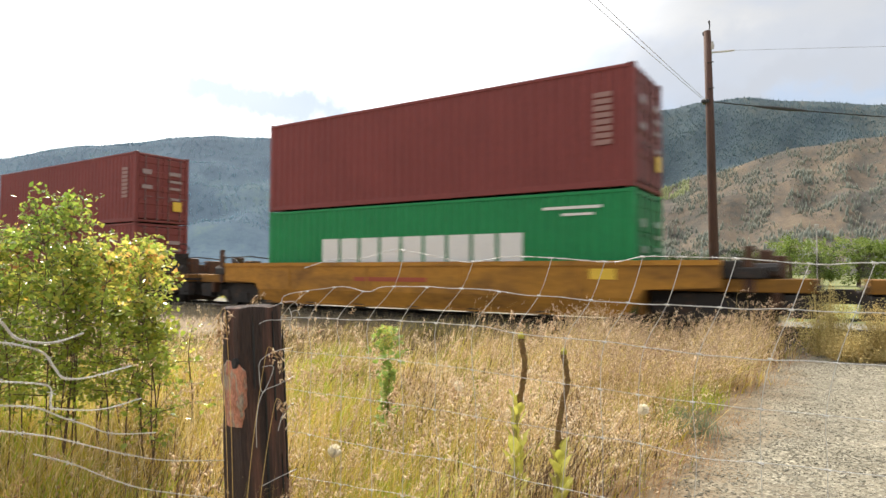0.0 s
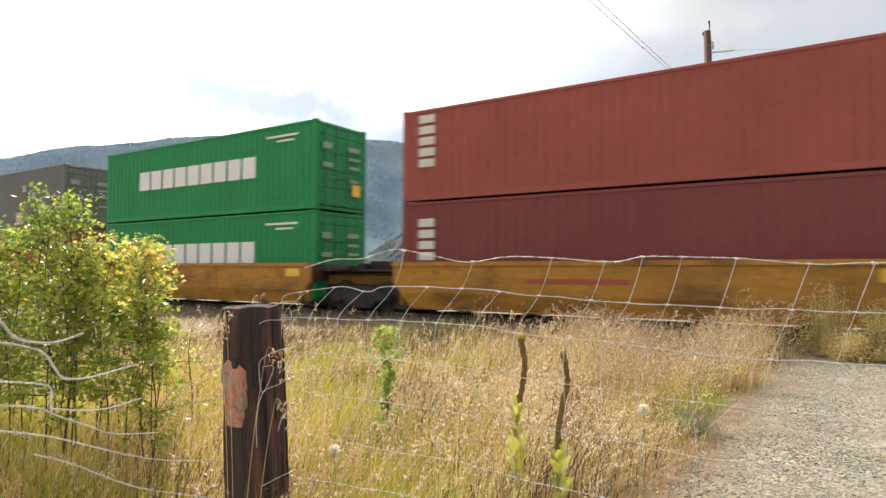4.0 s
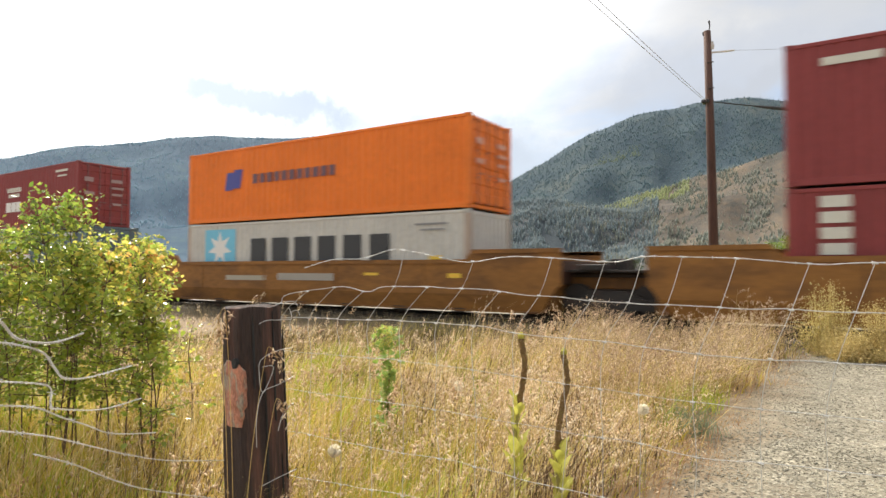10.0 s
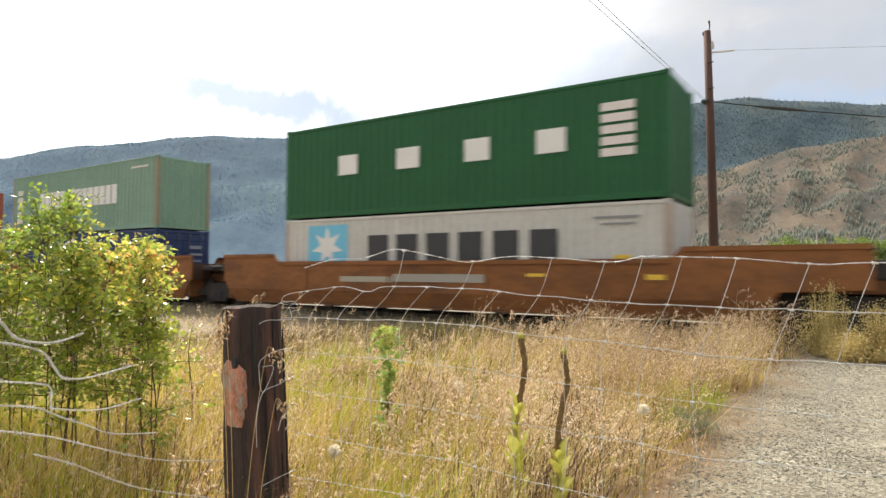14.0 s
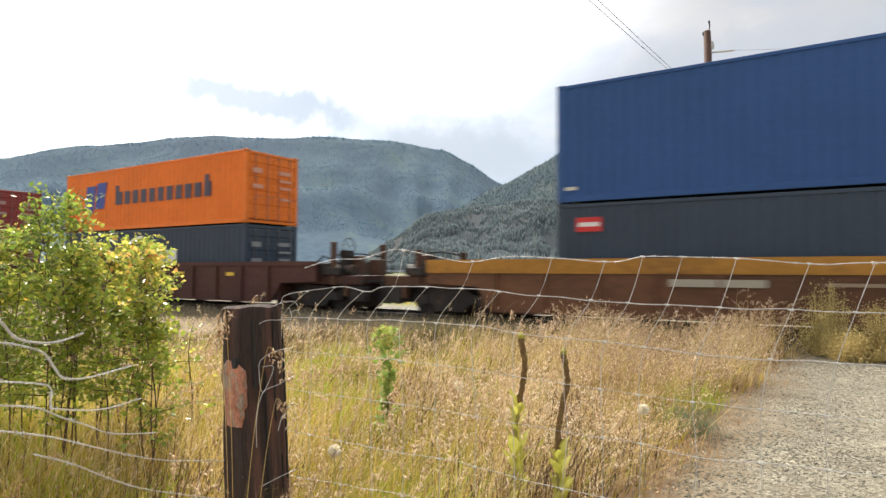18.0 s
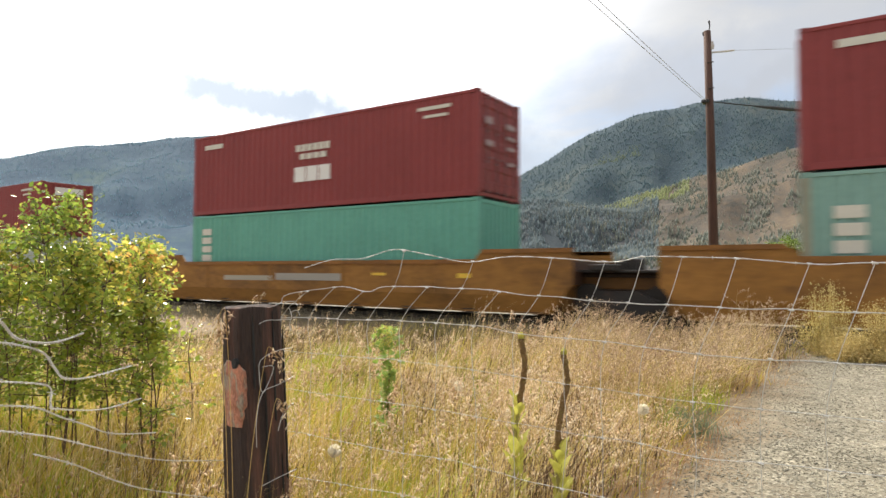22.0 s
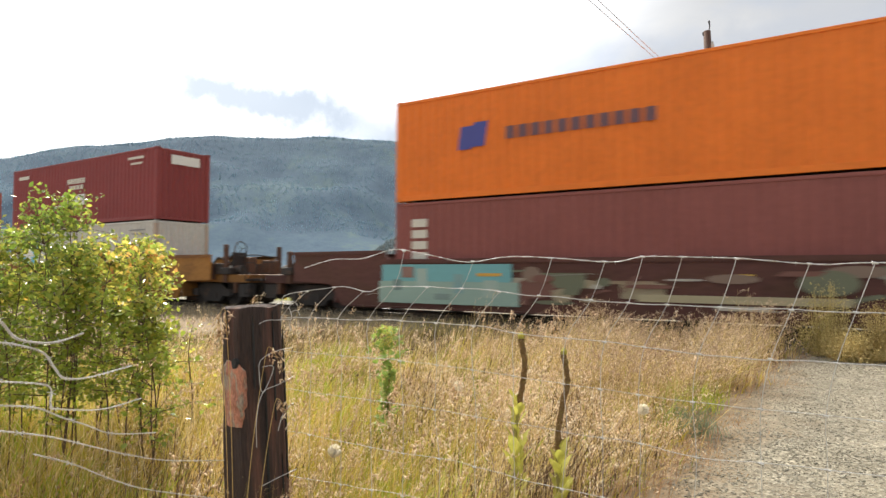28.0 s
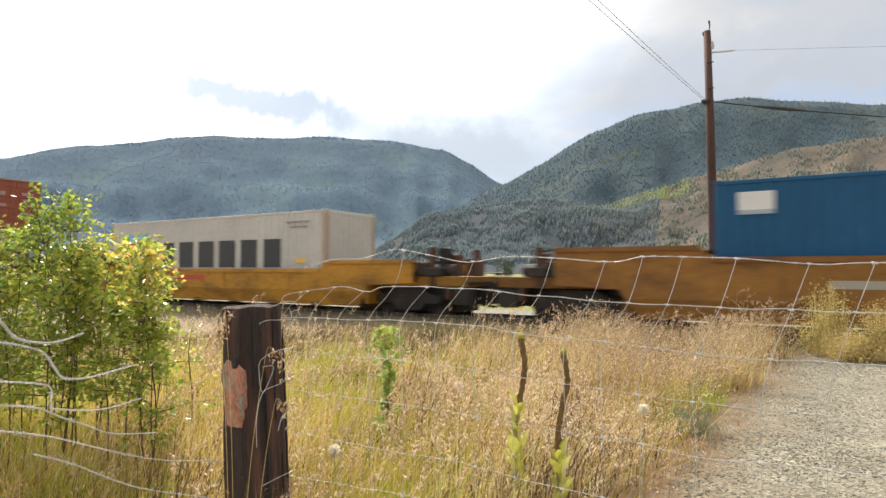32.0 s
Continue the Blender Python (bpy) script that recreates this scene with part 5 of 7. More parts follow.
    conifers("aspen_grove", "yellow-green grove on the ridge of the dry hillside", near, 900, (18.5, 11.5), (0.86, 0.99), (5, 9), gold, 14, keep=-0.1)
    conifers("aspen_patch", "small yellow-green groves high on the mountain", mid, 110, (19.5, 15.5), (0.73, 0.79), (6, 11), gold, 15, keep=0.0)


# ---------------------------------------------------------------- post, fence and pole
def build_post():
    post = root("fence_post", pose(-2.087, 1.825, -0.02, -2.7, -1.8, 85) @ Matrix.Diagonal((1.08, 1.08, 1.0, 1.0)), "dark weathered railway-tie fence post with a split red side", "fence post")
    bm = bmesh.new()
    n = 14
    rings = []
    for j in range(n + 1):
        z = -0.25 + 1.47 * j / n
        ring = []
        for i in range(16):
            a = 2 * math.pi * (i + 0.5) / 16
            c, s = math.cos(a), math.sin(a)
            k = 1.0 / max(abs(c), abs(s)) ** 0.82
            q = 0.985 + 0.05 * noise.noise(Vector((c * 2.2, s * 2.2, z * 2.5))) + 0.03 * noise.noise(Vector((c * 7, s * 7, z * 1.2)))
            x, y = c * k * q * 0.107, s * k * q * 0.092
            x *= 1.05 - 0.05 * min(1.0, max(0.0, z))
            if z > 0.72 and c < -0.3:
                x += 0.020 * min(1.0, (z - 0.72) * 3) * (0.4 + noise.noise(Vector((y * 20, z * 5, 1))))
            ring.append(bm.verts.new((x, y, z + (0.02 * noise.noise(Vector((x * 14, y * 14, 2))) if j == n else 0))))
        rings.append(ring)
    for a, b in zip(rings, rings[1:]):
        for i in range(16):
            bm.faces.new((a[i], a[(i + 1) % 16], b[(i + 1) % 16], b[i]))
    bm.faces.new(rings[-1])
    part("timber", finish(bm, "timber"), OLDWOOD, post)
    bm = bmesh.new()
    rows = []
    for j in range(13):
        z = 0.742 + 0.265 * j / 12
        half = 0.050 * min(1.0, 0.55 + 0.2 * (12 - j), 0.70 + 0.05 * j) + 0.010 * noise.noise(Vector((j * 0.9, 1, 1)))
        mid = -0.072 + 0.010 * noise.noise(Vector((j * 0.5, 4, 2)))
        rows.append([bm.verts.new((-0.106 - 0.010 * (1 - (i / 3 - 1) ** 2) + 0.009 * noise.noise(Vector((i * 1.3, j * 0.8, 7))), -0.010 + mid * 0.1 + 1.3 * half * (i / 3 - 1), z + (0.006 * noise.noise(Vector((i * 2.1, 3, 5))) if j == 12 else 0.0))) for i in range(7)])
    for a, b in zip(rows, rows[1:]):
        for i in range(6):
            bm.faces.new((a[i], a[i + 1], b[i + 1], b[i]))
    rim = [r[0] for r in rows] + rows[-1][1:] + [r[-1] for r in rows[-2::-1]] + rows[0][-2:0:-1]
    back = [bm.verts.new((-0.085, v.co.y, v.co.z)) for v in rim]
    for i in range(len(rim)):
        j = (i + 1) % len(rim)
        bm.faces.new((rim[j], rim[i], back[i], back[j]))
    bm.faces.new(back)
    part("split_face", finish(bm, "split_face"), FRESHWOOD, post, "fresh red-brown split wood")
    bm = bmesh.new()
    add_prism(bm, [(math.cos(a) * 0.011 * (1 + 0.2 * math.sin(3 * a)), math.sin(a) * 0.021) for a in (2 * math.pi * q / 14 for q in range(14))], -0.010, 0.008)
    part("knot", finish(bm, "knot"), RUBBERY, post, "dark knot hole", at=pose(-0.114, -0.055, 1.0, 4, 0, 98))
    for k, pts in enumerate(([(-0.035, 1.153), (0.0, 1.164), (0.05, 1.160), (0.112, 1.158)], [(0.112, 1.037), (0.03, 1.031), (-0.036, 1.004), (-0.046, 0.956), (-0.034, 0.872), (0.02, 0.966), (-0.03, 0.975)],
                            [(0.112, 0.913), (0.04, 0.892), (-0.034, 0.872), (-0.066, 0.775), (-0.07, 0.66)], [(0.112, 0.80), (0.06, 0.77), (0.03, 0.70)], [(0.112, 0.52), (0.02, 0.51), (-0.05, 0.50)])):
        line = smooth_line([(x, -0.104 - 0.003 * math.sin(9 * x + k), z) for x, z in pts] + [(0.125, -0.06, pts[0][1])][:0], 4)
        part("wire_wrap", finish(tube(line, 0.0016, 6), "wire_wrap"), GALV, post)
    for x, z0, z1 in ((-0.06, 0.9, 1.19), (0.03, 0.75, 1.20), (0.075, 0.5, 1.12), (-0.015, 0.35, 0.95), (0.05, 0.1, 0.6)):
        bm = bmesh.new()
        add_prism(bm, [(-0.0035, z0), (0.001, z0 - 0.01), (0.004, z0 + 0.6 * (z1 - z0)), (0.001, z1), (-0.002, z0 + 0.5 * (z1 - z0))], -0.004, 0.004)
        part("crack", finish(bm, "crack"), RUBBERY, post, at=pose(x, -0.0955, 0))


def smooth_line(points, per=5):
    """A Catmull-Rom line through points."""
    p = [Vector(q) for q in points]
    out = []
    for i in range(len(p) - 1):
        a, b, c, d = p[max(i - 1, 0)], p[i], p[i + 1], p[min(i + 2, len(p) - 1)]
        for k in range(per):
            t = k / per
            out.append(0.5 * (2 * b + (c - a) * t + (2 * a - 5 * b + 4 * c - d) * t * t + (3 * b - a - 3 * c + d) * t ** 3))
    out.append(p[-1])
    return out


def along(row, x):
    """A wire's height and depth at x."""
    for a, b in zip(row, row[1:]):
        if x <= b[0]:
            f = (x - a[0]) / (b[0] - a[0])
            return Vector((x, a[1] + (b[1] - a[1]) * f, a[2] + (b[2] - a[2]) * f))
    return Vector(row[-1])


def fence_row(heights):
    """A wire along the fence; heights: (x, z) stops."""
    return [(x, 1.953 + 0.045 * (x + 1.0) + 0.01 * (1.2 - z), z) for x, z in heights]


ROWS = [fence_row(r) for r in (
    [(-2.08, 1.21), (-2.04, 1.252), (-1.76, 1.288), (-1.61, 1.270), (-1.51, 1.294), (-1.18, 1.291), (-0.87, 1.271), (-0.58, 1.256), (-0.30, 1.25), (0.01, 1.248), (0.6, 1.24)],
    [(-2.08, 1.152), (-1.62, 1.159), (-1.43, 1.163), (-1.11, 1.156), (-0.96, 1.14), (-0.65, 1.128), (-0.35, 1.109), (-0.03, 1.110), (0.6, 1.112)],
    [(-2.07, 1.007), (-1.49, 1.009), (-1.23, 1.005), (-0.98, 0.993), (-0.67, 0.976), (-0.36, 0.965), (-0.05, 0.966), (0.6, 0.97)],
    [(-2.04, 0.843), (-1.49, 0.844), (-1.24, 0.839), (-0.80, 0.825), (-0.55, 0.822), (-0.38, 0.804), (-0.07, 0.821), (0.6, 0.82)],
    [(-2.04, 0.667), (-1.49, 0.658), (-1.24, 0.664), (-0.81, 0.637), (-0.29, 0.633), (0.6, 0.63)],
    [(-2.04, 0.477), (-1.49, 0.497), (-0.81, 0.509), (0.6, 0.50)],
    [(-2.04, 0.30), (-1.0, 0.31), (0.6, 0.31)])]
BARBED = fence_row([(-1.95, 1.365), (-1.79, 1.40), (-1.64, 1.403), (-1.48, 1.437), (-1.32, 1.414), (-1.16, 1.387), (-1.0, 1.405), (-0.83, 1.399), (-0.64, 1.385), (-0.54, 1.401),
                    (-0.41, 1.399), (-0.26, 1.393), (-0.07, 1.376), (0.08, 1.38), (0.6, 1.37)])


def add_barb(bm, p, d, s=1.0):
    q = d.cross(Vector((0, 0, 1))).normalized()
    for a in (0.4, 2.3):
        w = (q * math.cos(a) + Vector((0, 0, 1)) * math.sin(a)) * 0.013 * s
        add_tube(bm, [p - w, p + w], 0.0010 * s, 4)


def twisted(bm, line, r, turns, apart=1.0):
    """Two strands twisted about a line."""
    for ph in (0.0, math.pi):
        pts = []
        for i, p in enumerate(line):
            d = (line[min(i + 1, len(line) - 1)] - line[max(i - 1, 0)]).normalized()
            s = d.cross(Vector((0, 0, 1))).normalized()
            q = d.cross(s)
            a = turns * i + ph
            pts.append(p + (s * math.cos(a) + q * math.sin(a)) * r * apart)
        add_tube(bm, pts, r, 5)


def build_fence():
    fence = root("wire_fence", pose(0, 0, 0), "sagging galvanised woven wire fence with a barbed top strand", "fence")
    rng = random.Random(4)
    for row in ROWS:
        line = smooth_line(row, 14)
        line = [p + Vector((0, 0.003 * noise.noise(Vector((p.x * 9, p.z * 5, 0))), 0.006 * noise.noise(Vector((p.x * 7, p.z * 9, 3))))) for p in line]
        part("line_wire", finish(tube(line, 0.0015 if row is ROWS[0] or row is ROWS[1] else 0.00105, 6), "line_wire"), GALV, fence)
    line = smooth_line(BARBED, 10)
    bm = bmesh.new()
    twisted(bm, line, 0.00095, 0.9)
    for i in range(9, len(line) - 1, 12):
        add_barb(bm, line[i], (line[i + 1] - line[i - 1]).normalized(), 0.55)
    part("barbed_strand", finish(bm, "barbed_strand"), GALV, fence)
    for i in range(-1, 19):
        x = -1.928 + 0.1492 * i + {8: 0.03, 10: -0.033, 11: -0.033}.get(i, 0.0)
        pts = []
        for j, row in enumerate(ROWS):
            p = along(row, x - (0.045 + 0.008 * max(0, 13 - i) if j == 1 else 0.066 + 0.005 * max(0, 13 - i) if j > 1 else 0.0) + (0.0 if j < 2 else rng.uniform(-0.012, 0.012)))
            pts.append(p + Vector((0, -0.0025, 0)))
        if i >= 7 or i in (3, 5):
            t = along(BARBED, x + 0.045)
            pts.insert(0, t)
        bm = bmesh.new()
        add_tube(bm, smooth_line(pts, 3), 0.00115, 5)
        for p in pts:
            add_tube(bm, [p + Vector((-0.007, -0.002, 0.001)), p + Vector((0.007, -0.002, -0.001))], 0.0031, 5)
        part("stay_wire", finish(bm, "stay_wire"), GALV, fence)
    for pts in ([(-2.035, 1.906, 1.192), (-2.02, 1.908, 1.16), (-2.028, 1.905, 1.125), (-2.022, 1.906, 1.095)], [(-2.06, 1.904, 1.215), (-2.01, 1.906, 1.222), (-1.985, 1.908, 1.205)],
                [(-2.03, 1.905, 1.17), (-1.99, 1.906, 1.185), (-1.97, 1.907, 1.165)]):
        part("loose_end", finish(tube(smooth_line(pts, 5), 0.0014, 5), "loose_end"), GALV, fence)
    old = root("old_barbed_wire", pose(0, 0, 0), "loose rusty barbed wires hanging from the old post", "wire")
    for pts in (
        [(-1.243, 0.443, 1.311), (-1.427, 0.568, 1.247), (-1.513, 0.635, 1.202), (-1.632, 0.74, 1.175), (-1.717, 0.826, 1.168), (-1.8, 0.921, 1.175)],
        [(-1.308, 0.486, 1.221), (-1.485, 0.613, 1.194), (-1.632, 0.741, 1.152), (-1.682, 0.791, 1.107), (-1.73, 0.842, 1.067), (-1.83, 0.96, 1.045), (-1.966, 1.161, 1.041)],
        [(-1.245, 0.448, 1.167), (-1.429, 0.572, 1.127), (-1.659, 0.768, 1.065), (-1.672, 0.781, 1.018), (-1.696, 0.807, 0.998), (-1.872, 1.017, 0.938), (-1.998, 1.218, 0.923)],
        [(-1.31, 0.489, 1.108), (-1.596, 0.709, 1.031), (-1.72, 0.833, 0.968), (-1.811, 0.937, 0.917), (-1.912, 1.076, 0.848), (-2.039, 1.298, 0.786)],
        [(-1.31, 0.491, 1.066), (-1.544, 0.665, 0.988), (-1.697, 0.809, 0.924), (-1.874, 1.021, 0.82), (-1.968, 1.165, 0.752), (-2.077, 1.379, 0.664), (-2.192, 1.721, 0.561)],
        [(-1.598, 0.713, 0.922), (-1.768, 0.888, 0.826), (-1.914, 1.081, 0.705), (-2.035, 1.289, 0.591), (-2.193, 1.719, 0.399)]):
        line = smooth_line(pts, 44)
        bm = bmesh.new()
        twisted(bm, line, 0.0011 if pts[0][2] < 1.2 else 0.0014, 0.8, 1.5)
        for i in range(40, len(line) - 1, 66):
            add_barb(bm, line[i], (line[i + 1] - line[i - 1]).normalized(), 0.8)
        part("strand", finish(bm, "strand"), OLDGALV, old)


def build_pole():
    pole = root("utility_pole", pose(-3.86, 23.0, 0.0, 0.6, -0.9, 0), "reddish-brown wooden utility pole with small insulators", "utility pole")
    bm = tube([(0, 0, -0.3), (0, 0, 3), (0.01, 0, 6), (0, 0, 9.75)], [0.165, 0.155, 0.14, 0.12], 14)
    part("shaft", smooth_mesh(finish(bm, "shaft")), POLEWOOD, pole)
    part("pole_cap", finish(box(-0.15, 0.0, -0.05, 0.05, 9.62, 9.74, 0.02), "pole_cap"), STEEL, pole)
    part("top_pin", finish(tube([(0.05, 0, 9.7), (0.09, 0, 9.9), (0.07, 0, 10.1)], [0.02, 0.02, 0.035], 8), "top_pin"), STEEL, pole)
    part("insulator", finish(tube([(0.15, 0, 9.1), (0.15, 0, 9.2), (0.15, 0, 9.35)], [0.05, 0.07, 0.04], 10), "insulator"), CERAMIC, pole)
    part("bracket", finish(tube([(0.12, 0, 8.98), (0.5, -0.02, 8.93), (0.85, -0.03, 8.90)], 0.03, 6), "bracket"), CERAMIC, pole)
    part("cable_clamp", finish(box(-0.22, 0.02, -0.22, 0.1, 7.22, 7.34, 0.02), "cable_clamp"), RUBBERY, pole)
    for z in (7.7, 8.6):
        part("bolt", finish(tube([(0.0, -0.14, z), (0.2, -0.16, z)], 0.018, 6), "bolt"), STEEL, pole)
    part("marker_band", finish(tube([(0, 0, 2.15), (0, 0, 2.4)], 0.166, 14), "marker_band"), POLEWOOD, pole)
    lines = [("power_line", (-4.10, 22.8, 7.30), (-4.08, 3.0, 6.10), 0.007, 0.05), ("power_line", (-4.02, 22.8, 7.28), (-3.93, 3.0, 6.16), 0.007, 0.05),
             ("telephone_cable", (-3.80, 22.9, 7.24), (30.0, 40.0, 7.2), 0.02, 1.29),
             ("service_wire", (-3.15, 22.88, 8.91), (30.0, 40.0, 8.9), 0.005, 0.05)]
    for name, a, b, r, sag in lines:
        a, b = Vector(a), Vector(b)
        pts = [a.lerp(b, i / 24) - Vector((0, 0, sag * 4 * (i / 24) * (1 - i / 24))) for i in range(25)]
        ob = part(name, finish(tube(pts, r, 6), name), CABLE if name == "telephone_cable" else BARECABLE)
        tagged(ob, "thin dark overhead cable strung from the wooden pole", "cable")
        if name == "telephone_cable":
            q = [a.lerp(b, f) - Vector((0, 0, sag * 4 * f * (1 - f))) for f in (0.035, 0.05, 0.065, 0.08)]
            part("splice_case", finish(tube(q, [0.03, 0.06, 0.06, 0.03], 8), "splice_case"), CABLE, ob)


build_ground()
build_track()
build_hills()
build_post()
build_fence()
build_pole()
build_train()

# ---------------------------------------------------------------- plants
def ahead(px, d):
    """Place on the ground at a bearing given by its tangent right of the view's middle, d metres ahead."""
    c, s = math.cos(YAW), math.sin(YAW)
    return Vector((-s * d + c * px * d, c * d + s * px * d, 0.0))


def ribbon_blades(name, label, x, y, z, h, w, lean, head, mat, category="grass"):
    """Many curved tapering blades in one mesh of stuff; all arguments are arrays."""
    n = len(x)
    fx, fy = np.cos(head), np.sin(head)
    turn = np.random.RandomState(n).uniform(0, 6.283, n)
    sx, sy = np.cos(turn), np.sin(turn)
    verts = np.zeros((n, 7, 3))
    for k, (f, q) in enumerate(((0.0, 1.0), (0.42, 0.85), (0.78, 0.55))):
        out = lean * h * f ** 2
        cx, cy, cz = x + fx * out, y + fy * out, z + h * (f - 0.35 * lean * f ** 2.5)
        verts[:, 2 * k] = np.stack([cx - sx * w * q, cy - sy * w * q, cz], -1)
        verts[:, 2 * k + 1] = np.stack([cx + sx * w * q, cy + sy * w * q, cz], -1)
    verts[:, 6] = np.stack([x + fx * lean * h, y + fy * lean * h, z + h * (1 - 0.35 * lean)], -1)
    tri = np.array([(0, 1, 3), (0, 3, 2), (2, 3, 5), (2, 5, 4), (4, 5, 6)])
    faces = (tri[None] + (np.arange(n) * 7)[:, None, None]).reshape(-1, 3)
    ob = part(name, array_mesh(name, verts.reshape(-1, 3), faces, 3), mat)
    tagged(ob, label, category, kind="stuff")
    return verts[:, 6]


def spikelets(name, label, tips, head, per, length, size, droop, mat, seed):
    """Seed heads: small pointed grains along the last stretch of each stalk, in one mesh of stuff."""
    rng = np.random.RandomState(seed)
    n = len(tips)
    f = np.linspace(0, 1, per)[None, :, None]
    d = np.stack([np.cos(head) * droop, np.sin(head) * droop, np.full(n, -0.7 * droop + 0.05)], -1)[:, None, :]
    c = tips[:, None, :] + d * f * length + rng.normal(0, size * 0.9, (n, per, 3))
    c[..., 2] -= (1 - f[..., 0]) * length * 0.7
    c = c.reshape(-1, 3)
    m = len(c)
    ax = rng.normal(0, 0.7, (m, 3))
    ax[:, 2] += 0.9
    ax /= np.linalg.norm(ax, axis=1)[:, None]
    s = np.cross(ax, rng.normal(0, 1, (m, 3)))
    s /= np.linalg.norm(s, axis=1)[:, None]
    q = np.cross(ax, s)
    L = size * rng.uniform(0.8, 1.6, m)[:, None]
    v = np.stack([c - ax * L, c + s * L * 0.32, c - s * L * 0.16 + q * L * 0.28, c - s * L * 0.16 - q * L * 0.28, c + ax * L * 1.2], 1)
    tri = np.array([(0, 2, 1), (0, 3, 2), (0, 1, 3), (1, 2, 4), (2, 3, 4), (3, 1, 4)])
    faces = (tri[None] + (np.arange(m) * 5)[:, None, None]).reshape(-1, 3)
    ob = part(name, array_mesh(name, v.reshape(-1, 3), faces, 3), mat)
    return tagged(ob, label, "grass", kind="stuff")


def meadow(count, seed, near, far, az, power=1.6, edge=0.0, patch=0.0, patch_scale=0.6, fade=lambda a: 1.0):
    """Places in the strip of rough ground between the fence and the track, away from the road."""
    rng = np.random.RandomState(seed)
    r = near + (far - near) * rng.uniform(0, 1, count * 2) ** power
    a = np.radians(rng.uniform(*az, count * 2))
    x, y = -np.sin(a) * r, np.cos(a) * r
    keep = [i for i in range(count * 2)
            if rng.uniform() < fade(-math.degrees(math.atan2(x[i], y[i]))) and 1.45 < y[i] < 12.3 and x[i] < road_edge(y[i]) + edge + rng.normal(0, 0.10)
            and (not patch or noise.noise(Vector((x[i] * patch_scale, y[i] * patch_scale, seed))) > patch - 1.0 + rng.uniform(-0.3, 0.3))]
    keep = keep[:count]
    return x[keep], y[keep]


def build_grass():
    rng = np.random.RandomState(77)
    lush = material("yellow_green_grass", (0.3, 0.3, 0.06), 0.7, spread=0.2, bump=0.0, translucent=0.48, spec=0.25,
                    hue_island=[(0.0, (0.19, 0.225, 0.020)), (0.35, (0.42, 0.375, 0.040)), (0.7, (0.60, 0.45, 0.080)), (1.0, (0.66, 0.43, 0.16))])
    straw = material("straw_stalks", (0.5, 0.4, 0.2), 0.7, spread=0.2, bump=0.0, translucent=0.35, spec=0.3,
                     hue_island=[(0.0, (0.34, 0.22, 0.085)), (0.5, (0.66, 0.49, 0.20)), (1.0, (0.90, 0.74, 0.42))])
    seed_m = material("dry_seed_heads", (0.5, 0.4, 0.2), 0.75, spread=0.2, bump=0.0, translucent=0.40, spec=0.3,
                      hue_island=[(0.0, (0.42, 0.26, 0.15)), (0.5, (0.78, 0.60, 0.40)), (1.0, (0.96, 0.86, 0.68))])
    rusty = material("rusty_weeds", (0.3, 0.15, 0.07), 0.8, spread=0.25, bump=0.0, translucent=0.3, spec=0.2,
                     hue_island=[(0.0, (0.24, 0.12, 0.065)), (0.5, (0.40, 0.23, 0.12)), (1.0, (0.54, 0.38, 0.20))])
    green = material("fresh_green_grass", (0.2, 0.3, 0.05), 0.6, spread=0.2, bump=0.0, translucent=0.45, spec=0.3,
                     hue_island=[(0.0, (0.19, 0.29, 0.025)), (0.6, (0.37, 0.45, 0.04)), (1.0, (0.52, 0.52, 0.07))])

    def layer(name, label, count, seed, near, far, az, hh, ww, ll, mat, power=1.6, edge=0.0, patch=0.0, sc=0.6, fade=lambda a: 1.0):
        x, y = meadow(count, seed, near, far, az, power, edge, patch, sc, fade)
        n = len(x)
        clump = np.array([noise.noise(Vector((a * 1.1, b * 1.1, seed + 0.5))) + 0.6 * noise.noise(Vector((a * 3.1, b * 3.1, seed + 2.5))) for a, b in zip(x, y)])
        h = rng.uniform(*hh, n) * np.clip(0.88 + 0.75 * clump, 0.4, 1.5)
        dist = np.hypot(x, y)
        w = rng.uniform(*ww, n) * (0.6 + 0.10 * dist)
        head = rng.uniform(-0.9, 2.6, n)
        tips = ribbon_blades(name, label, x, y, np.full(n, -0.03), h, w, rng.uniform(*ll, n), head, mat)
        return tips, head, dist
    layer("low_grass", "dense yellow-green rough grass", 18000, 1, 2.0, 9.5, (-6, 74), (0.16, 0.42), (0.0024, 0.0052), (0.2, 1.2), lush, 1.25)
    layer("green_grass", "patches of fresh green grass blades", 14000, 2, 2.0, 9.5, (0, 74), (0.22, 0.55), (0.0026, 0.0050), (0.15, 0.7), green, 1.3, 0.0, 0.98, 0.9, lambda a: 0.15 + 0.85 * max(0.0, min(1.0, (a - 27.0) / 12.0)))
    tips, head, d = layer("dry_stalks", "thin dry straw stalks", 11000, 3, 2.1, 10.0, (-5, 74), (0.30, 0.68), (0.0010, 0.0021), (0.1, 0.9), straw, 1.3)
    spikelets("stalk_heads", "small golden heads of the dry stalks", tips[::5], head[::5], 7, 0.10, 0.0085, 0.6, seed_m, 45)
    tips, head, d = layer("seeding_grass", "pale seeding grass with drooping heads", 10500, 4, 2.4, 7.4, (4, 66), (0.26, 0.58), (0.0008, 0.0014), (0.15, 0.8), straw, 1.25, 0.0, 0.9, 0.5, lambda a: 0.16 + 0.84 * math.exp(-((a - 24.0) / 13.0) ** 2))
    spikelets("seed_heads", "pinkish tan drooping seed heads", tips, head, 9, 0.13, 0.0098, 0.8, seed_m, 41)
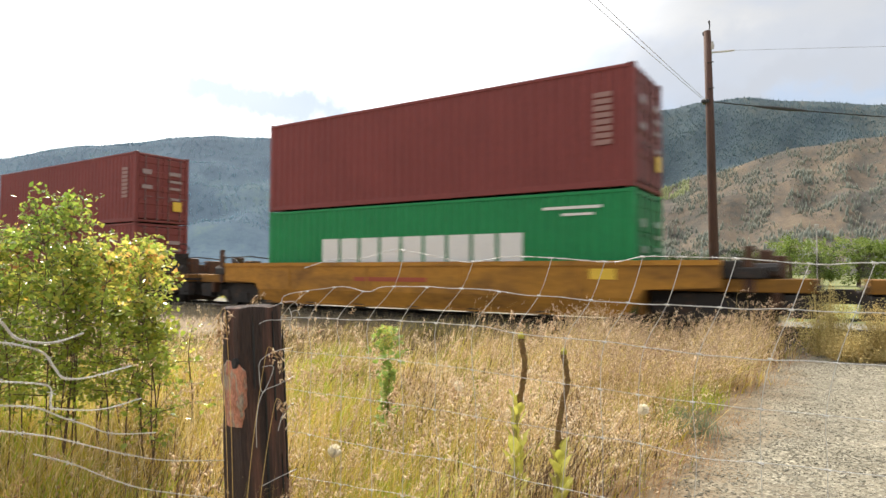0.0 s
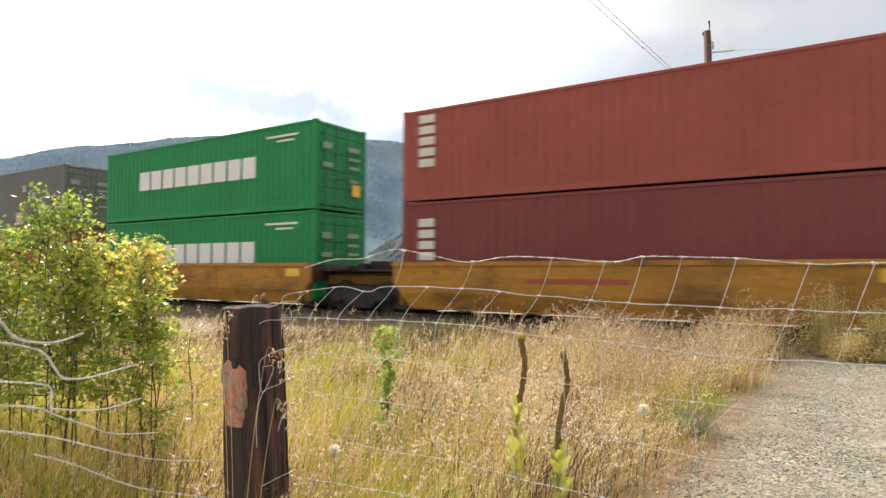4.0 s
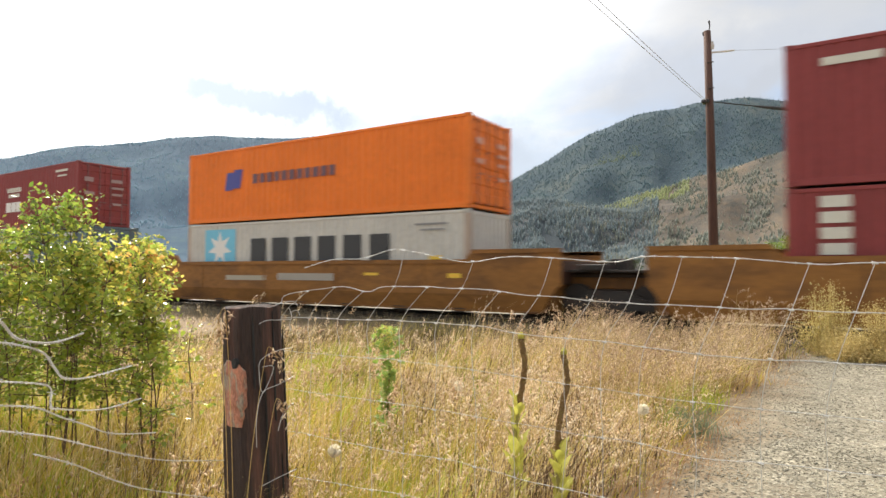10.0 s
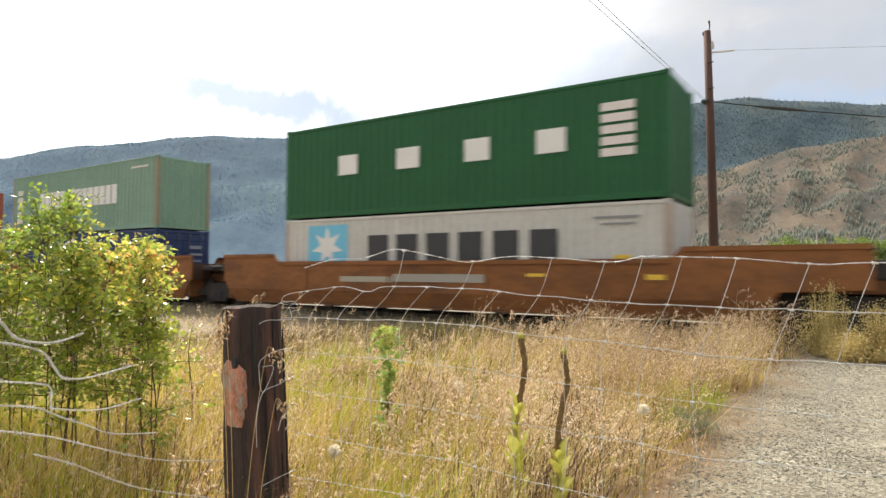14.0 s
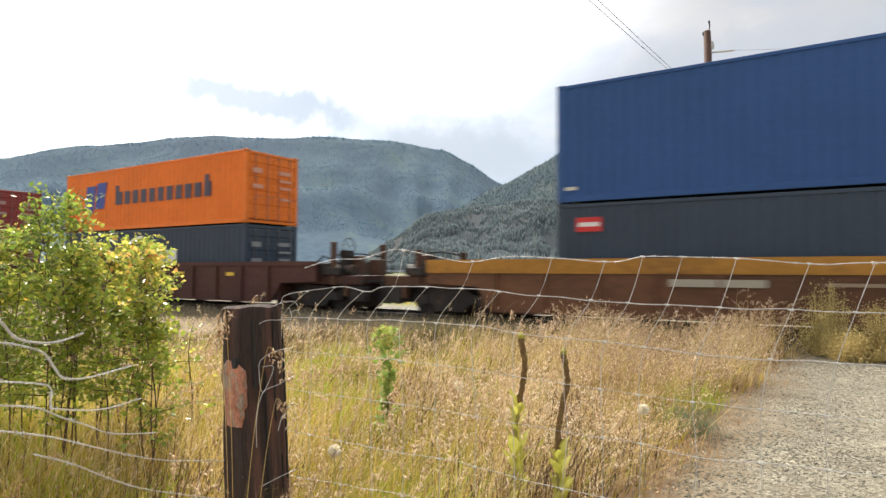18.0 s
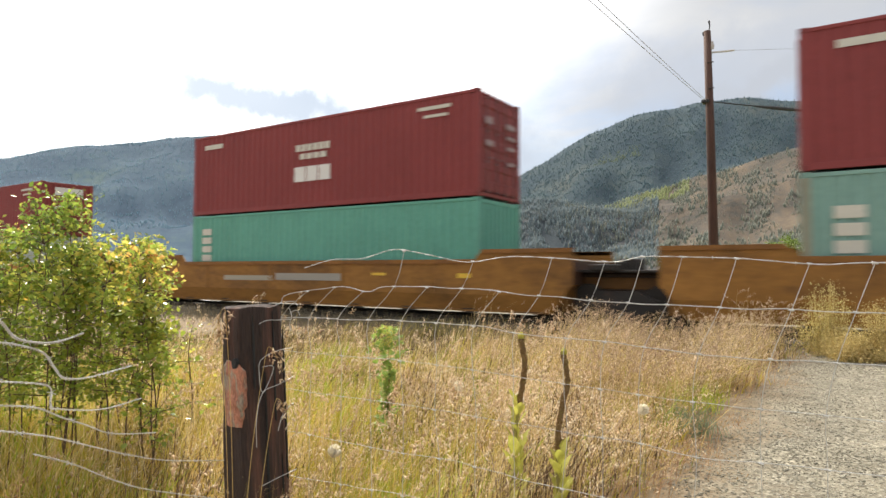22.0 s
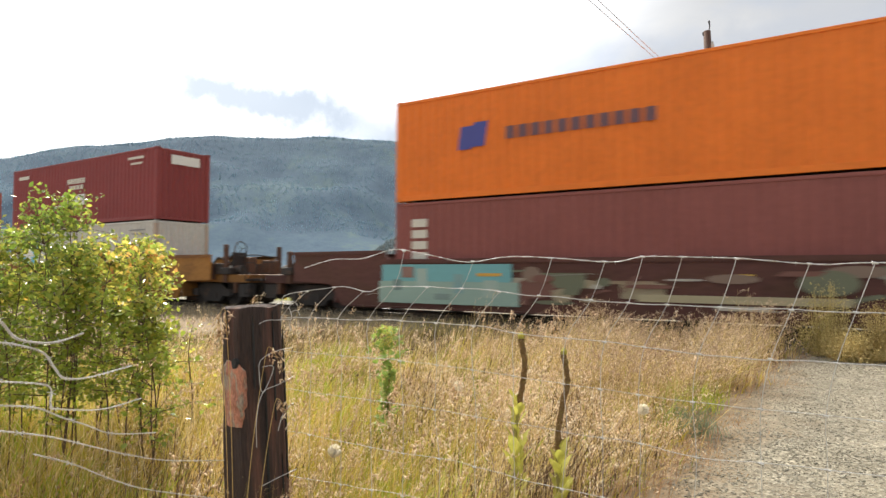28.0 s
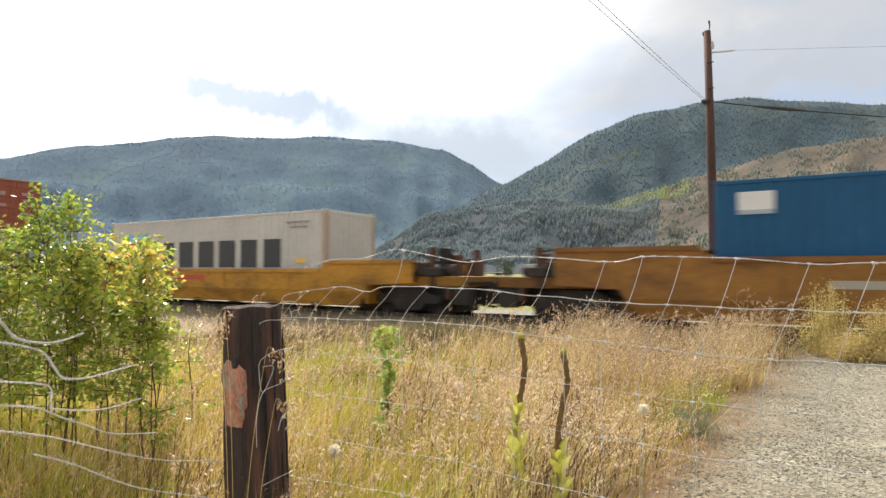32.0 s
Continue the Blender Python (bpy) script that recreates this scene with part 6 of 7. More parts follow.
    tips, head, d = layer("tall_grass", "tall tan grass beside the gravel road", 7000, 5, 6.0, 12.4, (1, 34), (0.36, 0.84), (0.0009, 0.0016), (0.08, 0.55), straw, 1.0, 0.02, 0.85, 0.7, lambda a: max(0.0, min(1.0, (32.0 - a) / 16.0)) ** 1.5)
    tan_m = material("tan_seed_heads", (0.5, 0.36, 0.24), 0.8, spread=0.25, bump=0.0, translucent=0.35, spec=0.25,
                     hue_island=[(0.0, (0.34, 0.22, 0.15)), (0.5, (0.56, 0.41, 0.28)), (1.0, (0.80, 0.66, 0.47))])
    spikelets("tall_seed_heads", "feathery tan seed heads", tips, head, 9, 0.15, 0.011, 0.6, tan_m, 42)
    layer("edge_weeds", "reddish dry weeds along the road's edge", 8000, 6, 2.8, 12.0, (2, 30), (0.06, 0.46), (0.001, 0.002), (0.2, 1.1), rusty, 1.2, 0.22, 0.95, 0.8)
    tips, head, d = layer("pale_plumes", "tall pale plumes standing above the grass", 700, 9, 2.8, 9.0, (10, 56), (0.55, 0.86), (0.0010, 0.0016), (0.05, 0.35), straw, 1.0, 0.0, 0.9, 0.6)
    spikelets("plume_heads", "pale silky plumes of the tall grass", tips, head, 16, 0.16, 0.0105, 0.30, seed_m, 44)
    layer("dead_leaves", "bent dead grass leaves", 6500, 7, 2.0, 11.0, (-4, 74), (0.18, 0.42), (0.0026, 0.0050), (0.7, 1.5), straw, 1.3)
    olive = material("olive_far_grass", (0.25, 0.22, 0.06), 0.8, spread=0.25, bump=0.0, translucent=0.35, spec=0.2,
                     hue_island=[(0.0, (0.13, 0.125, 0.030)), (0.5, (0.27, 0.235, 0.060)), (1.0, (0.42, 0.32, 0.13))])
    layer("rough_grass", "olive and brown rough grass towards the track", 11000, 10, 7.0, 13.2, (-4, 74), (0.18, 0.46), (0.002, 0.0042), (0.2, 1.0), olive, 0.9)
    # dead stems coloured extra dark to paint the shaded gaps between blades
    thatch = material("shade_dark_thatch", (0.12, 0.07, 0.05), 0.9, spread=0.3, bump=0.0, translucent=0.12, spec=0.2,
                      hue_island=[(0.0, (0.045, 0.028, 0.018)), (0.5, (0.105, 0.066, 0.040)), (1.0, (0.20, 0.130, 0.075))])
    layer("thatch", "mauve-brown dead stems, darkened for the shade deep in the grass", 24000, 8, 2.0, 13.0, (-2, 74), (0.14, 0.46), (0.0022, 0.0050), (0.1, 0.9), thatch, 1.25, -0.05, 0.95, 1.3)

    def tuft(name, label, px, d, wide, count, hh, mat):
        p = ahead(px, d)
        x, y = p.x + rng.normal(0, wide, count), p.y + rng.normal(0, wide, count)
        ribbon_blades(name, label, x, y, np.full(count, -0.02), rng.uniform(*hh, count), rng.uniform(0.002, 0.004, count), rng.uniform(0.1, 0.8, count), rng.uniform(0, 6.28, count), mat)
    bluish = material("bluish_grass", (0.2, 0.26, 0.16), 0.7, spread=0.2, bump=0.0, translucent=0.3, hue_island=[(0.0, (0.16, 0.22, 0.12)), (0.5, (0.24, 0.31, 0.19)), (1.0, (0.34, 0.38, 0.24))])
    orange = material("orange_litter", (0.4, 0.2, 0.08), 0.9, spread=0.3, bump=0.0, hue_island=[(0.0, (0.30, 0.14, 0.05)), (0.5, (0.48, 0.25, 0.09)), (1.0, (0.56, 0.36, 0.16))])
    tuft("green_tuft", "fresh green grass tuft at the road's edge", 0.385, 6.3, 0.15, 420, (0.18, 0.38), green)
    tuft("green_sprig", "small bright green plant at the road's edge", 0.43, 6.9, 0.06, 120, (0.05, 0.14), green)
    tuft("bluish_tuft", "blue-green grass tuft at the road's edge", 0.385, 5.3, 0.12, 360, (0.16, 0.34), bluish)
    tuft("orange_litter", "orange-brown dead litter on the road's edge", 0.425, 5.9, 0.17, 700, (0.01, 0.05), orange)
    tuft("brown_litter", "orange-brown dead litter on the road's edge", 0.39, 4.6, 0.22, 500, (0.01, 0.05), orange)
    dull = material("trackside_weeds", (0.3, 0.25, 0.15), 0.8, spread=0.25, bump=0.0, translucent=0.3, spec=0.2,
                    hue_island=[(0.0, (0.075, 0.068, 0.052)), (0.5, (0.150, 0.130, 0.092)), (1.0, (0.29, 0.24, 0.15))])
    n = 12000
    x, y = rng.uniform(-34, -1.2, n), 13.6 - 3.4 * rng.uniform(0, 1, n) ** 0.8
    ribbon_blades("trackside_weeds", "grey-brown weeds along the ballast", x, y, np.full(n, -0.03), rng.uniform(0.15, 0.55, n) * np.clip(0.8 + (13.6 - y) * 0.15, 0.5, 1.1), rng.uniform(0.002, 0.005, n),
                  rng.uniform(0.1, 0.9, n), rng.uniform(0, 6.28, n), dull)
    n = 9000
    x, y = rng.uniform(-60, 3, n), 20.4 + 34.0 * rng.uniform(0, 1, n) ** 2
    ribbon_blades("meadow_grass", "rough pale green grass beyond the track", x, y, np.full(n, -0.05), rng.uniform(0.15, 0.6, n), rng.uniform(0.008, 0.02, n),
                  rng.uniform(0.2, 0.9, n), rng.uniform(0, 6.28, n), lush)
    # one clump of tall stalks with plumes by the post
    n = 60
    x, y = rng.normal(-2.75, 0.28, n), rng.normal(2.35, 0.22, n)
    h = rng.uniform(0.7, 1.18, n)
    head = rng.uniform(0, 6.28, n)
    tips = ribbon_blades("post_stalks", "tall dry grass stalks beside the old post", x, y, np.zeros(n), h, np.full(n, 0.0014), rng.uniform(0.08, 0.3, n), head, straw)
    spikelets("post_plumes", "nodding oat-like plumes beside the old post", tips, head, 14, 0.16, 0.010, 0.9, seed_m, 43)
    for i, (p0, p1, z, d) in enumerate(((-0.318, -0.272, 1.05, 2.44), (-0.325, -0.352, 1.20, 2.46), (-0.332, -0.36, 1.14, 2.42), (-0.300, -0.258, 0.86, 2.40),
                                           (-0.655, -0.672, 0.70, 2.0), (-0.640, -0.652, 0.60, 2.0), (-0.70, -0.690, 0.62, 2.1))):
        a, b = ahead(p0, d), ahead(p1, d)
        line = smooth_line([a, a.lerp(b, 0.3) + Vector((0, 0, z * 0.55)), a.lerp(b, 0.75) + Vector((0, 0, z * 0.95)), b + Vector((0, 0, z)), b + (b - a) * 0.4 + Vector((0, 0, z - 0.09))], 5)
        s = part("grass_stalk", finish(tube(line, [0.0016 - 0.0009 * k / (len(line) - 1) for k in range(len(line))], 5), "grass_stalk"), straw)
        tagged(s, "single dry grass stalk leaning against the old post" if i < 4 else "single dry grass stalk with a tan head under the shrub", "grass", "grass stalks at the post" if i < 4 else "grass stalks under the shrub")
        tip = np.array([line[-1 - k] for k in range(0, 8)])
        head = np.full(8, 1.0)
        h = spikelets("grass_head", "drooping oat-like head of a dry grass stalk", tip, head, 4, 0.05, 0.010 if i < 4 else 0.006, 0.6, seed_m if i < 4 else rusty, 50 + i)
        h.parent = s
        del h["kind"]
        del h["category"]
    n = 2600
    x, y = rng.uniform(-6.2, -2.9, n), rng.uniform(1.1, 3.4, n)
    ribbon_blades("corner_grass", "straw-coloured dry grass under the shrub", x, y, np.zeros(n), rng.uniform(0.25, 0.7, n), np.full(n, 0.0022), rng.uniform(0.1, 0.7, n), rng.uniform(0, 6.28, n), straw)
    n = 6500
    x, y = rng.uniform(-6.4, -1.9, n), rng.uniform(1.2, 4.2, n)
    ribbon_blades("corner_green", "yellow-green grass under the shrub", x, y, np.zeros(n), rng.uniform(0.2, 0.55, n), np.full(n, 0.0028), rng.uniform(0.1, 0.7, n), rng.uniform(0, 6.28, n), lush)


def leaf_cloud(name, centers, size, mat, seed, parent=None, flat=0.6):
    """Folded leaves at centers in one mesh."""
    rng = np.random.RandomState(seed)
    c = np.asarray(centers, float)
    m = len(c)
    up = rng.normal(0, flat, (m, 3))
    up[:, 2] += 0.8
    up /= np.linalg.norm(up, axis=1)[:, None]
    ax = np.cross(up, rng.normal(0, 1, (m, 3)))
    ax /= np.linalg.norm(ax, axis=1)[:, None]
    s = np.cross(up, ax)
    L = (size * rng.uniform(0.6, 1.35, m))[:, None]
    W = L * rng.uniform(0.26, 0.40, m)[:, None]
    v = np.stack([c, c + ax * L * 0.45 + s * W + up * W * 0.35, c + ax * L, c + ax * L * 0.45 - s * W + up * W * 0.35, c + ax * L * 0.5 - up * W * 0.05], 1)
    tri = np.array([(0, 4, 1), (1, 4, 2), (0, 3, 4), (3, 2, 4)])
    faces = (tri[None] + (np.arange(m) * 5)[:, None, None]).reshape(-1, 3)
    return part(name, array_mesh(name, v.reshape(-1, 3), faces, 3), mat, parent)


def build_shrub():
    rng = random.Random(21)
    bark = material("shrub_bark", (0.12, 0.075, 0.05), 0.85, scale=8.0, spread=0.4)
    leaf = material("shrub_leaves", (0.2, 0.3, 0.05), 0.28, spread=0.15, bump=0.0, translucent=0.64, spec=0.6,
                    hue_island=[(0.0, (0.16, 0.245, 0.040)), (0.38, (0.29, 0.37, 0.062)), (0.66, (0.48, 0.485, 0.09)), (0.87, (0.66, 0.52, 0.12)), (1.0, (0.78, 0.40, 0.11))])
    shrub = root("leafy_shrub", pose(-4.2, 2.3, 0.0), "bushy yellow-green shrub with thin bare stems", "shrub")
    tops = [(-0.90, 1.68), (-0.78, 1.68), (-0.71, 1.64), (-0.66, 1.68), (-0.618, 1.76), (-0.585, 1.80), (-0.56, 1.76), (-0.535, 1.60), (-0.51, 1.60), (-0.485, 1.60),
            (-0.455, 1.46), (-0.435, 1.36)]
    origin = Vector((-4.2, 2.3, 0.0))
    leaves = []
    stems = 44
    for i in range(stems):
        f = i / (stems - 1)
        px = -0.90 + 0.455 * f + rng.uniform(-0.015, 0.015)
        top = next((a[1] + (b[1] - a[1]) * (px - a[0]) / (b[0] - a[0]) for a, b in zip(tops, tops[1:]) if px <= b[0]), 1.3)
        d = 4.15 + rng.uniform(-0.5, 0.5)
        h = top * rng.uniform(0.70, 1.04)
        foot = ahead(px * 0.93 - 0.035 + rng.uniform(-0.02, 0.02), d + rng.uniform(-0.1, 0.1))
        tip = ahead(px, d) + Vector((rng.uniform(-0.08, 0.08), rng.uniform(-0.08, 0.08), h))
        line = smooth_line([foot, foot.lerp(tip, 0.35) + Vector((rng.uniform(-0.10, 0.10), rng.uniform(-0.10, 0.10), 0)),
                            foot.lerp(tip, 0.7) + Vector((rng.uniform(-0.07, 0.07), rng.uniform(-0.07, 0.07), 0)), tip], 4)
        bm = bmesh.new()
        add_tube(bm, [p - origin for p in line], [0.0052 - 0.0035 * k / (len(line) - 1) for k in range(len(line))], 6)
        for k in range(rng.randint(26, 33)):
            g = 1.0 - 0.64 * rng.random() ** 1.8
            p = line[min(len(line) - 1, int(g * (len(line) - 1)))]
            a = rng.uniform(0, 6.283)
            reach = rng.uniform(0.06, 0.36) * (1.35 - 0.75 * g)
            q = p + Vector((math.cos(a) * reach, math.sin(a) * reach, rng.uniform(-0.03, 0.16)))
            add_tube(bm, [p - origin, p.lerp(q, 0.5) - origin + Vector((0, 0, 0.02)), q - origin], [0.0028, 0.002, 0.001], 4, cap=False)
            for j in range(rng.randint(13, 19)):
                w = p.lerp(q, rng.uniform(0.25, 1.08)) + Vector([rng.gauss(0, 0.022) for _ in range(3)])
                leaves.append(w - origin)
        part("stem", finish(bm, "stem"), bark, shrub)
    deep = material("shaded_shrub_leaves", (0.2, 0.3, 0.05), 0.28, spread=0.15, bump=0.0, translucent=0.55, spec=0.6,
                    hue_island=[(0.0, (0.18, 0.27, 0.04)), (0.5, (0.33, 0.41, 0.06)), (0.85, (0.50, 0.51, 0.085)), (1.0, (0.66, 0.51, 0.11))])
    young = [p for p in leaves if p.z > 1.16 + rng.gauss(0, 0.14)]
    chosen = set(map(id, young))
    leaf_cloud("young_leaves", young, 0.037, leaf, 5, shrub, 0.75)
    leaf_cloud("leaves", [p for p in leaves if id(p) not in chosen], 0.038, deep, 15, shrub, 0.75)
    # a spindly young shoot on its own
    shoot = root("young_sapling", pose(-4.0, 2.79, 0.0), "spindly young sapling with a few green leaves", "sapling")
    line = smooth_line([(0, 0, 0), (0.03, 0.02, 0.4), (0.0, 0.0, 0.75), (0.02, 0.02, 0.98)], 5)
    part("stem", finish(tube(line, [0.006 - 0.004 * k / (len(line) - 1) for k in range(len(line))], 6), "stem"), bark, shoot)
    pts = [line[int(rng.uniform(0.5, 1) * (len(line) - 1))] + Vector((rng.gauss(0, 0.05), rng.gauss(0, 0.05), rng.gauss(0, 0.02))) for _ in range(60)]
    leaf_cloud("leaves", pts, 0.036, leaf, 6, shoot)


def build_weeds():
    rng = random.Random(31)
    fresh = material("weed_leaves", (0.2, 0.3, 0.05), 0.55, spread=0.2, bump=0.0, translucent=0.45,
                     hue_island=[(0.0, (0.17, 0.27, 0.05)), (0.5, (0.30, 0.41, 0.09)), (1.0, (0.44, 0.50, 0.14))])
    pale = material("mullein_leaves", (0.5, 0.5, 0.1), 0.6, spread=0.25, bump=0.2, translucent=0.5, hue_island=[(0.0, (0.38, 0.42, 0.09)), (0.6, (0.60, 0.54, 0.11)), (1.0, (0.76, 0.56, 0.15))])
    spike = material("mullein_spike", (0.25, 0.15, 0.06), 0.95, scale=25.0, spread=0.5, bump=1.0, bump_scale=120.0, second=(0.30, 0.26, 0.07), second_scale=20.0)
    stalk = material("weed_stalk", (0.30, 0.26, 0.08), 0.8, spread=0.3)
    weed = root("tall_green_weed", pose(-2.62, 3.34, 0), "tall leafy green weed in the dry grass", "weed")
    part("stalk", finish(tube([(0, 0, 0), (0.02, 0, 0.5), (0.0, 0.01, 0.95)], [0.006, 0.005, 0.002], 6), "stalk"), stalk, weed)
    pts = []
    for i in range(330):
        f = rng.uniform(0.3, 1.0)
        a, q = rng.uniform(0, 6.28), rng.uniform(0.01, 0.10) * (0.75 + 0.45 * math.sin(9.0 * f))
        pts.append((math.cos(a) * q, math.sin(a) * q, 0.97 * f))
    leaf_cloud("leaves", pts, 0.050, fresh, 7, weed)
    pts = [(rng.gauss(0, 0.045), rng.gauss(0, 0.045), 0.92 + rng.uniform(-0.07, 0.06)) for _ in range(420)]
    leaf_cloud("flower_head", pts, 0.014, pale, 8, weed)["kind"] = "stuff"
    for x, y, h, b in ((-1.49, 3.02, 0.99, 0.66), (-1.29, 3.12, 0.91, 0.40)):
        m = root("mullein", pose(x, y, 0), "withered mullein with a brown spike and yellowing leaves", "mullein", "mulleins by the fence")
        line = smooth_line([(0.03, -0.02, 0), (-0.02, 0.0, 0.35), (0.0, 0.0, 0.6), (0.035, 0.01, h * 0.85), (0.02, 0.0, h)], 4)
        part("stalk", finish(tube(line, [0.012 - 0.004 * k / (len(line) - 1) for k in range(len(line))], 8), "stalk"), stalk, m)
        sp = [p for p in line if p.z > b] + [Vector((0.02, 0, h + 0.02))]
        bm = bmesh.new()
        add_tube(bm, smooth_line(sp, 5), 0.0145, 9)
        for v in bm.verts:
            v.co += Vector([rng.gauss(0, 0.0022) for _ in range(3)])
        part("flower_spike", finish(bm, "flower_spike"), spike, m)
        part("spike_tip", finish(tube([(0.02, 0, h + 0.01), (0.02, 0, h + 0.03), (0.022, 0, h + 0.045)], [0.016, 0.018, 0.006], 8), "spike_tip"), pale, m)
        for i in range(22 if b > 0.5 else 14):
            f = i / (21 if b > 0.5 else 13)
            z = 0.06 + (b * 0.92) * f
            a = 2.4 * i + rng.uniform(-0.4, 0.4)
            L, W = (0.26 - 0.14 * f) * rng.uniform(0.6, 1.25), (0.050 - 0.028 * f) * rng.uniform(0.6, 1.3)
            d, s = Vector((math.cos(a), math.sin(a), 0)), Vector((-math.sin(a), math.cos(a), 0))
            bm = bmesh.new()
            rows = []
            for k in range(6):
                g = k / 5
                c = Vector((0.0, 0, z)) + d * (L * g * 0.42) + Vector((0, 0, L * (1.05 * g - 0.35 * g * g)))
                w = W * math.sin(math.pi * min(1.0, 0.12 + g * 0.88)) * rng.uniform(0.65, 1.15)
                rows.append([bm.verts.new(c - s * w + Vector((0, 0, 0.25 * w))), bm.verts.new(c), bm.verts.new(c + s * w + Vector((0, 0, 0.25 * w)))])
            for r0, r1 in zip(rows, rows[1:]):
                for q in range(2):
                    bm.faces.new((r0[q], r0[q + 1], r1[q + 1], r1[q]))
            part("leaf", smooth_mesh(finish(bm, "leaf")), pale, m)
    puff = material("seed_puff", (0.92, 0.88, 0.78), 0.9, spread=0.1, bump=0.0, translucent=0.6)
    for x, y, z in ((-2.09, 2.26, 0.49), (-1.62, 3.3, 0.62), (-0.99, 3.6, 0.58), (-2.0, 3.25, 0.66)):
        p = root("seed_clock", pose(x, y, 0), "white fluffy seed clock on a thin stalk", "seed head", "seed clocks in the grass")
        part("stalk", finish(tube([(0, 0, 0), (0.01, 0, z * 0.6), (0, 0, z)], 0.002, 5), "stalk"), stalk, p)
        bm = bmesh.new()
        for i in range(150):
            v = Vector((rng.gauss(0, 1), rng.gauss(0, 1), rng.gauss(0, 1))).normalized()
            add_tube(bm, [Vector((0, 0, z)), Vector((0, 0, z)) + v * 0.032], [0.0004, 0.0040], 3)
        part("fluff", finish(bm, "fluff"), puff, p)
    # dry twiggy bush across the road from the fence
    dry = material("dry_bush_twigs", (0.3, 0.25, 0.1), 0.8, spread=0.2, bump=0.0, translucent=0.4,
                   hue_island=[(0.0, (0.40, 0.30, 0.12)), (0.5, (0.58, 0.46, 0.18)), (1.0, (0.72, 0.58, 0.30))])
    olive = material("olive_bush_leaves", (0.3, 0.3, 0.1), 0.8, spread=0.2, bump=0.0, translucent=0.4, hue_island=[(0.0, (0.42, 0.35, 0.12)), (0.5, (0.58, 0.49, 0.19)), (1.0, (0.76, 0.62, 0.31))])
    r = np.random.RandomState(9)
    for x0, y0, h, w in ((-0.33, 12.2, 1.24, 0.50), (0.42, 11.9, 0.92, 0.50), (0.02, 11.5, 0.50, 0.45), (1.1, 12.0, 0.95, 0.5)):
        bush = root("dry_bush", pose(x0, y0, 0), "tan dry bush of fine twigs beside the crossing", "bush", "dry bushes by the crossing")
        bm = bmesh.new()
        pts = []
        for k in range(150):
            a, z = r.uniform(0, 6.28), h * r.uniform(0.25, 1.0)
            q = w * math.sqrt(max(0.05, 1.0 - (z / h) ** 2)) * r.uniform(0.3, 1.2)
            tip = Vector((math.cos(a) * q, math.sin(a) * q, z))
            add_tube(bm, [(tip.x * 0.5, tip.y * 0.5, 0), (tip.x * 0.8, tip.y * 0.8, z * 0.5), tip], [0.004, 0.003, 0.001], 4, cap=False)
            for s in range(44):
                f = r.uniform(0.05, 1.05)
                pts.append(Vector((tip.x * (0.5 + 0.5 * f), tip.y * (0.5 + 0.5 * f), z * f)) + Vector((r.normal(0, 0.05), r.normal(0, 0.05), r.normal(0, 0.04))))
        part("branchwork", finish(bm, "branchwork"), dry, bush)
        leaf_cloud("leaves", pts, 0.026, dry if h < 1.1 else olive, 91 + int(10 * h), bush, 1.0)


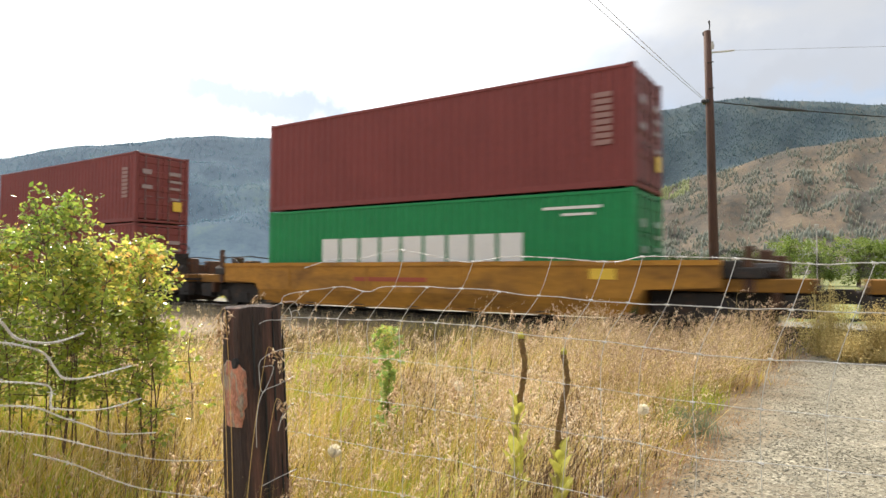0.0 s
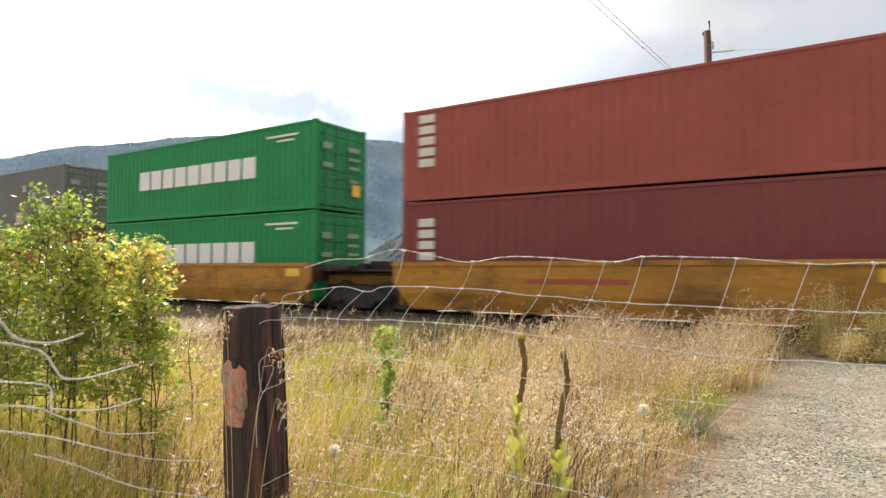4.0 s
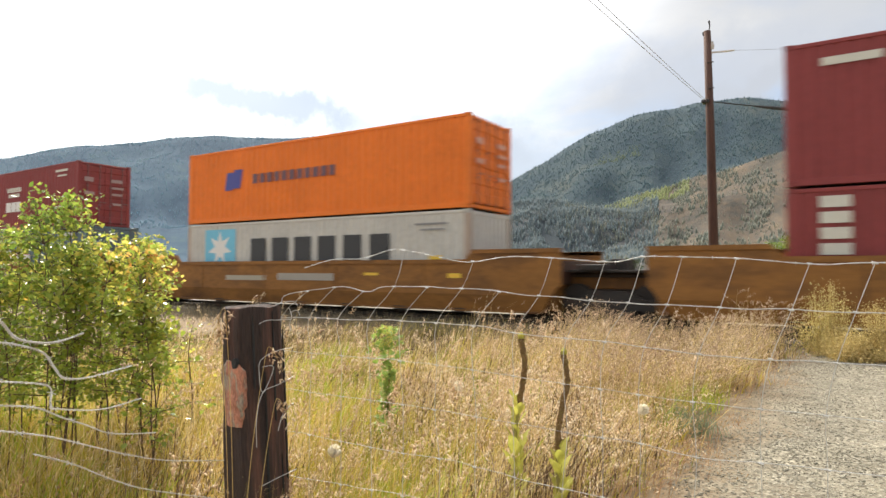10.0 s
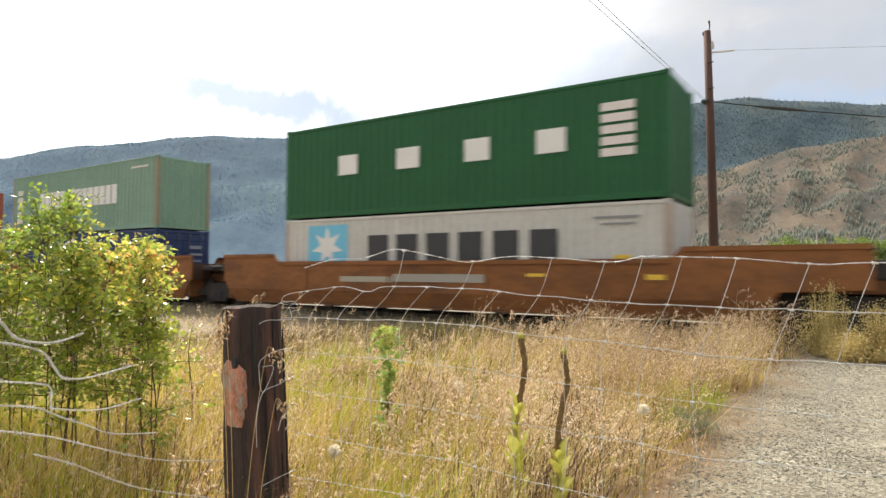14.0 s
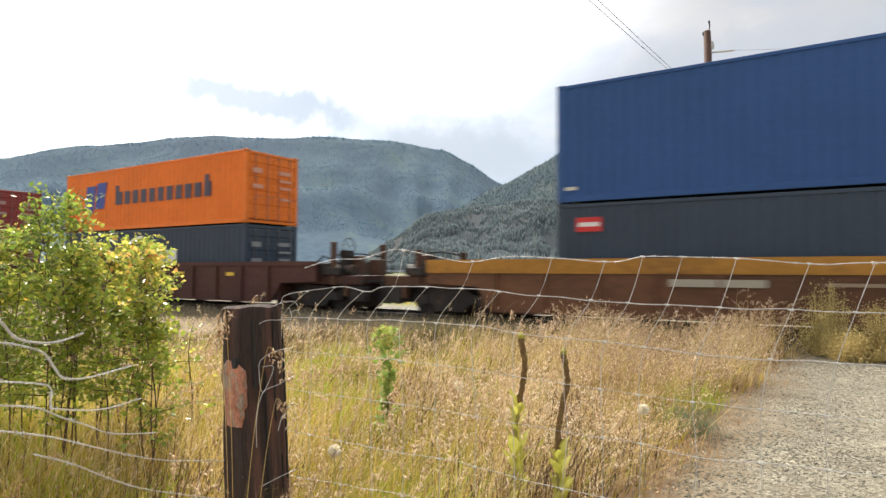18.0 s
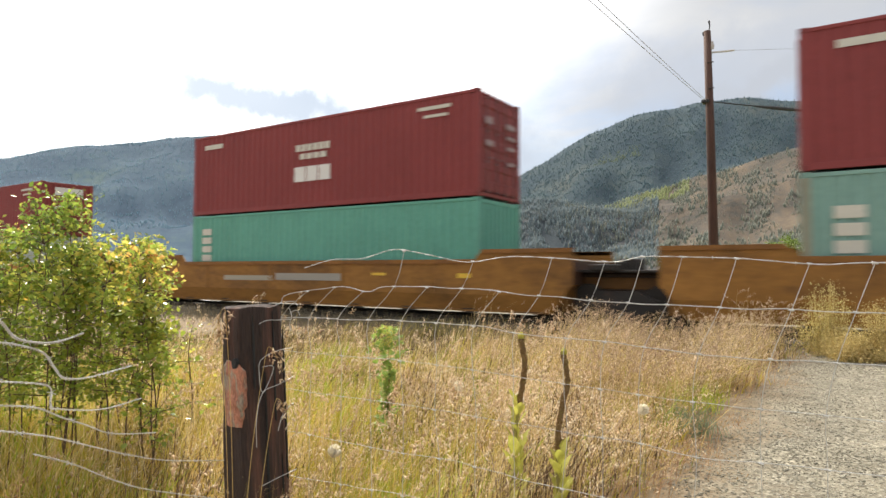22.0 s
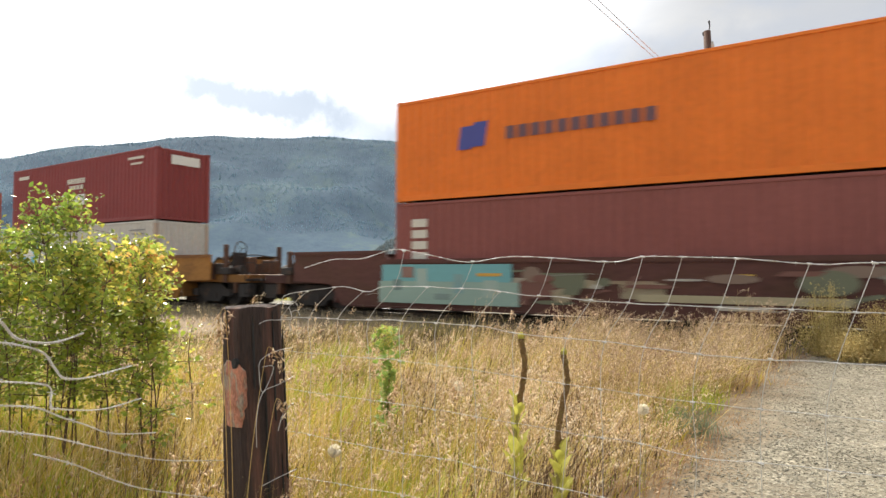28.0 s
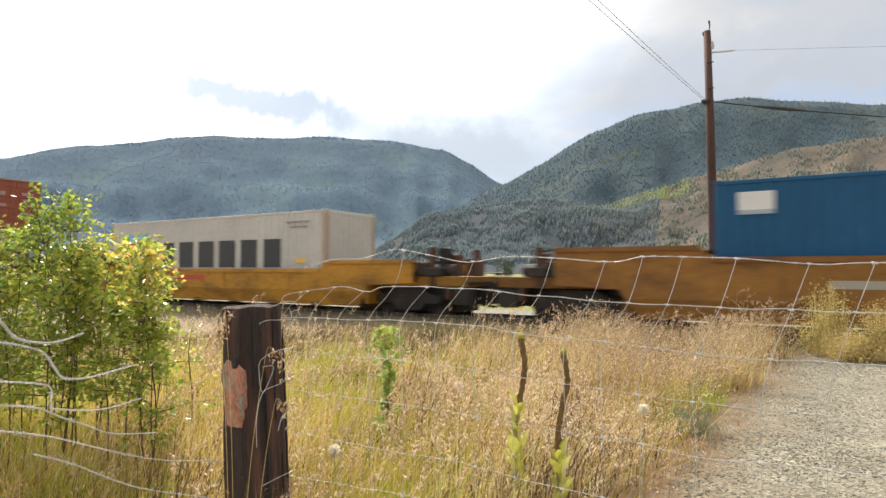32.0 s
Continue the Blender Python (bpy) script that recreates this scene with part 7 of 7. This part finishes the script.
def build_trees():
    bark = material("tree_bark", (0.10, 0.075, 0.055), 0.95, scale=2.0, spread=0.4, bump=0.6)
    bright = material("willow_leaves", (0.2, 0.3, 0.05), 0.6, spread=0.2, bump=0.0, translucent=0.4, hue_island=[(0.0, (0.10, 0.15, 0.03)), (0.6, (0.18, 0.25, 0.045)), (1.0, (0.28, 0.33, 0.07))])
    dull = material("poplar_leaves", (0.1, 0.15, 0.04), 0.7, spread=0.2, bump=0.0, translucent=0.3, hue_island=[(0.0, (0.03, 0.055, 0.02)), (0.6, (0.065, 0.10, 0.03)), (1.0, (0.11, 0.14, 0.045))])
    for i, (px, d, h, w, mat, words) in enumerate((
        (0.555, 68, 5.9, 3.2, bright, "bright green willow beyond the track"), (0.600, 70, 5.3, 2.6, bright, "bright green willow beyond the track"),
        (0.665, 66, 5.6, 2.8, bright, "bright green willow beyond the track"), (0.72, 64, 5.0, 2.6, bright, "bright green willow beyond the track"),
        (0.50, 105, 5.8, 2.8, dull, "dark green tree beyond the track"), (0.47, 120, 6.2, 3.0, dull, "dark green tree beyond the track"),
        (0.435, 118, 5.2, 3.0, dull, "dark green tree beyond the track"), (0.40, 130, 6.0, 3.2, dull, "dark green tree beyond the track"),
        (0.36, 125, 5.0, 2.6, dull, "dark green tree beyond the track"), (0.30, 150, 5.2, 3.0, dull, "dark green tree beyond the track"),
        (0.62, 110, 7.0, 3.4, dull, "dark green tree beyond the track"), (0.69, 115, 7.2, 3.4, dull, "dark green tree beyond the track"),
        (0.10, 190, 5.0, 3.4, dull, "dark green tree beyond the track"), (0.02, 200, 5.4, 3.6, dull, "dark green tree beyond the track"),
        (-0.12, 230, 5.0, 4.0, dull, "dark green tree beyond the track"))):
        rng = random.Random(60 + i)
        p = ahead(px, d)
        tree = root("tree", pose(p.x, p.y, 0), words, "tree", "trees across the valley floor")
        bm = bmesh.new()
        add_tube(bm, [(0, 0, -0.2), (0.1, 0, h * 0.3), (0, 0.1, h * 0.7)], [0.22, 0.16, 0.06], 8)
        ends = []
        for k in range(9):
            a, z = rng.uniform(0, 6.28), h * rng.uniform(0.2, 0.55)
            e = Vector((math.cos(a) * w * rng.uniform(0.4, 0.9), math.sin(a) * w * rng.uniform(0.4, 0.9), z + h * rng.uniform(0.05, 0.35)))
            add_tube(bm, [(0, 0, z), Vector((0, 0, z)).lerp(e, 0.5) + Vector((0, 0, 0.2)), e], [0.09, 0.06, 0.02], 5)
            ends.append(e)
        part("trunk", finish(bm, "trunk"), bark, tree)
        pts = []
        for k in range(60):
            u = Vector((rng.gauss(0, 0.45), rng.gauss(0, 0.45), rng.uniform(-0.9, 0.95)))
            c = Vector((u.x * w, u.y * w, h * 0.50 + u.z * h * 0.47))
            if math.hypot(u.x, u.y) > 1.05 * math.sqrt(max(0.05, 1 - 0.8 * u.z ** 2)):
                continue
            for j in range(70):
                pts.append(c + Vector((rng.gauss(0, 0.30), rng.gauss(0, 0.30), rng.gauss(0, 0.22))))
        leaf_cloud("crown", pts, 0.22, mat, 70 + i, tree)
    mast = root("marker_mast", pose(-0.72, 19.2, 0), "slim white marker mast beside the crossing", "mast")
    part("shaft", finish(tube([(0, 0, -0.1), (0, 0, 2.6)], 0.017, 8), "shaft"), CERAMIC, mast)
    part("cap", finish(box(-0.05, 0.05, -0.05, 0.05, 2.56, 2.66, 0.01), "cap"), CERAMIC, mast)


build_grass()
build_shrub()
build_weeds()
build_trees()

motions()
